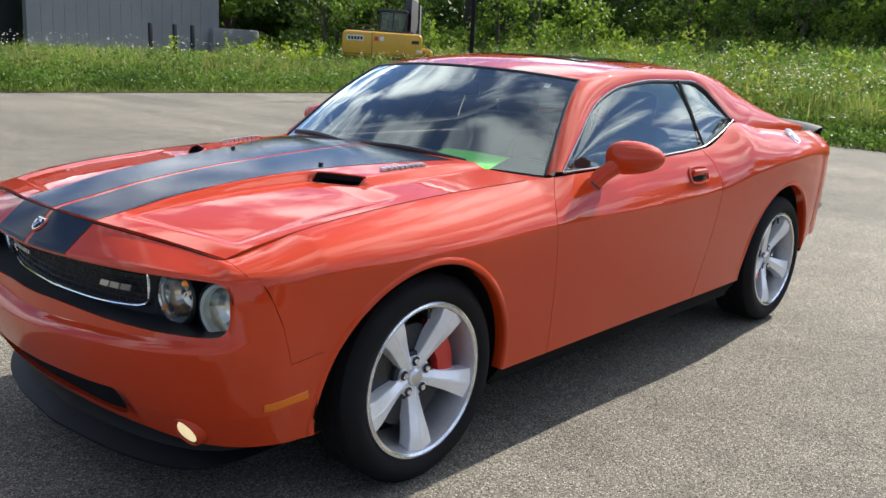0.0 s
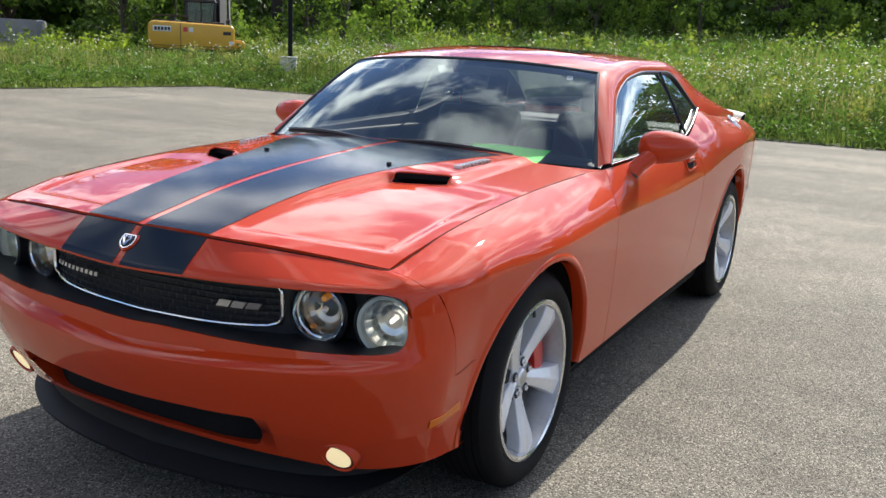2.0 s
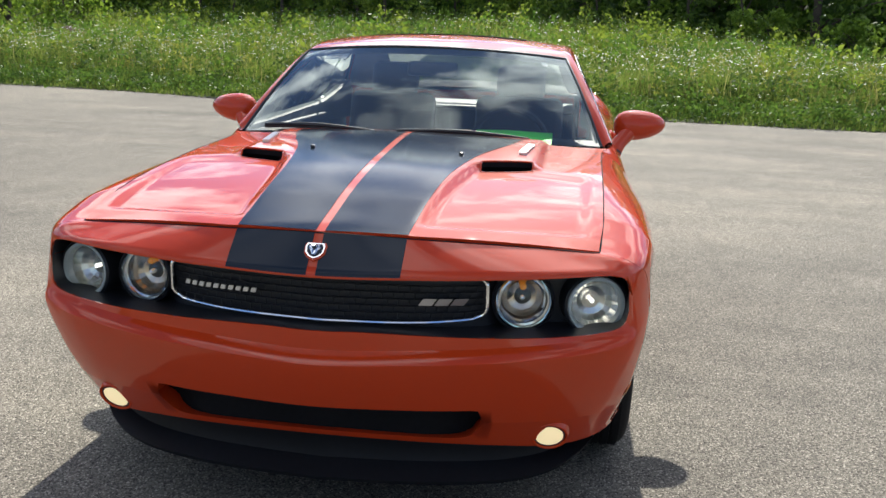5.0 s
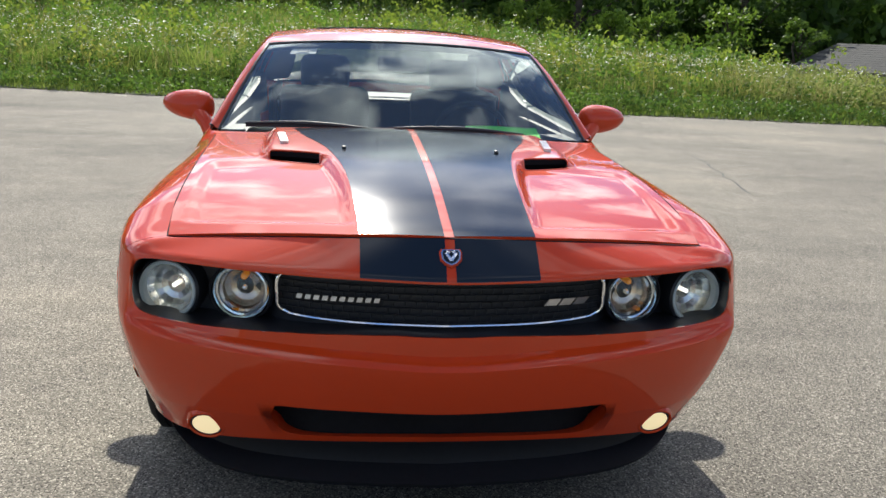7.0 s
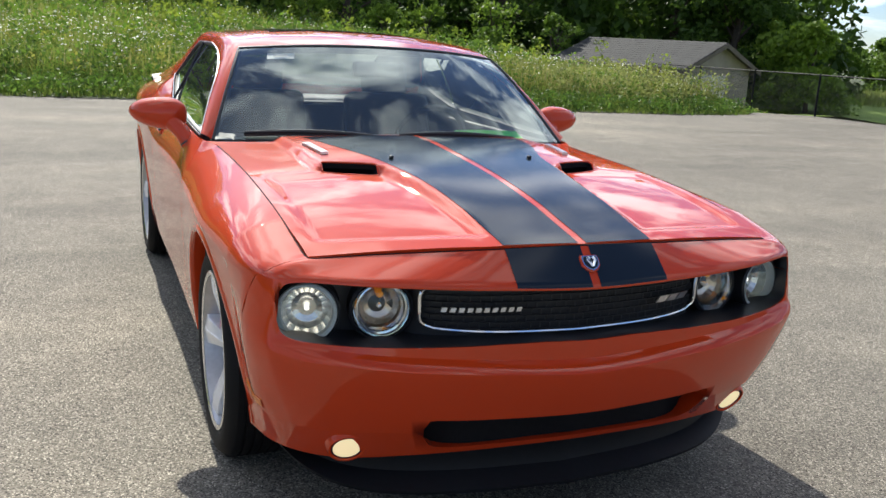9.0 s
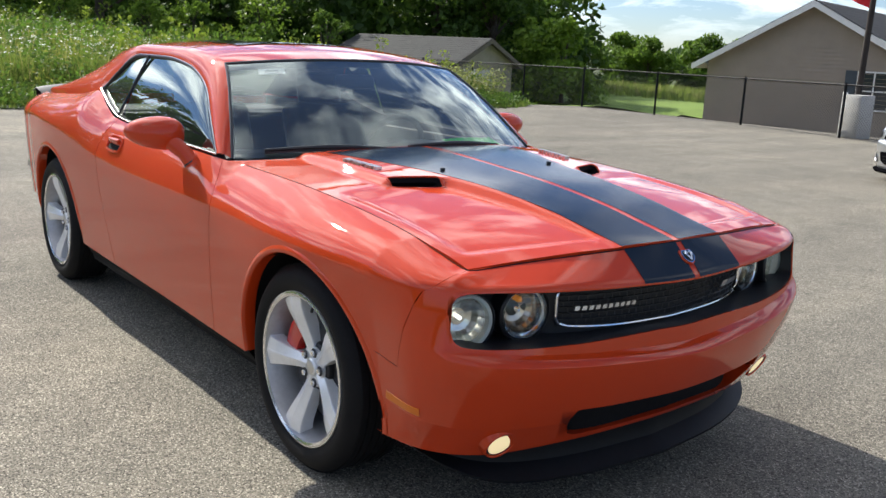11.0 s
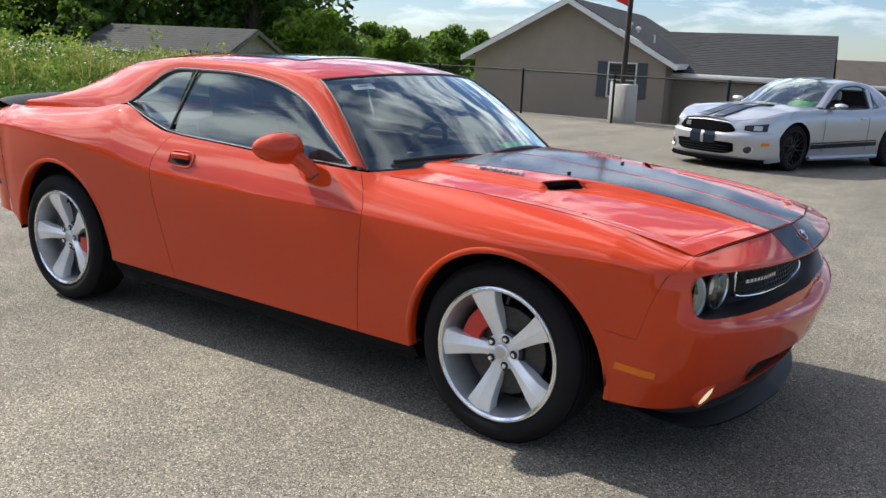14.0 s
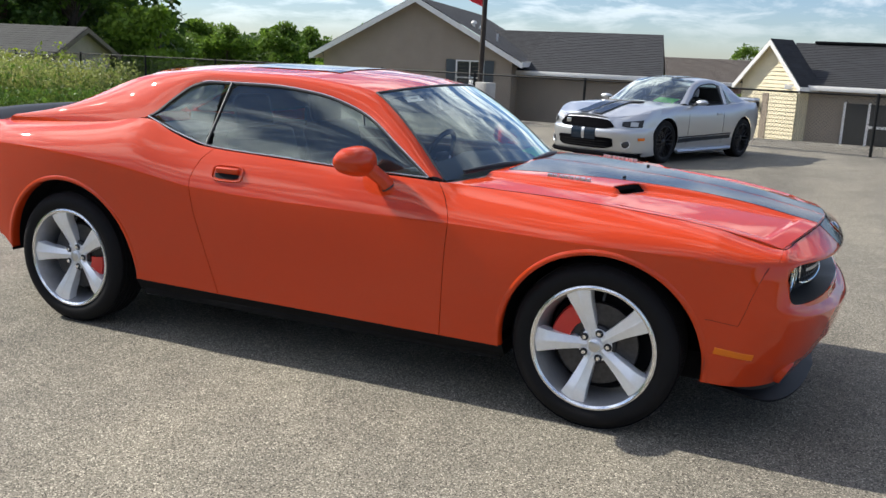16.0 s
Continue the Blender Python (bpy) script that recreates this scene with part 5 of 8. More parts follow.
def asphalt_material():
    m = bpy.data.materials.new("worn_asphalt")
    m.use_nodes = True
    n, l = m.node_tree.nodes, m.node_tree.links
    p = n["Principled BSDF"]
    p.inputs["Roughness"].default_value = 0.9
    p.inputs["Specular IOR Level"].default_value = 0.25
    co = n.new("ShaderNodeTexCoord")
    def tex(kind, scale, **kw):
        t = n.new(kind)
        t.inputs["Scale"].default_value = scale
        for k, v in kw.items():
            t.inputs[k].default_value = v
        l.new(co.outputs["Object"], t.inputs["Vector"])
        return t
    def ramp(src, stops):
        r = n.new("ShaderNodeValToRGB")
        while len(r.color_ramp.elements) < len(stops):
            r.color_ramp.elements.new(0.5)
        for e, (pos, c) in zip(r.color_ramp.elements, stops):
            e.position, e.color = pos, (*c, 1)
        l.new(src, r.inputs[0])
        return r
    stones = tex("ShaderNodeTexVoronoi", 190)
    sep = n.new("ShaderNodeSeparateColor")
    l.new(stones.outputs["Color"], sep.inputs[0])
    tone = ramp(sep.outputs[0], [(0.0, (.040, .036, .029)), (.16, (.125, .115, .094)), (.50, (.200, .185, .152)), (.86, (.290, .268, .222)), (1.0, (.56, .52, .432))])
    joint = ramp(stones.outputs["Distance"], [(0.0, (1, 1, 1)), (.55, (.93, .93, .93)), (.9, (.6, .6, .6))])
    mul = n.new("ShaderNodeMix"); mul.data_type = "RGBA"; mul.blend_type = "MULTIPLY"; mul.inputs["Factor"].default_value = .9
    l.new(tone.outputs[0], mul.inputs["A"]); l.new(joint.outputs[0], mul.inputs["B"])
    patches = tex("ShaderNodeTexNoise", .22, Detail=6.0, Roughness=.62)
    broad = ramp(patches.outputs["Fac"], [(.32, (.76, .75, .745)), (.52, (1.0, .99, .97)), (.68, (1.22, 1.20, 1.15))])
    mid = tex("ShaderNodeTexNoise", 3.2, Detail=5.0)
    midr = ramp(mid.outputs["Fac"], [(.3, (.88, .88, .88)), (.7, (1.10, 1.10, 1.09))])
    mul2 = n.new("ShaderNodeMix"); mul2.data_type = "RGBA"; mul2.blend_type = "MULTIPLY"; mul2.inputs["Factor"].default_value = 1
    l.new(mul.outputs["Result"], mul2.inputs["A"]); l.new(broad.outputs[0], mul2.inputs["B"])
    mul3 = n.new("ShaderNodeMix"); mul3.data_type = "RGBA"; mul3.blend_type = "MULTIPLY"; mul3.inputs["Factor"].default_value = 1
    l.new(mul2.outputs["Result"], mul3.inputs["A"]); l.new(midr.outputs[0], mul3.inputs["B"])
    # long tyre sweeps and old sealer, drawn out along the lot
    mp = n.new("ShaderNodeMapping"); mp.inputs["Scale"].default_value = (.9, .10, 1); mp.inputs["Rotation"].default_value = (0, 0, radians(16))
    l.new(co.outputs["Object"], mp.inputs["Vector"])
    sweep = n.new("ShaderNodeTexNoise"); sweep.inputs["Scale"].default_value = 1.1; sweep.inputs["Detail"].default_value = 5
    l.new(mp.outputs[0], sweep.inputs["Vector"])
    sweepr = ramp(sweep.outputs["Fac"], [(.34, (.84, .84, .845)), (.5, (1, 1, 1)), (.66, (1.11, 1.10, 1.08))])
    mul4 = n.new("ShaderNodeMix"); mul4.data_type = "RGBA"; mul4.blend_type = "MULTIPLY"; mul4.inputs["Factor"].default_value = 1
    l.new(mul3.outputs["Result"], mul4.inputs["A"]); l.new(sweepr.outputs[0], mul4.inputs["B"])
    l.new(mul4.outputs["Result"], p.inputs["Base Color"])
    b = n.new("ShaderNodeBump"); b.inputs["Strength"].default_value = .6; b.inputs["Distance"].default_value = .0035; b.invert = True
    l.new(stones.outputs["Distance"], b.inputs["Height"]); l.new(b.outputs[0], p.inputs["Normal"])
    return m


M_ASPHALT = asphalt_material()
M_SOIL = material("field_soil", (0.055, 0.075, 0.022), rough=.95, vary=.35, scale=1.2, bump=.6, bump_scale=25)
M_LAWN = material("mown_lawn", (0.17, 0.26, 0.035), rough=.95, vary=.25, scale=.5, bump=.6, bump_scale=40)
M_TAR = material("tar_patch", (0.045, 0.044, 0.043), rough=.8, vary=.3, scale=5)

ys_g = [-400, -60, -20, -8, 0, 3, 5, 7, 9, 11, 13, 15, 17] + [18 + .5 * k for k in range(26)] + [32, 36, 44, 60, 90, 400]
xs_g = [-400, -60, -30, -26, -22.5, -19.5, -16.5, 0, 20, 60, 400]
verts = [(x, y, ground_z(y) - hollow(x, y)) for x in xs_g for y in ys_g]
tagged(mesh_object("ground", verts, grid_faces(len(xs_g), len(ys_g)), M_ASPHALT, sharp=80), "worn grey asphalt lot with exposed stones", "ground", kind="structure")

lot_x = curve((-60, -17.6), (-17, -16.5), (-13, -16.3), (-10, -15.8), (-6.5, -14.6), (-3, -14.0), (0, -13.9), (5, -14.0), (9, -14.4), (12, -14.6), (15.6, -15.4), (19.5, -18.6), (60, -19.6))


def field_z(x, y):
    """Height of the field west of the lot: a verge, then a slow rise towards the woods."""
    d = max(0.0, lot_x(y) - x)
    rise = curve((0, -.01), (2, .08), (5, .20), (10, .40), (22, 1.5), (36, 2.7), (62, 3.2), (300, 6))(d)
    k = curve((-60, 1.0), (4, 1.0), (12, .62), (20, .12), (60, .08))(y)
    return ground_z(y) - hollow(x, y) + .025 + rise * k


xs_d = [0, .5, 1, 2, 3.5, 5, 7, 10, 13, 16, 20, 25, 30, 36, 45, 60, 120, 300]
ys_f = [-250, -120, -60, -40, -30] + [-25 + k * 1.6 for k in range(30)] + [24, 27, 31, 40, 60, 120, 250]
verts = [(lot_x(y) - d + .12 * math.sin(y * 3.1 + 1.7 * math.sin(y * 1.3)) * (d < .3), y, field_z(lot_x(y) - d, y)) for d in xs_d for y in ys_f]
tagged(mesh_object("field", verts, grid_faces(len(xs_d), len(ys_f), flip=True), M_SOIL, sharp=80), "green overgrown field beside the lot", "field", kind="structure")
lot_y = curve((-60, -17.4), (-18, -17.3), (-9, -17.8), (-4.5, -18.0), (6, -18.0), (60, -18.0))


def south_z(x, y):
    d = max(0.0, lot_y(x) - y)
    return .025 + curve((0, -.01), (3, .12), (10, .25), (300, .6))(d)


xs_s = [-18.6, -16, -14, -12, -10, -8, -6, -4, -2, 0, 4, 8, 14, 22, 40, 80, 250]
ds = [0, .6, 1.5, 3, 6, 10, 16, 30, 60, 250]
verts = [(x, lot_y(x) - d, south_z(x, lot_y(x) - d)) for x in xs_s for d in ds]
tagged(mesh_object("south_field", verts, grid_faces(len(xs_s), len(ds), flip=True), M_SOIL, sharp=80), "overgrown strip of grass beside the lot", "field", kind="structure")


def fence_y(x):
    return curve((-22, 19.9), (-16.7, 19.3), (-10, 18.6), (-6.5, 17.7), (1.5, 15.9), (9, 14.6), (30, 12))(x)


xs_l = [-60, -40, -30, -26, -22.5, -19.5, -17.5, -16.1]
ds = [.15, .6] + [1 + .5 * k for k in range(26)] + [16, 20, 30, 40, 90, 250]
verts = [(x, fence_y(max(x, -22)) + d, ground_z(fence_y(max(x, -22)) + d) + (.03 if d < .4 else .07 if d < 5 else .20) - hollow(x, fence_y(max(x, -22)) + d)) for x in xs_l for d in ds]
tagged(mesh_object("lawn", verts, grid_faces(len(xs_l), len(ds)), M_LAWN, sharp=80), "bright green mown lawn behind the fence", "lawn", kind="structure")
v = []
for i in range(30):
    x = -30 + 20 * i / 29
    y = 25.5 + .2 * math.sin(i)
    v += [(x, y, ground_z(y) + .09), (x, y + .9, ground_z(y + .9) + .09)]
tagged(mesh_object("path", v, grid_faces(30, 2), material("pale_concrete", (.42, .40, .36), rough=.9, vary=.15, scale=2)), "pale concrete path across the lawn", "path", kind="structure")
# tar seams and a patch on the lot
def crack(points, width, name="tar_seam"):
    v = []
    for k, (x, y) in enumerate(points):
        w = width * (.6 + .5 * abs(math.sin(k * 2.3)))
        v += [(x, y - w, ground_z(y) + .003), (x + w * .4, y + w, ground_z(y) + .003)]
    tagged(mesh_object(name, v, grid_faces(len(points), 2, flip=False), M_TAR, smooth=False), "dark tar-filled crack in the asphalt", "crack", kind="structure")


rnd = random.Random(5)
crack([(-9.5 - k * .12, -14.6 + rnd.uniform(-.05, .05)) for k in range(14)], .09)
crack([(-13 + k * .5, -2.2 - .3 * k + rnd.uniform(-.08, .08)) for k in range(16)], .014)
crack([(2.6 + k * .18, 8.9 - .42 * k + rnd.uniform(-.05, .05)) for k in range(14)], .012)
crack([(-4 - k * .3, 4.0 + .06 * k + rnd.uniform(-.05, .05)) for k in range(12)], .012)

# ---- grass, weeds and flowers ----
def leaf_material(name, dark, light, glow=.45):
    m = bpy.data.materials.new(name)
    m.use_nodes = True
    n, l = m.node_tree.nodes, m.node_tree.links
    p = n["Principled BSDF"]
    p.inputs["Roughness"].default_value = .55
    p.inputs["Specular IOR Level"].default_value = .3
    geo = n.new("ShaderNodeNewGeometry")
    co = n.new("ShaderNodeTexCoord")
    big = n.new("ShaderNodeTexNoise"); big.inputs["Scale"].default_value = .35; big.inputs["Detail"].default_value = 3
    l.new(co.outputs["Object"], big.inputs["Vector"])
    add = n.new("ShaderNodeMath"); add.operation = "MULTIPLY_ADD"; add.inputs[1].default_value = .55
    l.new(geo.outputs["Random Per Island"], add.inputs[0])
    h = n.new("ShaderNodeMath"); h.operation = "MULTIPLY_ADD"; h.inputs[1].default_value = 1.3; h.inputs[2].default_value = -.42
    l.new(big.outputs["Fac"], h.inputs[0]); l.new(h.outputs[0], add.inputs[2])
    r = n.new("ShaderNodeValToRGB")
    r.color_ramp.elements[0].color, r.color_ramp.elements[1].color = (*dark, 1), (*light, 1)
    l.new(add.outputs[0], r.inputs[0]); l.new(r.outputs[0], p.inputs["Base Color"])
    t = n.new("ShaderNodeBsdfTranslucent")
    l.new(r.outputs[0], t.inputs["Color"])
    mix = n.new("ShaderNodeMixShader"); mix.inputs[0].default_value = glow
    l.new(p.outputs[0], mix.inputs[1]); l.new(t.outputs[0], mix.inputs[2]); l.new(mix.outputs[0], n["Material Output"].inputs[0])
    return m


M_BLADE = leaf_material("grass_blades", (.092, .145, .025), (.29, .365, .075), .5)
M_DRY = leaf_material("dry_grass", (.20, .20, .06), (.42, .39, .15), .5)
M_WEED = leaf_material("weed_leaves", (.06, .13, .02), (.20, .33, .045), .45)
M_FLOWER = material("white_flower", (.72, .74, .68), rough=.7)


def fast_mesh(name, verts, faces, mat, label="", category="", kind="stuff", parent=None):
    """A mesh from arrays: verts (n, 3), faces (m, 3 or 4)."""
    me = bpy.data.meshes.new(name)
    n, (m, k) = len(verts), faces.shape
    me.vertices.add(n)
    me.vertices.foreach_set("co", np.ascontiguousarray(verts, np.float32).ravel())
    me.loops.add(m * k)
    me.loops.foreach_set("vertex_index", np.ascontiguousarray(faces, np.int32).ravel())
    me.polygons.add(m)
    me.polygons.foreach_set("loop_start", np.arange(0, m * k, k, dtype=np.int32))
    me.polygons.foreach_set("loop_total", np.full(m, k, np.int32))
    me.update(calc_edges=True)
    me.materials.append(mat)
    ob = new(name, me)
    if parent:
        ob.parent = parent
    return tagged(ob, label, category, "", kind)


rng = np.random.default_rng(11)


def blades(px, py, pz, height, width, bend=.35):
    """Bent three-point blades: two triangles and a tip each."""
    n = len(px)
    a = rng.uniform(0, 2 * np.pi, n)
    b = a + rng.uniform(-.6, .6, n) + np.pi / 2
    w = width * rng.uniform(.6, 1.3, n)
    hh = height * rng.uniform(.55, 1.15, n)
    lean_ = hh * bend * rng.uniform(.2, 1.3, n)
    dx, dy = np.cos(a) * w / 2, np.sin(a) * w / 2
    lx, ly = np.cos(b) * lean_, np.sin(b) * lean_
    v = np.zeros((n, 5, 3))
    v[:, 0] = np.stack([px - dx, py - dy, pz], 1)
    v[:, 1] = np.stack([px + dx, py + dy, pz], 1)
    v[:, 2] = np.stack([px - dx * .8 + lx * .35, py - dy * .8 + ly * .35, pz + hh * .6], 1)
    v[:, 3] = np.stack([px + dx * .8 + lx * .35, py + dy * .8 + ly * .35, pz + hh * .6], 1)
    v[:, 4] = np.stack([px + lx, py + ly, pz + hh], 1)
    base = (np.arange(n) * 5)[:, None]
    f = np.concatenate([base + np.array([[0, 1, 3]]), base + np.array([[0, 3, 2]]), base + np.array([[2, 3, 4]])])
    return v.reshape(-1, 3), f


lot_xv = np.vectorize(lot_x)
lot_yv = np.vectorize(lot_y)
_d = np.array([0, 2, 5, 10, 22, 36, 62, 300.0]); _r = np.array([-.01, .08, .20, .40, 1.5, 2.7, 3.2, 6])
_yk = np.array([-60, 4, 12, 20, 60.0]); _kk = np.array([1, 1, .62, .12, .08])
_gy = np.array([-400, 1.5, 6, 12, 19, 24, 29, 60, 500.0]); _gv = np.array([0, 0, -.045, -.125, -.22, -.70, -1.2, -1.25, -1.3])


def west_points(n, d0, d1, y0, y1):
    y = rng.uniform(y0, y1, n)
    d = rng.uniform(d0, d1, n)
    x = lot_xv(y) - d
    z = np.interp(y, _gy, _gv) + .025 + np.interp(d, _d, _r) * np.interp(y, _yk, _kk) - .03
    z = z - .52 * np.clip((-16.5 - x) / 6, 0, 1) * np.clip((y - 14) / 7, 0, 1) * np.clip((34 - y) / 5, 0, 1)
    return x, y, z, d


def south_points(n, d0, d1, x0, x1):
    x = rng.uniform(x0, x1, n)
    d = rng.uniform(d0, d1, n)
    y = lot_yv(x) - d
    z = .025 + np.interp(d, [0, 3, 10, 300], [.03, .12, .25, .6]) - .03
    return x, y, z, d


def patchy(x, y, s=.5, seed=0):
    """A soft random height pattern over the field."""
    return .5 + .25 * np.sin(x * s * 1.3 + seed) * np.cos(y * s + 1.7 * seed) + .25 * np.sin((x + y) * s * 2.1 + 3 * seed) * np.cos((x - y) * s * 1.7)


def clear(x, y):
    """Short growth before the shed's door."""
    return np.where((y > 16.6) & (x < -14) & (x > -28), .32, 1.0)


def grow(name, pts, scale, width, mat, label, bend=.35, tall=None):
    x, y, z, d = pts
    h = scale * (.6 + .8 * patchy(x, y, .9, 2)) * (tall(d) if tall else 1) * clear(x, y)
    v, f = blades(x, y, z, h, width, bend)
    fast_mesh(name, v, f, mat, label, "grass")


edge_tall = lambda d: np.interp(d, [0, .5, 1.2, 2.5, 5], [.16, .28, .5, .9, 1.0])
# verge, then the tall stand, thinner with distance
grow("grass", west_points(60000, -.05, 3.5, -24, 22), .72, .022, M_BLADE, "dense green grass along the lot's edge", tall=edge_tall)
grow("grass", west_points(75000, 2.5, 12, -26, 24), .80, .030, M_BLADE, "tall green field grass", tall=edge_tall)
grow("grass", west_points(50000, 10, 34, -45, 26), .70, .055, M_BLADE, "tall green field grass farther off")
grow("dry_grass", west_points(14000, 1.5, 14, 9, 23), .88, .020, M_DRY, "tall pale seeding grass", bend=.25)
grow("dry_grass", west_points(9000, 1.5, 20, -26, 10), .95, .018, M_DRY, "tall pale seeding grass", bend=.25)
grow("grass", south_points(52000, -.05, 5, -19, 14), .72, .026, M_BLADE, "tall green grass along the lot's edge", tall=edge_tall)
grow("grass", south_points(30000, 4, 14, -34, 14), .62, .04, M_BLADE, "tall green grass in front of the hall", tall=edge_tall)
grow("dry_grass", south_points(6000, 1.5, 7, -19, 6), .85, .018, M_DRY, "tall pale seeding grass", bend=.25)


def lawn_points(n, x0, x1, y0, y1):
    x, y = rng.uniform(x0, x1, n), rng.uniform(y0, y1, n)
    return x, y, np.interp(y, _gy, _gv) + .12, y - y0


grow("dry_grass", lawn_points(3500, -54, -17, 42, 54), .62, .05, M_DRY, "tall pale meadow behind the lawn", bend=.25)
grow("grass", lawn_points(11000, -54, -17, 41, 54), .58, .06, M_BLADE, "tall green meadow behind the lawn")


def leafy(px, py, pz, size, stretch=1.0):
    """Small tilted diamond leaves about given places."""
    n = len(px)
    d1 = rng.normal(size=(n, 3)); d1 /= np.linalg.norm(d1, axis=1)[:, None]
    d2 = rng.normal(size=(n, 3)); d2 -= (d2 * d1).sum(1)[:, None] * d1; d2 /= np.linalg.norm(d2, axis=1)[:, None]
    s = (size * rng.uniform(.55, 1.25, n))[:, None]
    c = np.stack([px, py, pz], 1)
    v = np.stack([c - d1 * s * stretch, c + d2 * s * .55, c + d1 * s * stretch, c - d2 * s * .55], 1)
    f = (np.arange(n) * 4)[:, None] + np.array([[0, 1, 2, 3]])
    return v.reshape(-1, 3), f


def weeds(name, pts, height, count, size, mat, label):
    x, y, z, d = pts
    k = len(x)
    idx = np.repeat(np.arange(k), count)
    hh = height * rng.uniform(.4, 1.2, k) * clear(x, y)
    w = rng.uniform(0, 1, len(idx))
    r = .22 * (1 - .5 * w)
    v, f = leafy(x[idx] + rng.normal(0, 1, len(idx)) * r, y[idx] + rng.normal(0, 1, len(idx)) * r, z[idx] + hh[idx] * (.1 + .9 * w), size)
    fast_mesh(name, v, f, mat, label, "weeds")


M_CLUMP = leaf_material("dark_weed_clumps", (.035, .075, .012), (.15, .235, .035), .4)
weeds("weeds", west_points(520, .8, 9, -24, 16), .85, 70, .052, M_CLUMP, "dark leafy clumps of weeds in the field")
weeds("weeds", west_points(420, 1.5, 12, -24, 16), 1.0, 70, .050, leaf_material("olive_weeds", (.16, .18, .03), (.36, .37, .08), .5), "tall olive-yellow weeds in the field")
weeds("weeds", south_points(170, .8, 6, -19, 12), .75, 70, .052, M_CLUMP, "dark leafy clumps of weeds at the lot's edge")
weeds("weeds", west_points(1500, 1.2, 10, -24, 22), .75, 26, .055, M_WEED, "broad-leaved weeds among the grass")
weeds("weeds", west_points(1300, 9, 34, -45, 24), 1.1, 24, .10, M_WEED, "broad-leaved weeds farther up the field")
weeds("weeds", west_points(1500, 5, 18, -30, 20), 1.15, 34, .075, M_WEED, "leafy weeds and seedlings in the field")
weeds("weeds", west_points(420, 3, 30, -34, 22), 1.5, 60, .085, leaf_material("yellow_green_weeds", (.11, .17, .02), (.30, .38, .05), .5), "tall yellow-green weeds in the field")
weeds("weeds", west_points(500, 1.0, 6, 10, 20), 1.05, 46, .05, leaf_material("pale_weeds", (.13, .17, .04), (.34, .36, .12), .5), "tall pale weeds before the shed")
M_UNDER = leaf_material("low_green_weeds", (.045, .10, .016), (.16, .27, .04), .45)
weeds("weeds", west_points(3200, .15, 3.2, -24, 21), .38, 26, .045, M_UNDER, "dense low weeds along the asphalt edge")
weeds("weeds", west_points(2600, 2.5, 9, -25, 22), .75, 30, .055, M_UNDER, "dense leafy weeds in the field")
weeds("weeds", south_points(2200, .15, 4, -19, 13), .48, 28, .048, M_UNDER, "dense low weeds along the asphalt edge")
weeds("weeds", south_points(1500, 3, 9, -22, 12), .62, 34, .06, M_UNDER, "dense leafy weeds by the hall")
weeds("weeds", south_points(60, 6, 9, -22, -14), 1.1, 90, .08, leaf_material("lime_weeds", (.17, .26, .02), (.36, .46, .04), .5), "bright lime-green weeds")
weeds("weeds", south_points(800, 1, 6, -19, 12), .85, 26, .055, M_WEED, "broad-leaved weeds among the grass")


def flowers(name, pts, height, size, label):
    """White umbels: small flat clusters on thin stems."""
    x, y, z, d = pts
    n = len(x)
    hh = height * rng.uniform(.75, 1.2, n)
    k = 6
    ang = rng.uniform(0, 2 * np.pi, (n, 1)) + np.arange(k)[None] * 2 * np.pi / k
    s = size * rng.uniform(.6, 1.2, (n, 1))
    cx, cy = x[:, None] + np.cos(ang) * s, y[:, None] + np.sin(ang) * s
    cz = (z + hh)[:, None] + rng.normal(0, .008, (n, k))
    v = np.stack([cx, cy, cz], 2)
    f = (np.arange(n) * k)[:, None] + np.arange(k)[None]
    fast_mesh(name, v.reshape(-1, 3), f, M_FLOWER, label, "flowers")


flowers("wild_flowers", west_points(4600, 2, 12, -22, 16), .95, .022, "white umbel wildflowers in the field")
flowers("wild_flowers", west_points(2600, 8, 26, -30, 12), .9, .034, "white umbel wildflowers up the field")
flowers("wild_flowers", south_points(700, 2, 8, -18, 4), 1.0, .026, "white umbel wildflowers in the grass")

# ---- woods ----
M_BARK = material("grey_brown_bark", (.085, .066, .05), rough=.95, vary=.4, scale=3, bump=.8, bump_scale=18)
M_LEAF = leaf_material("tree_leaves", (.045, .095, .014), (.19, .30, .040), .45)
M_LEAF_BRIGHT = leaf_material("bright_tree_leaves", (.075, .145, .016), (.26, .39, .045), .48)
M_LEAF_DARK = leaf_material("dark_tree_leaves", (.024, .055, .010), (.10, .18, .026), .4)


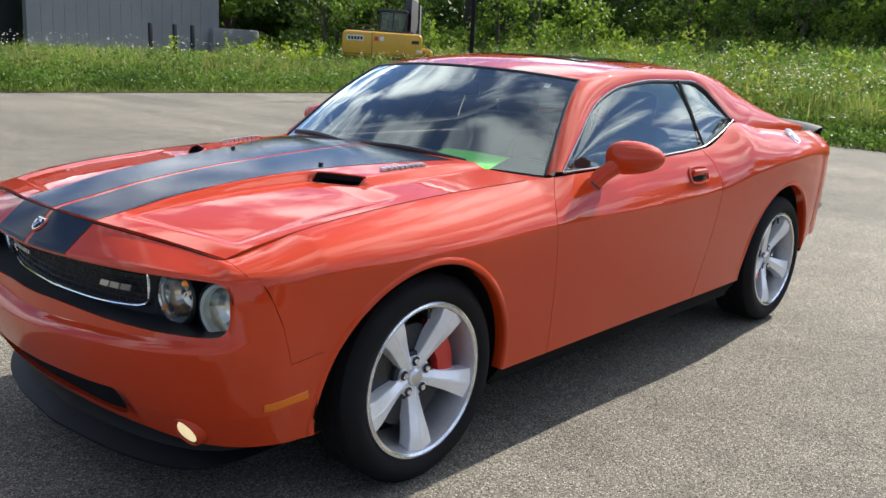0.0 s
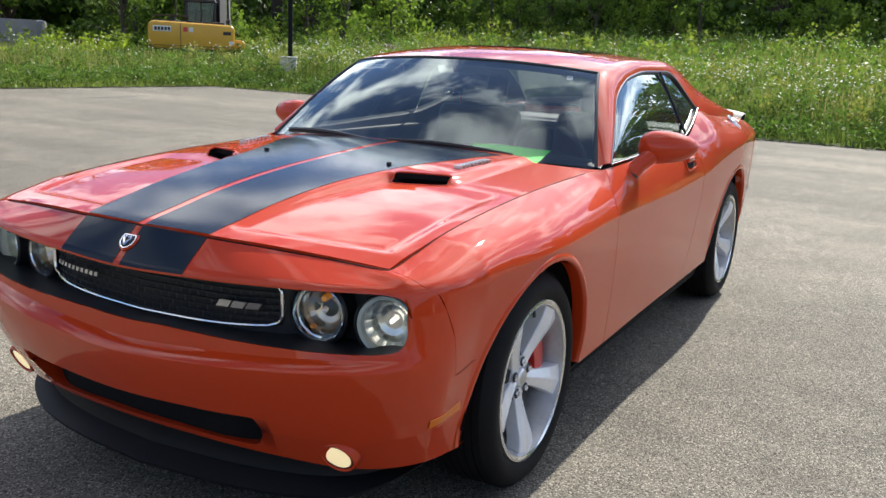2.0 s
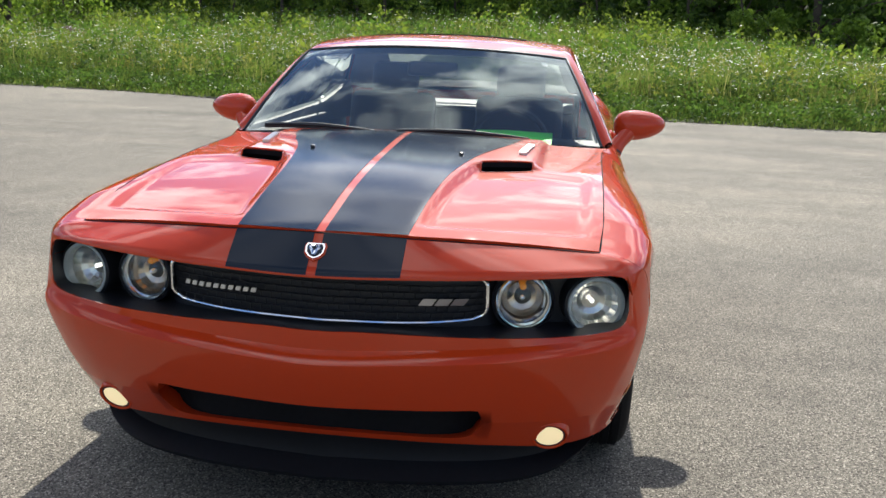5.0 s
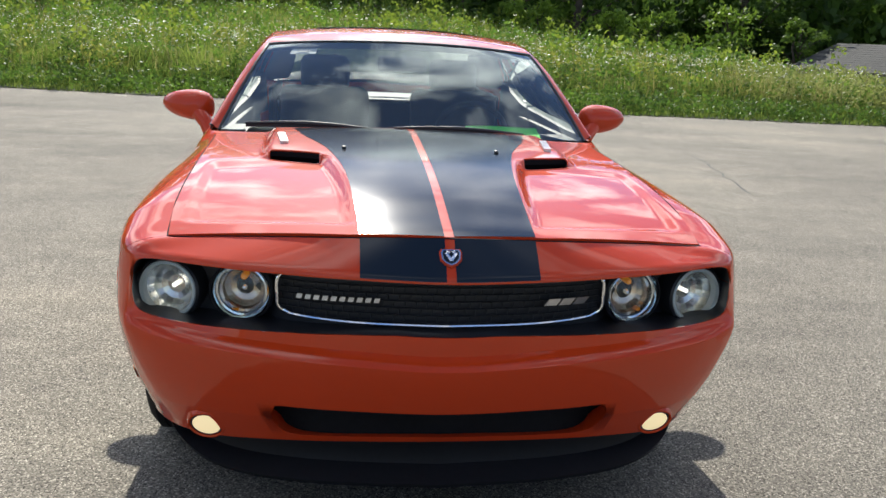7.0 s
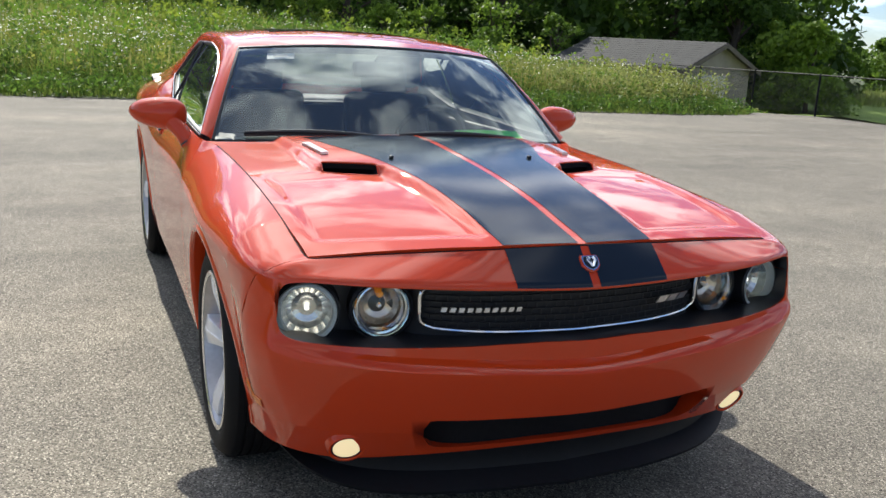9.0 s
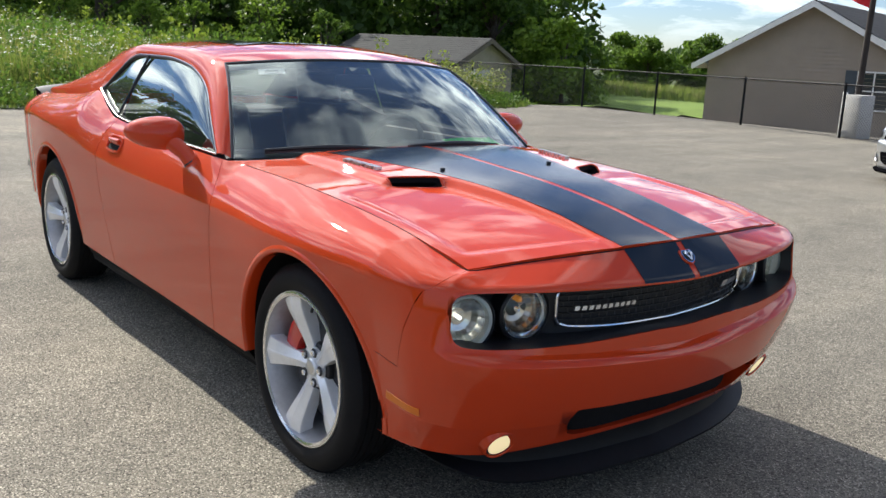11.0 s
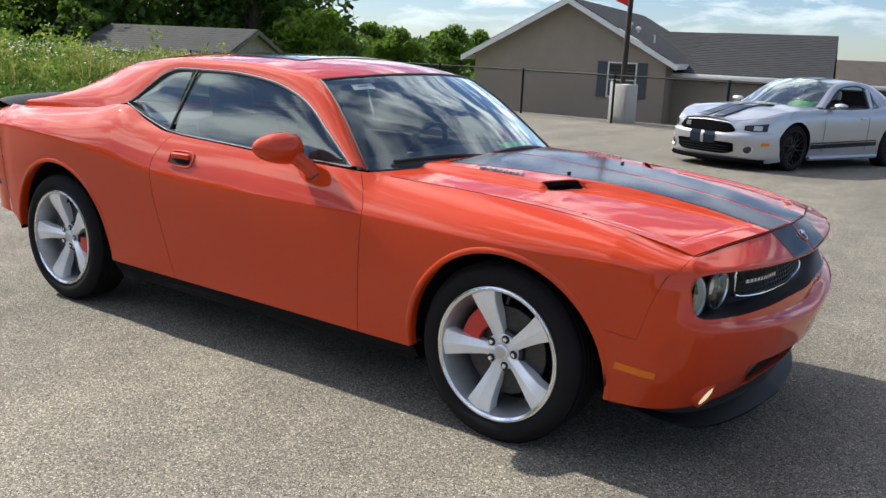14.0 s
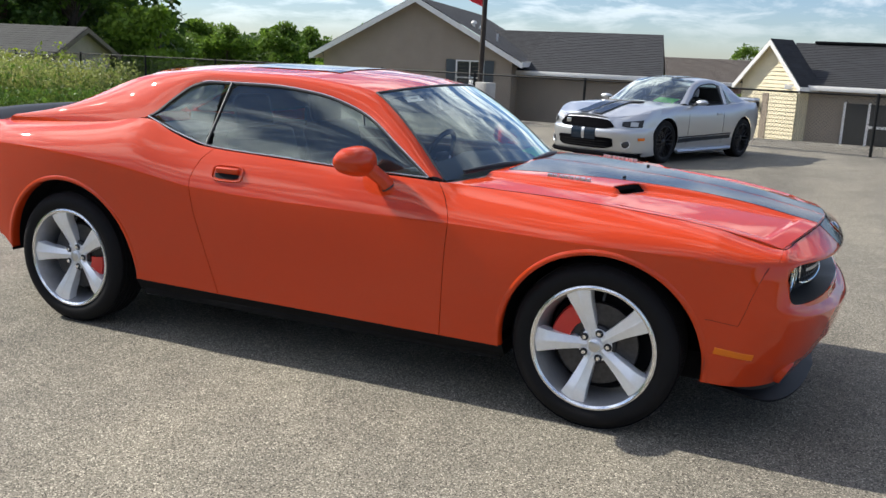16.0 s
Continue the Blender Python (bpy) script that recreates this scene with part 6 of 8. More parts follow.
def tree(x, y, height, spread, leaves, leaf=.16, mat=None, low=.12, label="leafy green broadleaf tree", z=None, seed=0, full=1.0):
    r = random.Random(seed * 77 + int(x * 31 + y * 17))
    z0 = z if z is not None else (field_z(x, y) if x < lot_x(y) else ground_z(y))
    root = thing("tree", label, "tree", "woods round the lot")
    tr, tf = tube([(x, y, z0 - .2), (x + r.uniform(-.1, .1), y, z0 + height * .3), (x + r.uniform(-.3, .3), y + r.uniform(-.3, .3), z0 + height * .62), (x + r.uniform(-.5, .5), y, z0 + height * .9)],
                  [.028 * height, .020 * height, .012 * height, .003 * height], 7)
    clumps = []
    for k in range(r.randint(22, 30)):
        h = r.uniform(low, .98)
        reach = spread * (math.sin(math.pi * min(1, .12 + .88 * h))**.6) * r.uniform(.3, 1.15)
        a = r.uniform(0, 2 * math.pi)
        c = (x + math.cos(a) * reach, y + math.sin(a) * reach, z0 + height * h)
        clumps.append((c, full * spread * r.choice((.15, .2, .26, .34)) * r.uniform(.85, 1.15)))
        if k % 2 == 0:
            s = (x, y, z0 + height * max(.12, h - .22))
            tr, tf = joined((tr, tf), tube([s, ((s[0] + c[0]) / 2, (s[1] + c[1]) / 2, (s[2] + c[2]) / 2 + .1 * spread), c], [.008 * height, .005 * height, .002 * height], 5))
    mesh_object("trunk", tr, tf, M_BARK, root, sharp=60)
    per = max(20, leaves // len(clumps))
    P = []
    for c, rad in clumps:
        q = rng.normal(size=(per, 3))
        q /= np.linalg.norm(q, axis=1)[:, None]
        q *= (rad * rng.uniform(.3, 1.25, per)**.7)[:, None] * np.array([1.15, 1.15, .85])
        P.append(q + np.array(c))
    P = np.concatenate(P)
    v, f = leafy(P[:, 0], P[:, 1], P[:, 2], leaf, 1.0)
    ob = fast_mesh("crown", v, f, mat or M_LEAF, "", "", "", root)
    return root


# woods behind the west field, from south to north
r_t = random.Random(9)
for k in range(26):
    y = -58 + k * 2.85 + r_t.uniform(-.8, .8)
    x = curve((-60, -50), (-30, -50), (0, -53), (8, -50), (16, -43), (24, -40))(y) + r_t.uniform(-2.5, 2.5)
    tree(x, y, r_t.uniform(9, 12.5), r_t.uniform(3.0, 4.2), 2600, .21, r_t.choice((M_LEAF, M_LEAF_DARK, M_LEAF)), low=.05, seed=k)
for k in range(22):
    y = -56 + k * 3.7 + r_t.uniform(-1, 1)
    x = curve((-60, -59), (0, -61), (12, -54), (26, -48))(y) + r_t.uniform(-2, 2)
    tree(x, y, r_t.uniform(11, 15), r_t.uniform(3.8, 5), 1700, .30, M_LEAF_DARK, low=.05, seed=50 + k)
# shrubs and saplings along the wood's edge
for k in range(30):
    y = -40 + k * 2.1 + r_t.uniform(-.8, .8)
    x = curve((-60, -44), (-20, -43), (0, -45), (8, -41), (16, -36), (24, -33))(y) + r_t.uniform(-2.5, 2)
    tree(x, y, r_t.uniform(1.8, 4.4), r_t.uniform(1.1, 2.0), 950, .13, r_t.choice((M_LEAF_BRIGHT, M_LEAF, M_LEAF_BRIGHT)), low=.04, label="bushy green shrub at the wood's edge", seed=100 + k)
# trees behind the shed and the lawn
for x, y, h, s, m in ((-47, 23.5, 13, 4.2, M_LEAF_DARK), (-39, 30.5, 12, 3.8, M_LEAF), (-35.5, 32, 9.3, 2.7, M_LEAF_DARK), (-37, 33, 9.5, 3.0, M_LEAF), (-30.2, 32.4, 4.9, 1.9, M_LEAF_BRIGHT),
                      (-40.5, 37.5, 8.0, 2.7, M_LEAF), (-33.0, 32.8, 4.4, 1.8, M_LEAF_BRIGHT), (-46, 43, 8.0, 3, M_LEAF_DARK), (-41.5, 45, 4.6, 2.0, M_LEAF), (-44, 56, 3.7, 2.2, M_LEAF), (-48, 57, 4.2, 2.2, M_LEAF),
                      (-40.2, 58, 4.4, 1.7, M_LEAF), (-42, 66, 4.0, 2.0, M_LEAF), (-38, 68, 4.2, 2.2, M_LEAF), (-34, 70, 4.4, 2.4, M_LEAF_DARK)):
    tree(x, y, h, s, 8000, .17, m, low=.06, seed=int(h * 10), full=1.2)
for k in range(12):
    tree(-48 + k * 1.7, 72 + r_t.uniform(-3, 12), r_t.uniform(2.6, 3.6), 2.0, 900, .24, M_LEAF, low=.08, seed=300 + k)
for k in range(14):
    tree(-30 + k * 1.6, 46 + r_t.uniform(-2, 6), r_t.uniform(1.0, 1.8), 1.5, 500, .14, M_LEAF_BRIGHT, low=.05, label="low bright bushes behind the lawn", seed=330 + k)
tree(-4.6, 64, 3.9, 1.5, 2500, .12, M_LEAF, seed=400)
# trees behind the hall and the excavator
for x, y, h, s in ((-27, -32, 6, 2.6), (-30, -36, 8, 3.2), (-34, -33, 9, 3.4), (-37, -29, 9.5, 3.4), (-33, -41, 10, 3.6), (-40, -35, 10, 3.8), (-42, -27, 10, 3.6), (-38, -44, 11, 4), (-26, -40, 8, 3.0)):
    tree(x, y, h, s, 2800, .19, M_LEAF_DARK if s > 3.3 else M_LEAF, low=.05, seed=int(x * 3))
for x, y in ((-24.5, -30), (-26, -28.5), (-29, -29), (-27, -26), (-31, -25), (-33, -21.5), (-30.5, -22.5)):
    tree(x, y, 3.0 + (x * 7 % 3) * .5, 1.7, 1100, .12, M_LEAF_BRIGHT if y > -27 else M_LEAF, low=.04, label="bushy green shrub in the grass", seed=int(y * 5))

# deep woods behind: leaf masses, and flat dark sheets at the far side
def far_woods(x0, x1, y0, y1, z0, top, n, size, label):
    x, y = rng.uniform(x0, x1, n), rng.uniform(y0, y1, n)
    crest = top * (.72 + .28 * np.sin(x * .55 + y * .62) * np.cos(y * .23 + x * .31) + .1 * np.sin(y * 1.9 + x * 1.7))
    z = z0 + crest * rng.uniform(0, 1, n)**.75
    v, f = leafy(x, y, z, size)
    fast_mesh("far_woods", v, f, M_LEAF_DARK, label, "woods")


far_woods(-66, -58, -75, 30, .5, 12, 42000, .42, "dense dark woods behind the field")
far_woods(-58, -46, -70, 24, 1.5, 4.5, 26000, .30, "dark undergrowth beneath the trees")
far_woods(-62, -38, 24, 44, -1.0, 9.5, 26000, .36, "dense woods behind the shed")
far_woods(-80, -20, 88, 100, -1.2, 4.0, 16000, .42, "far line of trees beyond the lawn")
far_woods(-52, -24, -60, -42, 0, 11, 22000, .36, "dense woods behind the hall")
# shade between the far trees, put into the sheets' colour
M_DEEP = material("deep_woods_shade", (.012, .024, .008), rough=1.0, vary=.6, scale=.5)
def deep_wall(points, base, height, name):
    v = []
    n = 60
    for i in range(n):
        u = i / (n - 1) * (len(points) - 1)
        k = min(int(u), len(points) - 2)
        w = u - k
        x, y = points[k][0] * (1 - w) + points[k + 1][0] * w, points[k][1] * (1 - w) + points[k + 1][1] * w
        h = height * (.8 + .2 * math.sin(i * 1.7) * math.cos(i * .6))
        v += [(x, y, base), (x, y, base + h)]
    tagged(mesh_object(name, v, grid_faces(n, 2), M_DEEP, smooth=False), "flat dark sheet for the shaded depth of the woods", "woods", kind="structure")
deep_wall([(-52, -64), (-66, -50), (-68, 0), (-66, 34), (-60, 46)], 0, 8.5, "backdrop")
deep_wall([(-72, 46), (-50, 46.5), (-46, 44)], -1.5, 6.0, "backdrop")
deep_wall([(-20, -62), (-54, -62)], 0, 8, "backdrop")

# ---- buildings, fence, poles ----
def siding_material(name, color):
    return material(name, color, rough=.6, vary=.08, scale=1.5, bump=.05, bump_scale=40)


M_TAN = siding_material("tan_vinyl_siding", (.295, .242, .185))
M_CREAM = siding_material("cream_vinyl_siding", (.72, .64, .44))
M_FASCIA = material("white_fascia", (.74, .73, .70), rough=.5, vary=.06)
M_SHINGLE = material("dark_grey_shingle", (.019, .020, .0225), rough=.9, vary=.35, scale=3, bump=.5, bump_scale=60)
M_SHINGLE_OLD = material("weathered_shingle", (.028, .030, .028), rough=.9, vary=.3, scale=2.5, bump=.5, bump_scale=50)
M_BROWN_ROOF = material("brown_roof", (.075, .060, .048), rough=.85, vary=.2, scale=2)
M_CONCRETE = material("grey_hall_cladding", (.27, .268, .275), rough=.7, vary=.10, scale=.6, bump=.1, bump_scale=12)
M_GATE_SHADE = material("gateway_shade", (.012, .013, .014), rough=.9)
M_SHUTTER = material("dark_blue_shutter", (.05, .065, .075), rough=.6)
M_PANE = material("dark_window_pane", (.03, .035, .04), rough=.08, coat=.6)
M_WOOD_POLE = material("dark_wooden_pole", (.032, .025, .021), rough=.9, vary=.3, scale=4, bump=.5, bump_scale=30)
M_FENCE = material("black_coated_steel", (.008, .009, .010), rough=.6, spec=.15)
M_UTILITY = material("pale_utility_box", (.50, .49, .46), rough=.5, vary=.06, scale=3)
M_RED_CLOTH = material("red_flag_cloth", (.62, .02, .03), rough=.8, vary=.1)


def gable_house(name, label, m, width, depth, wall_h, rise, over, mat_wall, mat_roof, sink=.8, lap=.13, soffit=None, fascia=None):
    """A gabled block: local x across the gable front (at y 0), y away from the viewer, z up from the ground."""
    root = thing(name, label, "house", at=m)
    hw = width / 2
    fascia = fascia or M_FASCIA
    # walls of lapped boards: every course leans out over the one below
    n = max(2, int(round((wall_h + sink) / lap)))
    def boards(x0, y0, x1, y1, z0, z1, count, top=None):
        v, f = [], []
        dx, dy = x1 - x0, y1 - y0
        ln = math.hypot(dx, dy)
        nx, ny = dy / ln, -dx / ln
        rows = []
        for k in range(count):
            a, b = z0 + (z1 - z0) * k / count, z0 + (z1 - z0) * (k + 1) / count
            rows += [(a, .026), (b, .002)]
        for z, o in rows:
            sh = top(z) if top else 0
            v.append((x0 + dx * sh / 2 + nx * o, y0 + dy * sh / 2 + ny * o, z))
            v.append((x1 - dx * sh / 2 + nx * o, y1 - dy * sh / 2 + ny * o, z))
        f += [(2 * k, 2 * k + 1, 2 * k + 3, 2 * k + 2) for k in range(len(rows) - 1)]
        return v, f
    gable = lambda z: 0 if z <= wall_h else min(1, (z - wall_h) / rise)
    v, f = boards(-hw, 0, hw, 0, -sink, wall_h, n)
    v, f = joined((v, f), boards(-hw, 0, hw, 0, wall_h, wall_h + rise * .995, max(2, int(rise / lap)), gable))
    front = mesh_object("front_wall", v, f, mat_wall, root, smooth=False)
    mesh_object("side_wall", *boards(hw, 0, hw, depth, -sink, wall_h, n), mat_wall, root, smooth=False)
    mesh_object("side_wall", *boards(-hw, depth, -hw, 0, -sink, wall_h, n), mat_wall, root, smooth=False)
    mesh_object("back_wall", *boards(hw, depth, -hw, depth, -sink, wall_h, n), mat_wall, root, smooth=False)
    # roof slabs in shingle courses
    slope = math.hypot(hw, rise)
    for s in (1, -1):
        k_n = max(4, int(slope / .20))
        v, f = [], []
        ext = over / hw
        rows = []
        for k in range(k_n):
            a, b = 1 + ext - (1 + ext) * k / k_n, 1 + ext - (1 + ext) * (k + 1) / k_n
            rows += [(a, .061), (b, .055)]
        for u, lift in rows:
            for y in (-over, depth + over):
                v.append((s * hw * u, y, wall_h + rise * (1 - u) + lift + .02))
        f = [(2 * k, 2 * k + 1, 2 * k + 3, 2 * k + 2) if s > 0 else (2 * k, 2 * k + 2, 2 * k + 3, 2 * k + 1) for k in range(len(rows) - 1)]
        mesh_object("roof_slope", v, f, mat_roof, root, smooth=False)
        # rake board, soffit and eave board
        def slab(x0, z0, x1, z1, y0, y1, t):
            q = [(x0, y0, z0), (x1, y0, z1), (x1, y1, z1), (x0, y1, z0)]
            vv = q + [(p[0], p[1], p[2] - t) for p in q]
            return vv, [(0, 1, 2, 3), (7, 6, 5, 4), (0, 4, 5, 1), (1, 5, 6, 2), (2, 6, 7, 3), (3, 7, 4, 0)]
        ze = wall_h - rise * ext + .05
        mesh_object("rake_board", *slab(s * (hw + over), ze, 0, wall_h + rise + .05, -over - .03, -over + .0, .20), fascia, root, smooth=False)
        mesh_object("soffit", *slab(s * (hw + over - .02), ze - .03, 0, wall_h + rise + .015, -over, -.003, .03), soffit or fascia, root, smooth=False)
        mesh_object("eave_board", *slab(s * (hw + over), ze + .03, s * (hw + over + .03), ze + .03, -over, depth + over, .19), fascia, root, smooth=False)
    return root


def window_unit(root, x, z, w, h, y=-.02, shutters=True, mat_frame=None):
    win = new("window")
    win.parent = root
    win.matrix_basis = Matrix.Translation((x, y, z))
    mf = mat_frame or M_FASCIA
    for a, b, c, d in ((-w / 2 - .05, -w / 2, 0, h), (w / 2, w / 2 + .05, 0, h), (-w / 2 - .05, w / 2 + .05, -.05, 0), (-w / 2 - .05, w / 2 + .05, h, h + .05), (-.02, .02, 0, h), (-w / 2, w / 2, h / 2 - .02, h / 2 + .02)):
        part("frame_bar", box(a, b, -.04, .02, c, d), mf, win, smooth=False)
    part("pane", box(-w / 2, w / 2, -.005, .01, 0, h), M_PANE, win, "dark window glass", smooth=False)
    if shutters:
        for s in (1, -1):
            sh = new("shutter"); sh.parent = win
            x0 = s * (w / 2 + .07) if s > 0 else s * (w / 2 + .07) - .34
            part("shutter_board", box(x0, x0 + .34, -.05, .0, -.05, h + .05), M_SHUTTER, sh, "dark blue shutter", smooth=False)
    return win


# tan house: gable towards the lot
h1_l, h1_r = Vector((-15.9, 25.2)), Vector((-8.9, 26.7))
h1_dir = h1_r - h1_l
h1_m = Matrix.Translation((*((h1_l + h1_r) / 2), -.95)) @ Matrix.Rotation(math.atan2(h1_dir.y, h1_dir.x), 4, "Z")
house = gable_house("house", "tan vinyl-sided house with dark shingle gable roof", h1_m, h1_dir.length, 13, 2.42, 1.95, .42, M_TAN, M_SHINGLE, sink=.5)
window_unit(house, 2.05, 1.05, .95, 1.15)
for k, (x, y) in enumerate(((1.70, 2.3), (2.02, 2.3))):
    zz = 2.42 + 1.95 * (1 - x / (h1_dir.length / 2))
    v, f = lathe([(0, .22), (.07, .205), (.11, .15), (.115, .10), (.05, .08), (.05, -.1)], 20)
    mesh_object("roof_vent", [(p[0] + x, p[2] + y, p[1] + zz + .08) for p in v], f, M_FASCIA, house, "pale round roof vent")
part("vent_pipe", box(2.62, 2.68, 2.3, 2.36, 2.9, 3.28), M_FASCIA, house, "white vent pipe", smooth=False)
# long wing with a roof that slopes towards the lot
def wing(name, label, x0, x1, y, eave, ridge_z, run, mat_roof, wall=True, base=-1.2, mat_wall=None, x0_top=None, x1_top=None):
    root = thing(name, label, "house")
    k_n = 26
    v, f = [], []
    rows = []
    for k in range(k_n):
        rows += [(k / k_n, .012), ((k + 1) / k_n, 0)]
    for u, lift in rows:
        for x in (x0 + ((x0_top or x0) - x0) * u, x1 + ((x1_top or x1) - x1) * u):
            v.append((x, y - .4 + (run + .4) * u, eave + (ridge_z - eave) * u + lift))
    f = [(2 * k, 2 * k + 1, 2 * k + 3, 2 * k + 2) for k in range(len(rows) - 1)]
    mesh_object("roof_slope", v, f, mat_roof, root, smooth=False)
    mesh_object("roof_back", [(x0, y + run, ridge_z - .01), (x1_top or x1, y + run, ridge_z - .01), (2 * (x1_top or x1) - x1, y + 2 * run, eave), (x0, y + 2 * run, eave)], [(0, 1, 2, 3)], mat_roof, root, smooth=False)
    part("gutter", box(x0, x1, y - .46, y - .38, eave - .14, eave + .02, .01), M_FASCIA, root, "white gutter")
    n = int((eave - base) / .13)
    vv, ff = [], []
    for k in range(n):
        a, b = base + (eave - base) * k / n, base + (eave - base) * (k + 1) / n
        vv += [(x0, y - .014, a), (x1, y - .014, a), (x0, y, b), (x1, y, b)]
    ff = [(2 * k, 2 * k + 1, 2 * k + 3, 2 * k + 2) for k in range(2 * n - 1)]
    mesh_object("front_wall", vv, ff, mat_wall or M_TAN, root, smooth=False)
    for x, xt in ((x0, x0), (x1, x1_top or x1)):
        mesh_object("end_wall", [(x, y, base), (2 * xt - x, y + 2 * run, base), (2 * xt - x, y + 2 * run, eave), (xt, y + run, ridge_z - .05), (x, y, eave)], [(0, 1, 2, 3, 4)], mat_wall or M_TAN, root, smooth=False)
    return root


wing("house", "long tan house wing under a dark shingle roof", -9.3, -3.65, 28.3, .98, 2.60, 4.6, M_SHINGLE, x1_top=-4.72)
wing("house", "lower stretch of dark shingle roof beside the gable", -12.5, -8.6, 31.0, 1.2, 2.62, 3.0, M_SHINGLE)
wing("house", "far tan house with a brown roof", -7.5, -2.35, 40.0, .70, 1.80, 5.0, M_BROWN_ROOF, mat_wall=material("brown_brick", (.20, .12, .09), rough=.85, vary=.2))
# cream house: gable end and a long roof to its right
h3_m = Matrix.Translation((-.15, 28.6, -1.2)) @ Matrix.Rotation(radians(-30), 4, "Z")
cream = gable_house("house", "cream vinyl-sided house with a shingle roof", h3_m, 2.2, .8, 2.32, 1.28, .24, M_CREAM, M_SHINGLE, sink=.3, soffit=M_CREAM)
part("wall_lamp", box(-.42, -.32, -.12, -.01, 1.28, 1.56, .02), M_FENCE, cream, "small black wall lamp")
part("house_door", box(-.22, .02, -.03, .0, -.2, 1.85), M_TAN, cream, "narrow tan door", smooth=False)
cream_wing = wing("house", "cream house wing under a dark shingle roof with dark windows", .35, 14, 28.6, .96, 2.45, 3.6, M_SHINGLE, mat_wall=M_TAN)
part("ridge_cap", box(1.0, 14, 32.0, 32.3, 2.44, 2.53, .02), M_FENCE, cream_wing, "dark ridge vent")
win_bank = new("window"); win_bank.parent = cream_wing
part("pane", box(2.3, 6.0, 28.52, 28.56, -.9, .45), M_PANE, win_bank, "dark window glass", smooth=False)
for x in (2.3, 3.05, 4.4, 6.0):
    part("frame_bar", box(x - .04, x + .04, 28.46, 28.54, -1.0, .5), M_FASCIA, win_bank, smooth=False)
part("frame_bar", box(3.05, 6.0, 28.46, 28.54, -.33, -.25), M_FASCIA, win_bank, smooth=False)

# low shed on the north-west, door end to the right
shed_m = Matrix.Translation((-27.2, 24.3, -1.30)) @ Matrix.Rotation(radians(107.3), 4, "Z")
shed = gable_house("shed", "low tan shed with a weathered grey shingle roof", shed_m, 4.9, 7.0, 2.16, 1.0, .36, material("tan_shed_boards", (.30, .265, .225), rough=.8, vary=.15, scale=1.5), M_SHINGLE_OLD, sink=.4, lap=.2, fascia=material("brown_shed_trim", (.12, .10, .085), rough=.8, vary=.2))
door_s = part("shed_door", box(-1.50, .66, -.05, .0, -.2, 1.85, .01), material("pale_roll_door", (.55, .53, .50), rough=.6, vary=.08), shed, "pale shed door")
for k in range(5):
    part("door_rib", box(-1.50, .66, -.065, -.05, -.1 + k * .38, -.07 + k * .38), M_UTILITY, door_s, smooth=False)

# grey hall on the south side with a dark gate
hall = thing("hall", "large plain grey industrial hall with a dark open gate", "building")
hy, hx0, hx1, hh = -35.0, -22.0, -12.9, 6.5
n_p = 18
for k in range(n_p):
    x0, x1 = hx0 + (hx1 - hx0) * k / n_p, hx0 + (hx1 - hx0) * (k + 1) / n_p
    part("wall_panel", box(x0 + .004, x1 - .004, hy - .15, hy + .006, -.2, hh, .004), M_CONCRETE, hall, smooth=False)
part("side_wall", box(hx0, hx0 + .15, hy - 18, hy, -.2, hh), M_CONCRETE, hall, smooth=False)
# dark panel behind the gate: the shade inside put into its colour
part("gate_opening", box(hx1, hx1 + 5.0, hy - 1.2, hy - 1.0, -.2, hh - 1.5), M_GATE_SHADE, hall, "flat dark panel for the gateway's shaded inside", smooth=False)
part("gate_post", box(hx1 - .15, hx1 + .1, hy - .3, hy + .06, -.2, hh), M_CONCRETE, hall, smooth=False)
part("front_wall", box(hx1 + 5.0, hx1 + 14, hy - .2, hy, -.2, hh), M_CONCRETE, hall, smooth=False)
part("lintel", box(hx1, hx1 + 5.0, hy - .2, hy, hh - 1.5, hh), M_CONCRETE, hall, smooth=False)
part("hall_roof", box(hx0 - .2, hx1 + 14.2, hy - 18, hy + .2, hh, hh + .25), M_SHINGLE, hall, smooth=False)
low_wall = thing("concrete_wall", "low grey concrete wall beside the hall", "wall")
part("wall_slab", box(-23.5, -21.4, hy + .2, hy + .45, -.2, 1.85, .02), M_CONCRETE, low_wall)
part("wall_end", box(-24.1, -23.5, hy - .4, hy + .45, -.2, 1.85, .15, 3), M_CONCRETE, low_wall)
for x in (-18.7, -17.5, -19.6):
    post = thing("bollard", "dark steel bollard beside the hall", "bollard", "bollards")
    part("bollard_post", box(x - .08, x + .08, hy + 1.4, hy + 1.56, 0, 1.9, .03), M_DARK_STEEL, post)

# chain-link fence on the north side
fence = thing("chain_link_fence", "black coated chain-link fence along the lot", "fence")
xs_p = [-25.9 + 3.2 * k for k in range(13)]
FENCE_H = 1.22
for x in xs_p:
    y = fence_y(x)
    mesh_object("post", *tube([(x, y, ground_z(y) - .1), (x, y, ground_z(y) + FENCE_H + .05)], .032, 8), M_FENCE, fence)
top = [(x, fence_y(x), ground_z(fence_y(x)) + FENCE_H) for x in [xs_p[0] + (xs_p[-1] - xs_p[0]) * k / 60 for k in range(61)]]
mesh_object("top_rail", *tube(top, .021, 6), M_FENCE, fence)
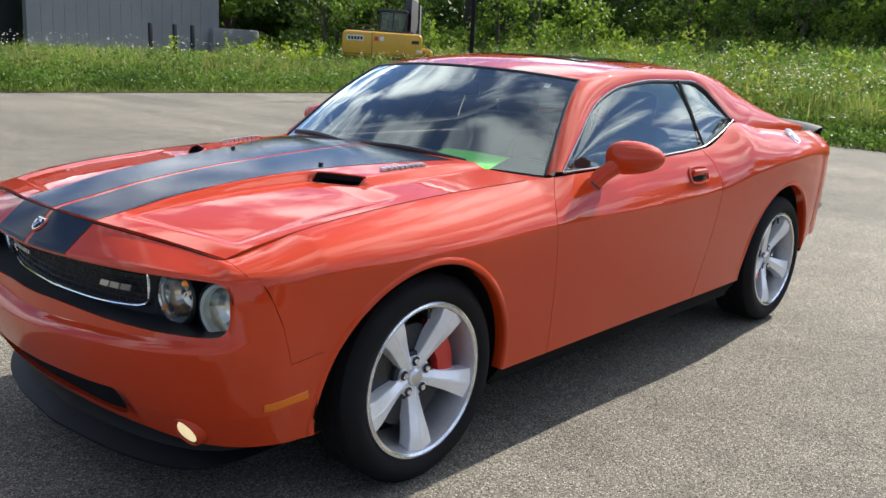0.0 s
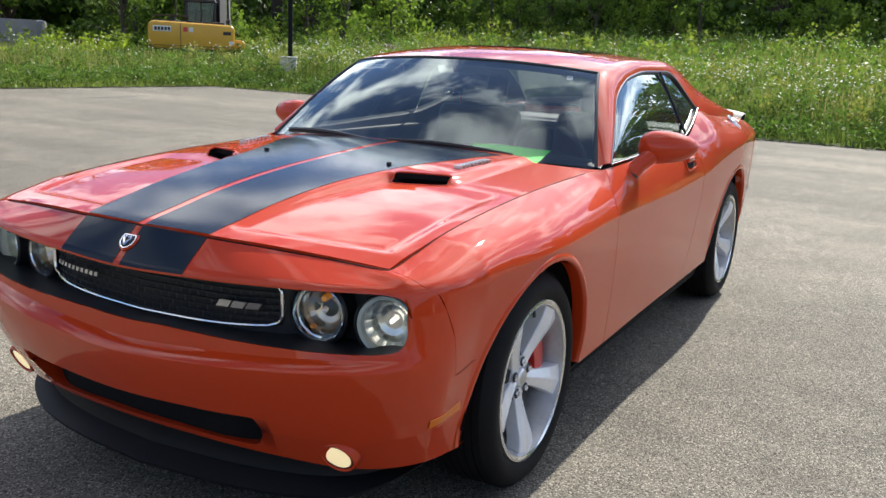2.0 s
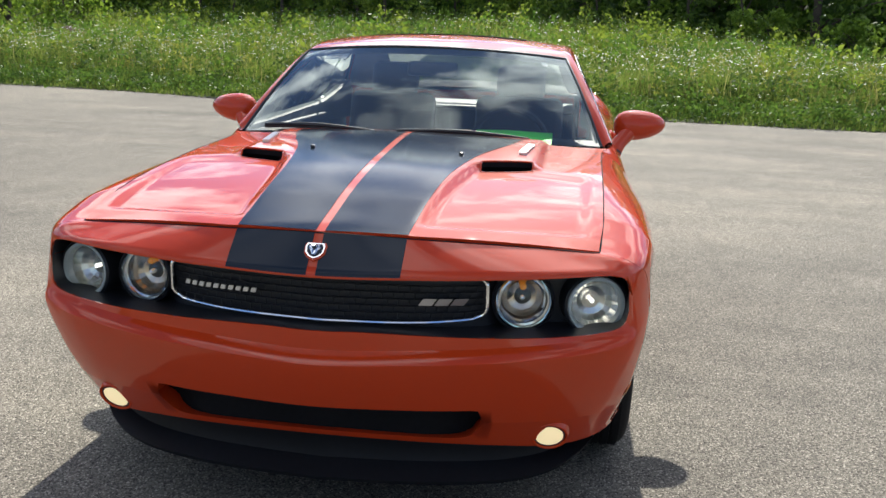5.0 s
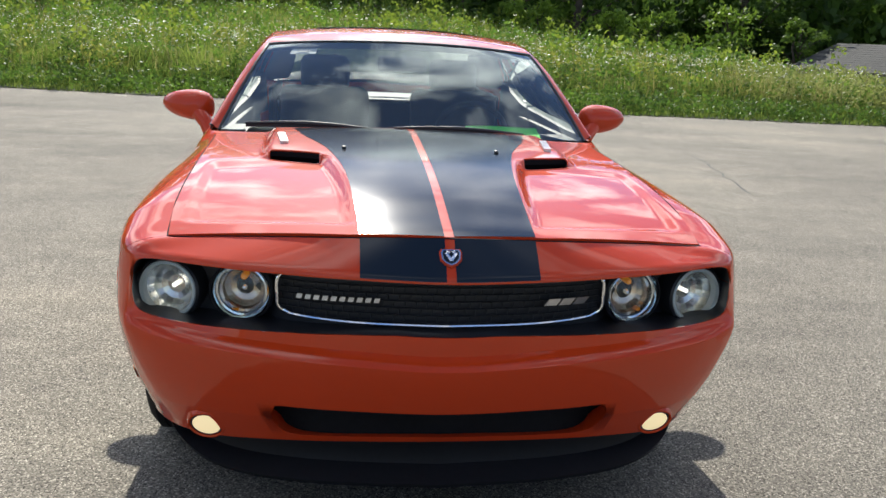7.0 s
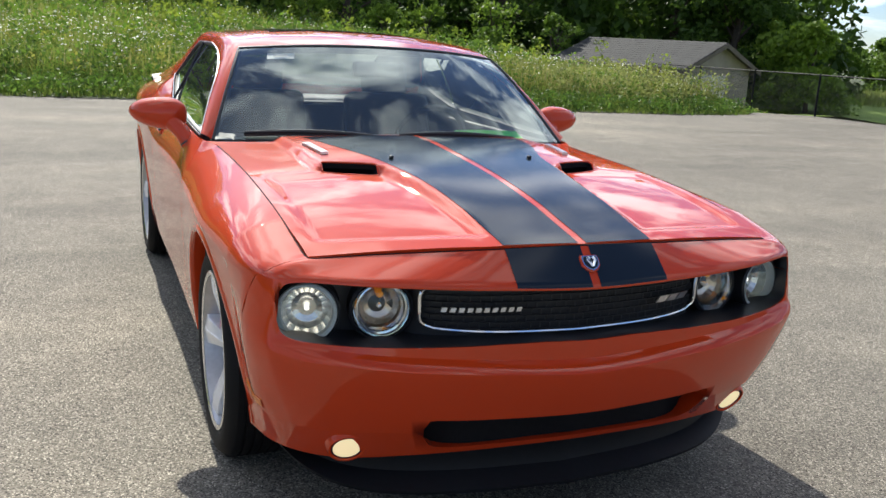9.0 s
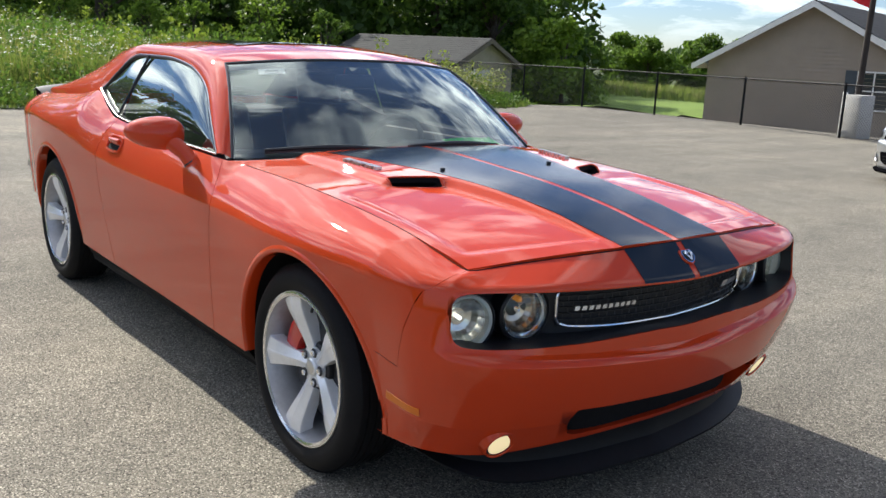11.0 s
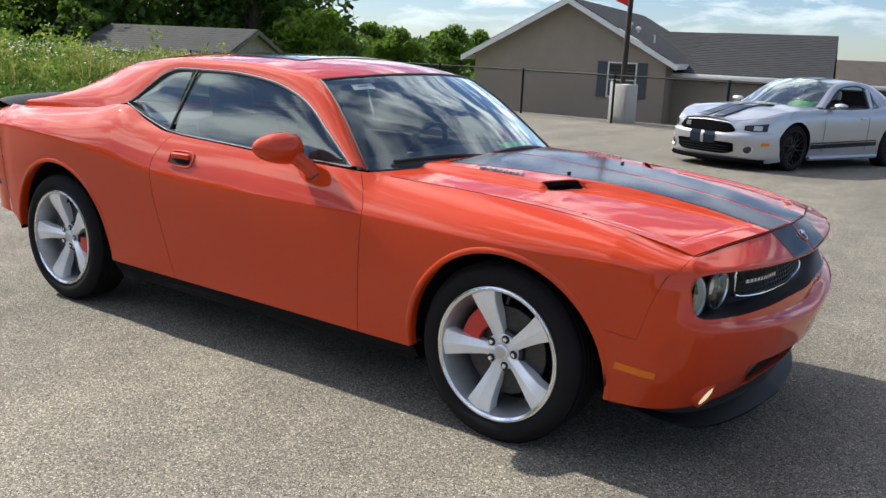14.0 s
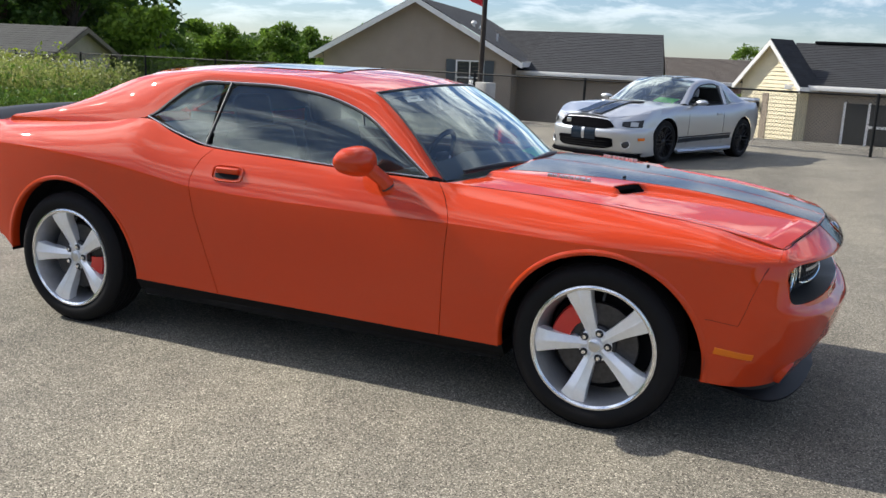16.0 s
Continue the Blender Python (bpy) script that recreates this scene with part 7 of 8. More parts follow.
# diagonal wires
vs, fs = [], []
step = .075
x_a, x_b = xs_p[0], xs_p[-1]
n_w = int((x_b - x_a + FENCE_H) / step)
for k in range(n_w):
    for s in (1, -1):
        x0 = x_a - FENCE_H + k * step if s > 0 else x_a + k * step
        x1 = x0 + s * FENCE_H if s > 0 else x0 - FENCE_H
        if min(x0, x1) < x_a or max(x0, x1) > x_b:
            continue
        y0_, y1_ = fence_y(x0), fence_y(x1)
        a, b = Vector((x0, y0_, ground_z(y0_) + .03)), Vector((x1, y1_, ground_z(y1_) + FENCE_H))
        w = .0036
        k0 = len(vs)
        for p in (a, b):
            vs += [(p.x - w, p.y, p.z), (p.x + w, p.y - w, p.z), (p.x, p.y + w, p.z + w)]
        fs += [(k0, k0 + 1, k0 + 4, k0 + 3), (k0 + 1, k0 + 2, k0 + 5, k0 + 4), (k0 + 2, k0, k0 + 3, k0 + 5)]
mesh_object("wire_mesh", vs, fs, M_FENCE, fence, "black diamond wire mesh", smooth=False)

# utility box and flag pole behind the fence
ub = thing("utility_box", "pale grey electrical utility box behind the fence", "utility box")
m_ub = Matrix.Translation((-6.7, 18.45, ground_z(18.4))) @ Matrix.Rotation(radians(-12), 4, "Z")
ub.matrix_world = m_ub
part("cabinet", box(-.22, .23, -.22, .25, -.1, 1.0, .02), M_UTILITY, ub)
part("cabinet_door", box(-.17, .19, -.235, -.22, .03, .95, .008), M_UTILITY, ub)
part("post", box(-.42, -.34, -.1, 0, -.1, 1.05, .01), M_FASCIA, ub, "white marker post")
pole = thing("utility_pole", "dark wooden pole with a red flag", "pole")
mesh_object("pole_shaft", *tube([(-7.05, 19.0, -.6), (-7.0, 19.0, 3.0), (-6.93, 19.0, 7.5)], [.080, .068, .056], 12), M_WOOD_POLE, pole)
v = []
for i in range(8):
    for j in range(6):
        u, w = i / 7, j / 5
        v.append((-7.08 - .55 * u, 19.0 + .05 * math.sin(u * 7 + w), 3.75 - .95 * w * (1 - .55 * u) - .28 * u))
mesh_object("flag", v, grid_faces(8, 6), M_RED_CLOTH, pole, "red cloth flag")
# plain block in place of a log-like bench, and shrubs on the far lawn
lb = thing("stone_block", "low grey bench-like block on the lawn", "stone")
part("block", box(-19.2, -18.2, 31.2, 31.8, -1.25, -.80, .12, 3), material("grey_block", (.16, .14, .12), rough=.9, vary=.3), lb)
for x in (-5.6, -5.0, -4.4):
    tree(x, 26.6, .9, .5, 300, .06, leaf_material("red_bush_leaves", (.07, .03, .02), (.16, .07, .04), .2), low=.1, label="low reddish bush at the house wall", z=-1.0, seed=int(x * 10))
tree(-.95, 26.6, 1.7, .28, 260, .07, M_LEAF, low=.15, label="narrow green shrub at the house", z=-1.1, seed=3)

# pale transformer box, thin post and old trunk in the south-west corner
tb = thing("utility_box", "pale transformer box in the tall grass", "utility box")
tb.matrix_world = Matrix.Translation((-18.9, -16.4, 0)) @ Matrix.Rotation(radians(35), 4, "Z")
part("cabinet", box(-.27, .27, -.25, .25, 0, .92, .03), M_UTILITY, tb)
part("cabinet_lid", box(-.29, .29, -.27, .27, .92, .96, .015), M_UTILITY, tb)
sp = thing("post", "thin dark steel post behind the utility box", "post")
mesh_object("post_shaft", *tube([(-19.6, -16.9, 0), (-19.6, -16.9, 4.5)], .075, 10), M_FENCE, sp)
POLE_X, POLE_Y = -30.1, -26.1
op = thing("utility_pole", "thick dark weathered wooden pole", "pole")
mesh_object("pole_shaft", *tube([(POLE_X, POLE_Y, 0), (POLE_X, POLE_Y, .9), (POLE_X - .05, POLE_Y, 2.0), (POLE_X - .1, POLE_Y, 7)], [.50, .36, .27, .25], 14), M_WOOD_POLE, op, sharp=80)
# dirt heap
v = []
for i in range(26):
    for j in range(26):
        x, y = -31.5 + 5 * i / 25, -21.5 + 5 * j / 25
        d = math.hypot(x + 29, (y + 19))
        h = 1.15 * max(0, 1 - d / 2.3) + .35 * max(0, 1 - math.hypot(x + 30.2, y + 20) / 1.2)
        h += .25 * noise.noise((x * 1.9, y * 1.9, 0)) * min(1, h * 3)
        v.append((x, y, field_z(x, y) - .15 + h))
tagged(mesh_object("dirt_heap", v, grid_faces(26, 26), material("dark_soil", (.075, .045, .03), rough=.95, vary=.4, scale=3, bump=.8, bump_scale=14)), "heap of dark brown soil in the field", "dirt heap")

# ---- yellow excavator ----
M_YELLOW = material("machine_yellow", (.70, .38, .035), rough=.4, coat=.2, vary=.06, scale=2)
M_CAB_GLASS = glass_material("cab_glass", (.30, .36, .36), 1.6)
M_RUST = material("rusty_steel", (.045, .032, .025), rough=.95, spec=.1, vary=.4, scale=9)
M_MACHINE = material("machine_black", (.02, .02, .022), rough=.5, vary=.2)
ex = thing("excavator", "yellow tracked excavator standing in the grass", "excavator")
ex.matrix_world = Matrix.Translation((-21.2, -22.8, -.02)) @ Matrix.Rotation(radians(-43), 4, "Z")       # local y faces the lot


def ex_part(name, bm, mat, label="", parent=None):
    return part(name, bm, mat, parent or ex, label)


def upright(outline, y0, y1, bevel=.05, segments=3):
    """An outline of (x, z) drawn out from y0 to y1, with rounded edges."""
    bm = bmesh.new()
    rows = [[bm.verts.new((x, y, z)) for x, z in outline] for y in (y0, y1)]
    n = len(outline)
    bm.faces.new(rows[0])
    bm.faces.new(list(reversed(rows[1])))
    for i in range(n):
        bm.faces.new((rows[0][i], rows[1][i], rows[1][(i + 1) % n], rows[0][(i + 1) % n]))
    bmesh.ops.recalc_face_normals(bm, faces=bm.faces[:])
    bmesh.ops.bevel(bm, geom=bm.edges[:], offset=bevel, segments=segments, affect="EDGES", profile=.5)
    return bm


# counterweight with a rounded underside, engine hood behind it
weight = ex_part("counterweight", upright([(-1.50, 1.18), (-1.30, 1.00), (1.30, 1.00), (1.55, 1.14), (1.55, 1.84), (1.42, 1.98), (-1.40, 1.92), (-1.50, 1.80)], -.75, .85, .10, 4), M_YELLOW, "rounded yellow counterweight")
mesh_object("weight_joint", *tube([(.42, .853, 1.03), (.42, .855, 1.93)], .010, 4), M_MACHINE, weight)
mesh_object("weight_joint", *tube([(-1.45, .852, 1.12), (1.5, .852, 1.12)], .010, 4), M_MACHINE, weight)
ex_part("engine_hood", upright([(-1.42, 1.05), (1.40, 1.05), (1.40, 1.95), (-1.42, 1.88)], -2.3, -.70, .06), M_YELLOW, "yellow engine hood")
ex_part("side_step", upright([(-1.92, 1.10), (-1.42, 1.05), (-1.42, 1.42), (-1.80, 1.40), (-1.92, 1.30)], -1.3, .50, .05), M_YELLOW, "yellow side step")
ex_part("exhaust_pipe", upright([(.55, 1.90), (.67, 1.90), (.67, 2.22), (.55, 2.22)], -1.0, -.88, .03), M_MACHINE)
ex_part("turntable", box(-1.1, 1.1, -1.9, .2, .74, 1.02, .06), M_MACHINE, "dark turntable")
for x0, x1 in ((.35, 1.35), (-1.2, .2)):
    ex_part("air_grille", box(x0, x1, -.66, -.16, 1.93, 2.02, .02), M_MACHINE, "dark air grille")
# cab: posts, roof, glass on all sides, a seat inside
cab = new("cab")
cab.parent = ex
for x in (-.95, .10):
    for y in (-2.75, -1.45):
        part("cab_post", box(x - .045, x + .045, y - .045, y + .045, 1.88, 2.78, .015), M_MACHINE, cab)
part("cab_post", box(-.47, -.41, -1.48, -1.42, 1.88, 2.78, .01), M_MACHINE, cab)
part("cab_roof", upright([(-1.05, 2.76), (.20, 2.76), (.18, 2.88), (-.95, 2.88)], -2.9, -1.35, .04), M_DARK_STEEL, cab, "dark cab roof")
part("cab_base", box(-1.0, .15, -2.8, -1.40, 1.4, 2.05, .04), M_MACHINE, cab)
part("cab_glass", box(-.93, .08, -2.72, -1.46, 2.05, 2.76), M_CAB_GLASS, cab, "cab glass", smooth=False)
part("cab_seat", box(-.65, -.20, -2.3, -1.9, 1.9, 2.5, .06), M_TRIM_IN, cab)
# railings along the top
for y in (.40, -.55):
    mesh_object("hand_rail", *tube([(1.35, y, 1.93), (1.35, y, 2.16), (.9, y, 2.18), (.1, y, 2.18), (.1, y, 1.93)], .022, 6), M_MACHINE, ex)
mesh_object("hand_rail", *tube([(-1.35, .3, 1.9), (-1.35, .3, 2.12), (-1.35, -1.0, 2.12), (-1.35, -1.0, 1.9)], .022, 6), M_MACHINE, ex)


def beam(points, w, name, mat):
    v, f = [], []
    for k in range(len(points) - 1):
        v, f = joined((v, f), tube(points[k:k + 2], w, 4))
    mesh_object(name, v, f, mat, ex, sharp=20)


beam([(-1.15, -1.6, 1.7), (-1.2, -2.4, 3.2), (-1.2, -3.4, 4.6), (-1.2, -5.2, 5.2)], .26, "boom", M_MACHINE)
for x in (-1.48, -.86):
    beam([(x, -1.3, 1.9), (x - .04, -2.1, 3.1)], .06, "boom_cylinder", M_DARK_STEEL)
beam([(-1.2, -5.2, 5.2), (-1.2, -6.2, 3.4)], .18, "dipper_arm", M_MACHINE)
# tracks: an oval belt of shoes over sprocket and rollers
for s in (1, -1):
    track = new("track")
    track.parent = ex
    track["label"] = "black steel crawler track"
    xc = s * 1.25
    part("track_frame", box(xc - .16, xc + .16, -2.3, .9, .22, .60, .05), M_MACHINE, track)
    for y in (-2.3, .9):
        v, f = lathe([(0, .2), (.33, .2), (.36, .15), (.36, -.15), (.33, -.2), (0, -.2)], 18)
        mesh_object("sprocket", [(p[1] + xc, p[0] + y, p[2] + .40) for p in v], f, M_RUST, track, sharp=30)
    for k in range(5):
        v, f = lathe([(0, .19), (.12, .19), (.12, -.19), (0, -.19)], 12)
        mesh_object("roller", [(p[1] + xc, p[0] - 1.9 + k * .6, p[2] + .15) for p in v], f, M_RUST, track, sharp=30)
    shoe = None
    length = 2 * 3.2 + 2 * math.pi * .40
    for k in range(44):
        d = length * k / 44
        if d < 3.2:
            y, z, ang = -2.3 + d, .80, 0
        elif d < 3.2 + math.pi * .40:
            ang = (d - 3.2) / .40
            y, z = .9 + .40 * math.sin(ang), .40 + .40 * math.cos(ang)
        elif d < 6.4 + math.pi * .40:
            y, z, ang = .9 - (d - 3.2 - math.pi * .40), .0, math.pi
        else:
            ang = math.pi + (d - 6.4 - math.pi * .40) / .40
            y, z = -2.3 + .40 * math.sin(ang), .40 + .40 * math.cos(ang)
        if shoe is None:
            ob = part("track_shoe", box(-.30, .30, -.085, .085, -.03, .03, .012, 1), M_MACHINE, track, smooth=False)
            shoe = ob.data
        else:
            ob = new("track_shoe", shoe)
            ob.parent = track
        ob.matrix_basis = Matrix.Translation((xc, y, z + .02)) @ Matrix.Rotation(-ang, 4, "X")
for k in range(5):
    ex_part("model_mark", box(.78 + k * .115, .865 + k * .115, .845, .862, 1.64, 1.76), M_MACHINE, "dark lettering bars")
ex_part("mark_field", box(.74, 1.38, .843, .856, 1.60, 1.80, .004), M_FASCIA, "pale plate behind the lettering")
for x in (-.02, .18):
    ex_part("warning_plate", box(x, x + .15, .845, .864, 1.62, 1.78), M_FASCIA if x < .1 else M_CALIPER, "small warning plate")
ex_part("maker_plate", box(-1.36, -1.08, .80, .862, 1.56, 1.68), M_MACHINE)
ex_part("rear_lamp", box(-1.46, -1.28, .78, .866, 1.24, 1.34, .01), M_FASCIA, "small pale lamp")
# dark barrow-like attachment and rails beside it
rb = thing("steel_frame", "dark rusty steel frame lying in the grass", "steel frame")
for a, b in (((-20.6, -19.9, .95), (-18.2, -19.6, 1.0)), ((-18.4, -19.6, 1.0), (-17.9, -19.4, .1)), ((-19.0, -19.7, .95), (-18.6, -19.5, .1)), ((-20.4, -19.9, .9), (-20.3, -19.8, .1))):
    mesh_object("frame_rail", *tube([(a[0], a[1], a[2] * .72), (b[0], b[1], b[2] * .72)], .04, 6), M_RUST, rb)

# ---- the silver coupe across the lot: local x ahead, y left ----
M_SILVER = paint_material("silver_paint", (.50, .515, .54))
M_SILVER.node_tree.nodes["Principled BSDF"].inputs["Metallic"].default_value = .85
M_SILVER.node_tree.nodes["Principled BSDF"].inputs["Roughness"].default_value = .38
M_MESH_DARK = material("dark_grille_mesh", (.006, .006, .007), rough=1.0, spec=.0, vary=.3, scale=40)
M_BLACK_WHEEL = material("black_alloy", (.02, .02, .022), rough=.3, metal=.6)
pony = thing("car", "silver two-door coupe with twin black stripes parked across the lot", "car")
f_axle, r_axle, arch_r = 1.36, -1.42, .402
p_low_z = curve((-2.35, .34), (-1.8, .26), (-.9, .20), (0, .20), (.9, .20), (1.9, .18), (2.4, .20))
p_w = curve((-2.38, .66), (-2.2, .82), (-1.8, .905), (-1.2, .935), (-.3, .915), (.6, .92), (1.3, .94), (1.70, .90), (1.85, .845), (2.0, .79), (2.1, .73), (2.2, .63), (2.3, .48), (2.36, .36))
p_top = curve((-2.38, .96), (-2.1, 1.02), (-1.5, 1.03), (-.8, .99), (0, .965), (.75, .965), (1.2, .945), (1.7, .905), (2.0, .865), (2.2, .825), (2.36, .78))
p_cre = curve((-2.38, .80), (-1.5, .86), (-.8, .80), (0, .78), (1.0, .78), (1.8, .74), (2.36, .70))


def pony_section(x, n=22):
    w, top, low, cre = p_w(x), p_top(x), p_low_z(x), p_cre(x)
    pts = []
    for k in range(n):
        u = k / (n - 1)
        if u < .5:
            a = u * 2
            pts.append((w * (.955 + .05 * math.sin(a * math.pi * .62)), low + (cre - low) * a))
        else:
            a = (u - .5) * 2
            y = w * 1.0 * (1 - .13 * a**1.6) if a < .75 else w * (1 - .13 * .75**1.6) * (1 - (a - .75) / .25)
            z = cre + (top - cre) * min(1, (a / .78)**.8) + (.035 * max(0, (a - .75) / .25)**.7 if x > -.2 or x < -1.6 else 0)
            pts.append((y, z))
    return pts


xs = [-2.38 + 4.70 * i / 110 for i in range(111)]
v, gone = [], []
for x in xs:
    for y, z in pony_section(x):
        out = None
        if y > .6:
            for ax in (f_axle, r_axle):
                d = math.hypot(x - ax, z - .36)
                if d < arch_r:
                    out = (ax, d)
        v.append([x, y, z]); gone.append(out)
f = [q for q in grid_faces(111, 22) if not all(gone[k] for k in q)]
for k in {k for q in f for k in q}:
    if gone[k]:
        ax, d = gone[k]
        v[k][0], v[k][2] = ax + (v[k][0] - ax) * arch_r / d, .36 + (v[k][2] - .36) * arch_r / d
mesh_object("body", *joined((v, f), mirrored(v, f)), M_SILVER, pony, "silver bodywork", sharp=40)
for ax in (f_axle, r_axle):
    for s in (1, -1):
        vv, ff = lathe([(arch_r + .004, .5), (arch_r + .004, .90)], 28, arc=(-10, 190))
        mesh_object("wheel_housing", [(p[0] + ax, s * p[1], p[2] + .36) for p in vv], ff, M_BLACK_MATT, pony)
        wr = new("wheel"); wr.parent = pony
        wr.matrix_basis = pose(ax, s * .80, .36)
        wheel_parts(wr, 20, outer=s, style="mesh", tyre_r=.36, rim_r=.262, width=.25, alloy=M_BLACK_WHEEL, edge=M_BLACK_WHEEL)
part("underbody", box(-2.1, 2.1, -.66, .66, .16, .5, .03), M_BLACK_MATT, pony)
# nose: one bowed sheet round the front, bumper proud of the grille above it
nose_prof = curve((.17, 2.33), (.27, 2.375), (.36, 2.385), (.48, 2.415), (.56, 2.420), (.60, 2.405), (.625, 2.375), (.70, 2.365), (.78, 2.335), (.82, 2.28), (.9, 2.2))
nose_plan = curve((0, 0), (.25, .012), (.45, .050), (.60, .110), (.72, .195), (.80, .29), (.86, .40), (.90, .52), (.925, .66))


def nose_x(y, z):
    return nose_prof(z) - nose_plan(abs(y))


v = []
zs_n = (.17, .20, .24, .28, .33, .38, .43, .48, .52, .55, .575, .59, .60, .61, .62, .635, .66, .70, .74, .77)
for i in range(61):
    y = .925 * math.sin((-1 + 2 * i / 60) * math.pi / 2)
    top_n = p_top(min(nose_x(y, .80), 2.32)) - .002 + .030 * max(0, 1 - abs(y) / .55)
    for z in zs_n:
        zz = .17 + (z - .17) * (top_n - .17) / (.77 - .17) if z > .62 else z
        zz = .62 + (z - .62) * (top_n - .62) / .15 if z > .62 else z
        v.append((nose_x(y, zz), y, zz))
    x_t = nose_x(y, top_n)
    v.append((x_t - .03, y * .995, top_n + .006))
    v.append((x_t - .16, y * .97, top_n + .004))
mesh_object("front_bumper", v, grid_faces(61, len(zs_n) + 2, flip=True), M_SILVER, pony, "silver front bumper", sharp=28)
# greenhouse
pr = path3((0, .62, .70, .97), (1, -.12, .56, 1.365), (1.5, -.58, .54, 1.405), (2, -1.05, .545, 1.365), (3, -1.80, .66, 1.03))
ps = path3((0, .50, .80, .965), (1, -.18, .63, 1.305), (1.5, -.58, .62, 1.335), (2, -.92, .65, 1.27), (2.3, -1.14, .76, 1.01), (3, -1.85, .80, 1.01))
v = []
for i in range(40):
    s = 3 * i / 39
    a, b = Vector(pr(s)), Vector(ps(s))
    for j in range(6):
        w = j / 5
        p = a.lerp(b, w)
        v.append((p.x, p.y + 4 * w * (1 - w) * .015, p.z + 4 * w * (1 - w) * .015))
both = (v, grid_faces(40, 6, flip=True))
inner_p = ([(p[0], p[1] - .02, p[2] - .018) for p in v], both[1])
for side_mesh in (inner_p, mirrored(*inner_p)):
    mesh_object("pillar_trim", *side_mesh, M_TRIM_IN, pony)
mesh_object("pillar", *both, M_SILVER, pony); mesh_object("pillar", *mirrored(*both), M_SILVER, pony)
def pony_sheet(s0, s1, mid0, mid1, mat, name, label=""):
    v = []
    for i in range(14):
        u = i / 13
        e = pr(s0 + (s1 - s0) * u)
        c = (mid0[0] + (mid1[0] - mid0[0]) * u, mid0[1] + (mid1[1] - mid0[1]) * u + .02 * math.sin(math.pi * u))
        for j in range(17):
            t = -1 + j / 8
            w = 1 - abs(t)**2.2
            v.append((e[0] + (c[0] - e[0]) * w, e[1] * t, e[2] + (c[1] - e[2]) * w))
    return mesh_object(name, v, grid_faces(14, 17), mat, pony, label, out=(0, 0, 1))
pony_sheet(1, 2, (-.02, 1.41), (-1.10, 1.41), M_SILVER, "roof")
pony_sheet(0, 1, (.80, .985), (-.02, 1.41), M_GLASS, "windscreen", "windscreen")
pony_sheet(1, 2, (-.02, 1.38), (-1.10, 1.38), M_TRIM_IN, "headliner").matrix_basis = Matrix.Translation((0, 0, -.03))
pony_sheet(2, 3, (-1.10, 1.41), (-1.90, 1.05), M_SIDE_GLASS, "rear_window")
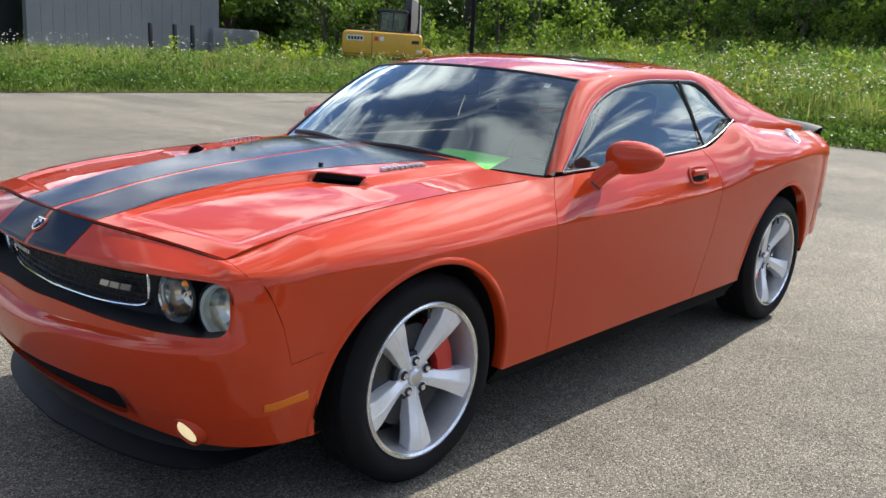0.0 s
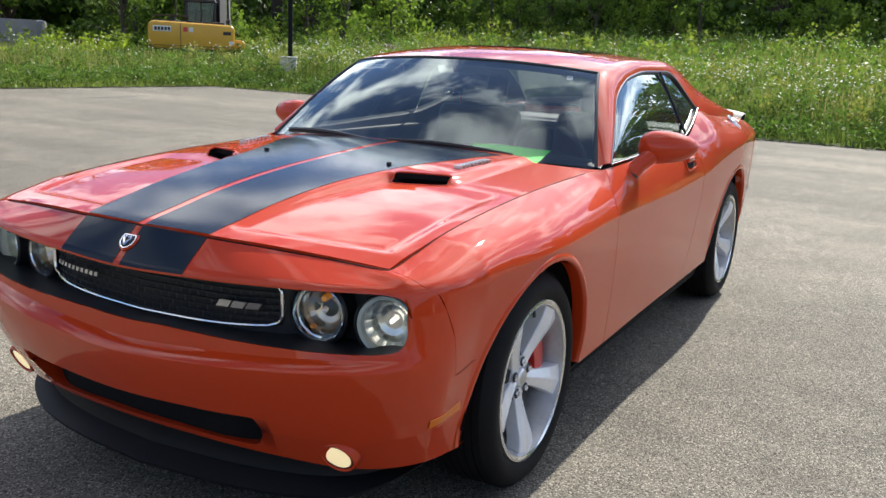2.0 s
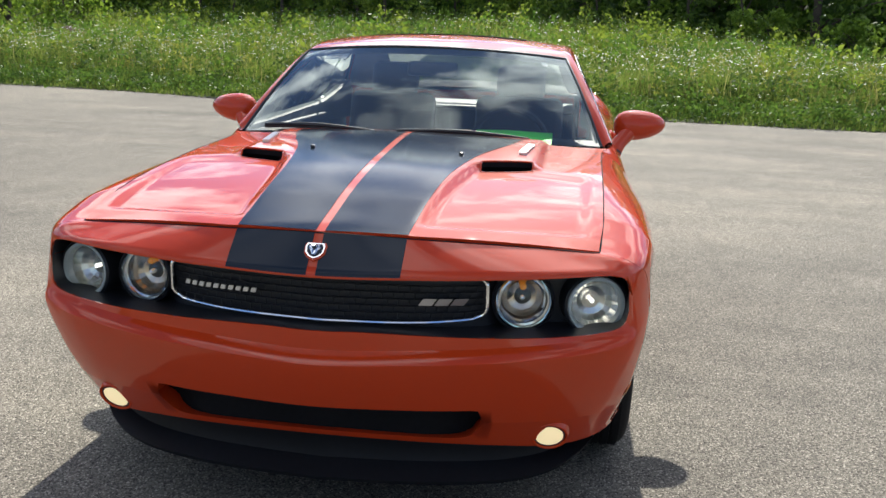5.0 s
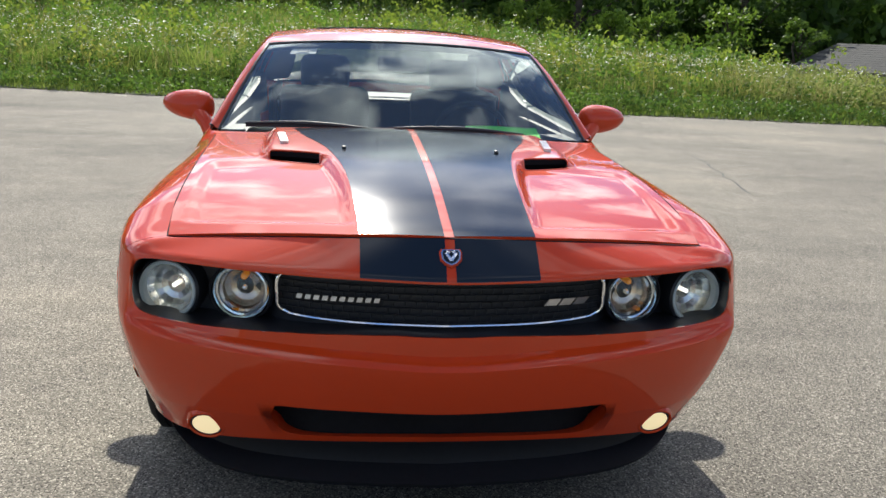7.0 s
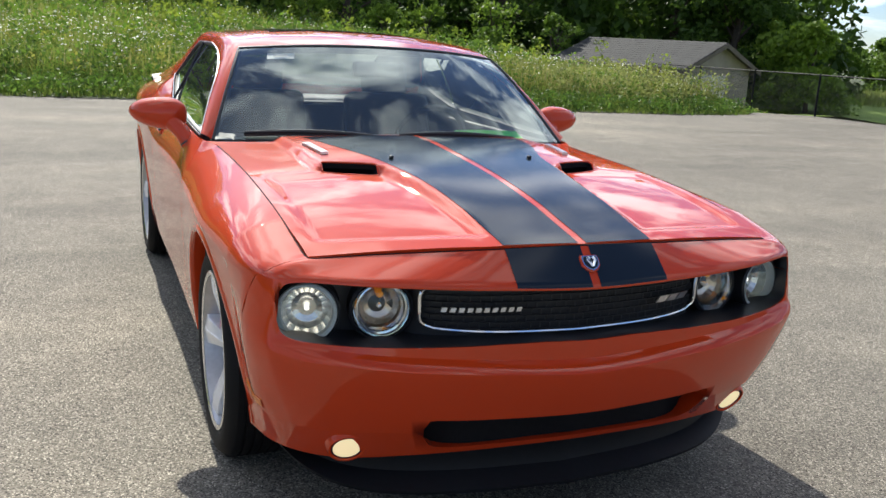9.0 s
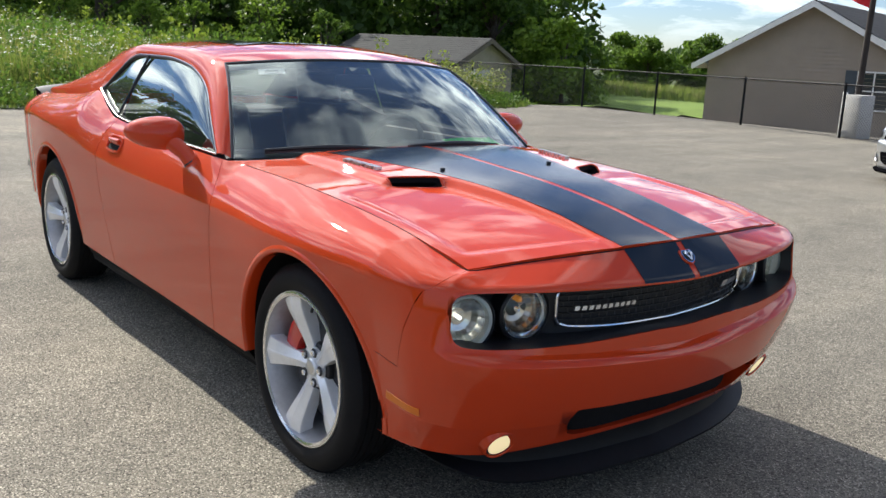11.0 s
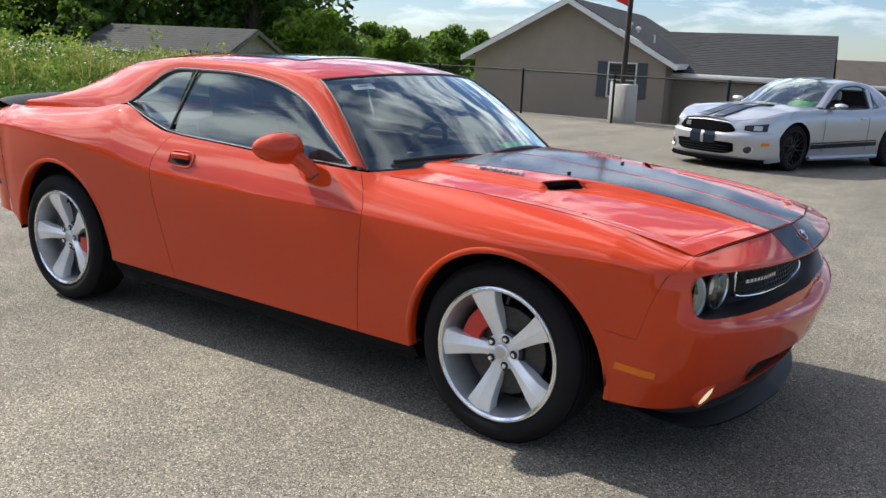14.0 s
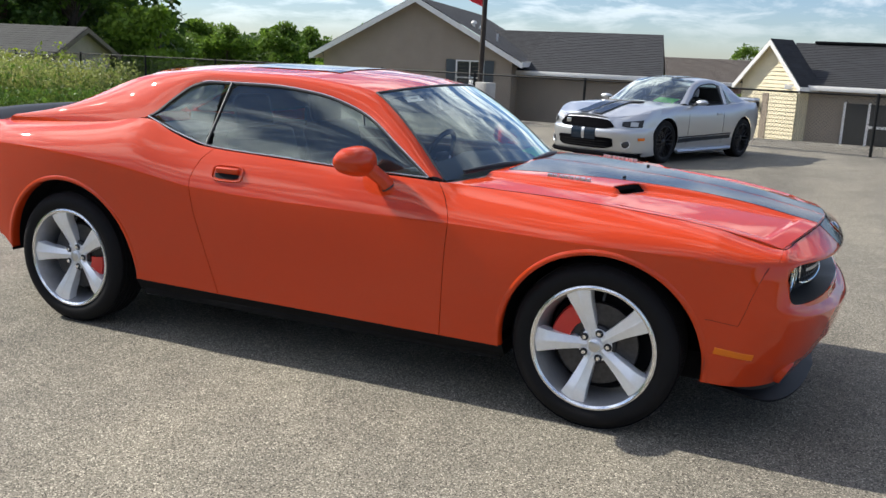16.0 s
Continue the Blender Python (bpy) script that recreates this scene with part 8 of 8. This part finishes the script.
for s in (1, -1):
    v = []
    for i in range(16):
        u = i / 15
        x = .47 - 1.22 * u
        top_p = curve((-.92, 1.265), (-.58, 1.33), (-.18, 1.30), (.15, 1.15), (.50, .97))(x)
        for j in range(5):
            z = .975 + (top_p - .975) * j / 4
            v.append((x, s * (.795 - .48 * (z - .965) - .012), z))
    # far pane only, opaque: the cabin's dimness is put into its colour
    if s < 0:
        mesh_object("door_window", v, grid_faces(16, 5, flip=s > 0), M_PANE, pony, "opaque dark side window", out=(0, s, 0))
    rim_w = [v[k * 5 + 4] for k in range(16)] + [v[k * 5] for k in range(15, -1, -1)]
    mesh_object("window_seal", *tube([(q[0], q[1] + s * .010, q[2]) for q in rim_w], .013, 5, closed=True), M_BLACK, pony, "black window seal")
    qv = [(-.90, s * .80, 1.0), (-1.16, s * .80, 1.02), (-1.06, s * .735, 1.14), (-.92, s * .70, 1.225)]
    mesh_object("quarter_window", qv, [(0, 1, 2, 3) if s < 0 else (3, 2, 1, 0)], M_SIDE_GLASS, pony, smooth=False, out=(0, s, 0))
    mesh_object("window_post", *tube([(-.83, s * .80, .975), (-.83, s * .66, 1.285)], .035, 6), M_SILVER, pony)
    mv, mf = [], []
    for i in range(10):
        a = math.pi * i / 9
        for j in range(14):
            b = 2 * math.pi * j / 14
            mv.append((.36 + .07 * math.cos(a), s * (.98 + .11 * math.cos(b) * math.sin(a)**.7), 1.015 + .048 * math.sin(b) * math.sin(a)**.7))
    mf = [(i * 14 + j, i * 14 + (j + 1) % 14, (i + 1) * 14 + (j + 1) % 14, (i + 1) * 14 + j) for i in range(9) for j in range(14)]
    mesh_object("door_mirror", mv, mf, M_SILVER, pony)
    mesh_object("mirror_arm", *tube([(.40, s * .84, .96), (.37, s * .92, 1.0)], .025, 6), M_BLACK, pony)
    # headlamp, fog lamp, side marker, side stripes, door seam
    fl = new("fog_lamp"); fl.parent = pony
    fl.matrix_basis = facing(nose_x(.70, .38) + .002, s * .70, .38, s * 34)
    fv, ff = lathe([(.082, -.03), (.082, .008), (.070, .014), (.060, .004)], 24)
    mesh_object("fog_ring", [(p[1], p[0], p[2]) for p in fv], ff, M_SATIN, fl, "round grey fog lamp")
    fv, ff = lathe([(.062, .002), (.03, .012), (0, .014)], 24)
    mesh_object("fog_lens", [(p[1], p[0], p[2]) for p in fv], ff, M_STEEL, fl, "pale lens")
    lamp_p = new("headlamp"); lamp_p.parent = pony
    lamp_p["label"] = "dark swept headlamp"
    def swept(y0, y1, z_low, z_top, out, n=12):
        vv = []
        for i in range(n):
            u = i / (n - 1)
            y = y0 + (y1 - y0) * u
            for z in (z_low(u), (z_low(u) + z_top(u)) / 2, z_top(u)):
                vv.append((nose_x(y, z) + out, s * (y + out * .6), z))
        return vv, grid_faces(n, 3, flip=s > 0)
    mesh_object("lamp_glass", *swept(.63, .855, curve((0, .662), (.5, .648), (1, .655)), curve((0, .735), (.5, .752), (1, .772)), .006), M_BLACK, lamp_p, "dark lamp glass")
    mesh_object("lamp_insert", *swept(.66, .715, lambda u: .672, lambda u: .724, .010), M_STEEL, lamp_p)
    mesh_object("lamp_insert", *swept(.735, .815, lambda u: .668, lambda u: .738, .010), M_BARREL, lamp_p)
    am = [(nose_x(y, z) + .008, s * (y + .008), z) for y in (.835, .885) for z in (.44, .485)]
    mesh_object("side_marker", am, [(0, 2, 3, 1)], M_AMBER, pony, "amber side marker", smooth=False)
    for z0, z1 in ((.335, .405), (.415, .435)):
        sv = []
        for i in range(20):
            x = -.92 + 1.86 * i / 19
            for z in (z0 + .04 * (1 - i / 19), z1 + .04 * (1 - i / 19)):
                a = (z - p_low_z(x)) / (p_cre(x) - p_low_z(x))
                sv.append((x, s * (p_w(x) * (.955 + .05 * math.sin(a * math.pi * .62)) + .004), z))
        mesh_object("side_stripe", sv, grid_faces(20, 2, flip=s > 0), M_STRIPE, pony, "black side stripe")
    for x in (.62, -.62):
        sm = []
        for k in range(14):
            z = .30 + .66 * k / 13
            u = (z - p_low_z(x)) / (p_cre(x) - p_low_z(x))
            yy = p_w(x) * (.955 + .05 * math.sin(min(u, 1) * math.pi * .62)) if u < 1 else p_w(x) * (1 - .13 * ((z - p_cre(x)) / (p_top(x) - p_cre(x)))**2)
            sm.append((x, s * (yy + .001), z))
        mesh_object("door_seam", *tube(sm, .0035, 4), M_BLACK_MATT, pony)
    part("fender_mark", box(.86, .90, -.006, .006, .60, .70, .004), M_BLACK, pony, "small dark fender emblem").matrix_basis = Matrix.Translation((0, s * .925, 0))
    part("door_handle", box(-.52, -.36, -.012, .012, .80, .835, .008), M_SILVER, pony).matrix_basis = Matrix.Translation((0, s * .925, 0))
    mesh_object("rocker", *tube([(-.95, s * .91, .20), (.95, s * .91, .19)], .035, 6), M_SILVER, pony)
def nose_strip(name, y0, y1, z_low, z_top, mat, out, label="", n=17, rows=4):
    """A panel laid on the nose between two curves of |y|."""
    v = []
    for i in range(n):
        y = y0 + (y1 - y0) * i / (n - 1)
        for j in range(rows):
            z = z_low(abs(y)) + (z_top(abs(y)) - z_low(abs(y))) * j / (rows - 1)
            v.append((nose_x(abs(y), z) + out, y, z))
    return mesh_object(name, v, grid_faces(n, rows, flip=True), mat, pony, label)


flat = lambda h: (lambda y: h)
nose_strip("upper_grille", -.52, .52, curve((0, .610), (.40, .612), (.52, .640)), curve((0, .778), (.36, .760), (.46, .730), (.52, .665)), M_MESH_DARK, .012, "dark upper grille")
nose_strip("lower_grille", -.53, .53, curve((0, .285), (.40, .290), (.53, .335)), curve((0, .470), (.45, .468), (.53, .455)), M_MESH_DARK, .006, "dark lower grille")
for s in (1, -1):
    nose_strip("nose_stripe", s * .03, s * .235, flat(.425), flat(.608), M_STRIPE, .010, "black stripe")
nose_strip("grille_bar", -.022, .022, flat(.425), flat(.608), M_SILVER, .009)
for z in (.32, .36, .40):
    mesh_object("grille_slat", *tube([(nose_x(abs(y), z) + .008, y, z) for y in [-.45 + .09 * k for k in range(11)]], .005, 4), M_BLACK_MATT, pony)
for z in (.645, .68, .715):
    mesh_object("grille_slat", *tube([(nose_x(abs(y), z) + .008, y, z) for y in [-.40 + .08 * k for k in range(11)]], .004, 4), M_BLACK_MATT, pony)
part("grille_emblem", box(-.006, .012, -.045, .045, -.035, .035, .006), M_SATIN, pony, "small bright grille emblem").matrix_basis = Matrix.Translation((nose_x(.33, .70) + .01, -.33, .70))
v = []
for i in range(31):
    y = -.87 + 1.74 * i / 30
    x = nose_x(abs(y), .22)
    v += [(x - .06, y, .245), (x + .012, y, .232), (x + .075, y, .222), (x + .082, y, .200), (x + .04, y, .172), (x - .10, y, .165)]
mesh_object("splitter", v, grid_faces(31, 6, flip=True), M_MESH_DARK, pony, "black front splitter", sharp=30)
def pony_top(x, y):
    return p_top(x) + .035 * (1 - (abs(y) / (p_w(x) * .9))**2 * .0) - .02 * (abs(y) / .5)**2
for s in (1, -1):
    sv = []
    for i in range(30):
        x = .86 + 1.42 * i / 29
        for j in range(4):
            y = s * (.035 + .205 * j / 3)
            sv.append((x, y, pony_top(x, 0) + .012))
    mesh_object("bonnet_stripe", sv, grid_faces(30, 4, flip=s < 0), M_STRIPE, pony, "black bonnet stripe")
    sv = []
    for i in range(12):
        u = i / 11
        for j in range(4):
            y = s * (.035 + .205 * j / 3)
            sv.append((-.04 - 1.05 * u, y, 1.424 + .02 * math.sin(math.pi * u) - .02 * (y / .5)**2))
    mesh_object("roof_stripe", sv, grid_faces(12, 4, flip=s > 0), M_STRIPE, pony, "black roof stripe")
part("bonnet_vent", box(1.18, 1.34, -.36, .36, p_top(1.25) + .03, p_top(1.25) + .052, .012), M_BLACK, pony, "black bonnet vent")
part("boot_spoiler", box(-2.40, -2.16, -.74, .74, 1.03, 1.085, .025), M_SILVER, pony)
for y in (.36, -.36):
    part("front_seat", box(-.44, -.26, y - .24, y + .24, .5, 1.06, .07, 3), M_SEAT, pony)
    part("headrest", box(-.46, -.36, y - .12, y + .12, 1.08, 1.24, .04, 3), M_GREY_INK, pony, "grey headrest")
for y_l in (.70, -.70):
    part("door_lining", box(-1.5, .55, y_l - .015, y_l + .015, .45, .955), M_TRIM_IN, pony, smooth=False)
part("cabin_floor", box(-1.6, .7, -.75, .75, .45, .6), M_TRIM_IN, pony, smooth=False)
# seat back added tall, to block light from the rear window
part("rear_seat", box(-1.28, -1.08, -.60, .60, .5, 1.26, .06, 3), M_SEAT, pony)
part("dashboard", box(.30, .75, -.72, .72, .75, .955, .04), M_TRIM_IN, pony)
mesh_object("price_sheet", [(.36, .15, 1.06), (.62, .15, .985), (.62, .56, .985), (.34, .56, 1.05)], [(0, 1, 2, 3)], M_GREEN, pony, "green paper on the dashboard", smooth=False)
# it faces the south-west, its left side to the lot
pony_dir = Vector((-.93, -2.55)).normalized()
pony_left = Vector((-pony_dir.y, pony_dir.x))
contact = Vector((-.36, 10.62))
centre = contact - pony_left * .90 - pony_dir * f_axle
slope = math.degrees(math.atan((ground_z(13.2) - ground_z(10.7)) / 2.72))
pony.matrix_world = Matrix.Translation((centre.x, centre.y, ground_z(centre.y))) @ Matrix.Rotation(math.atan2(pony_dir.y, pony_dir.x), 4, "Z") @ Matrix.Rotation(radians(slope), 4, "Y")

# its nose dips ahead of the front axle
def dip(x):
    u = max(0.0, min(1.0, (x - 1.45) / .65))
    return .052 * u * u * (3 - 2 * u)


for ob in list(pony.children):
    if ob.name.split(".")[0] == "wheel":
        continue
    at = ob.matrix_basis.translation
    if at.length > .01:
        ob.matrix_basis = Matrix.Translation((0, 0, -dip(at.x))) @ ob.matrix_basis
        continue
    for piece in (ob, *ob.children):
        if piece.type == "MESH":
            for vert in piece.data.vertices:
                vert.co.z -= dip(vert.co.x)
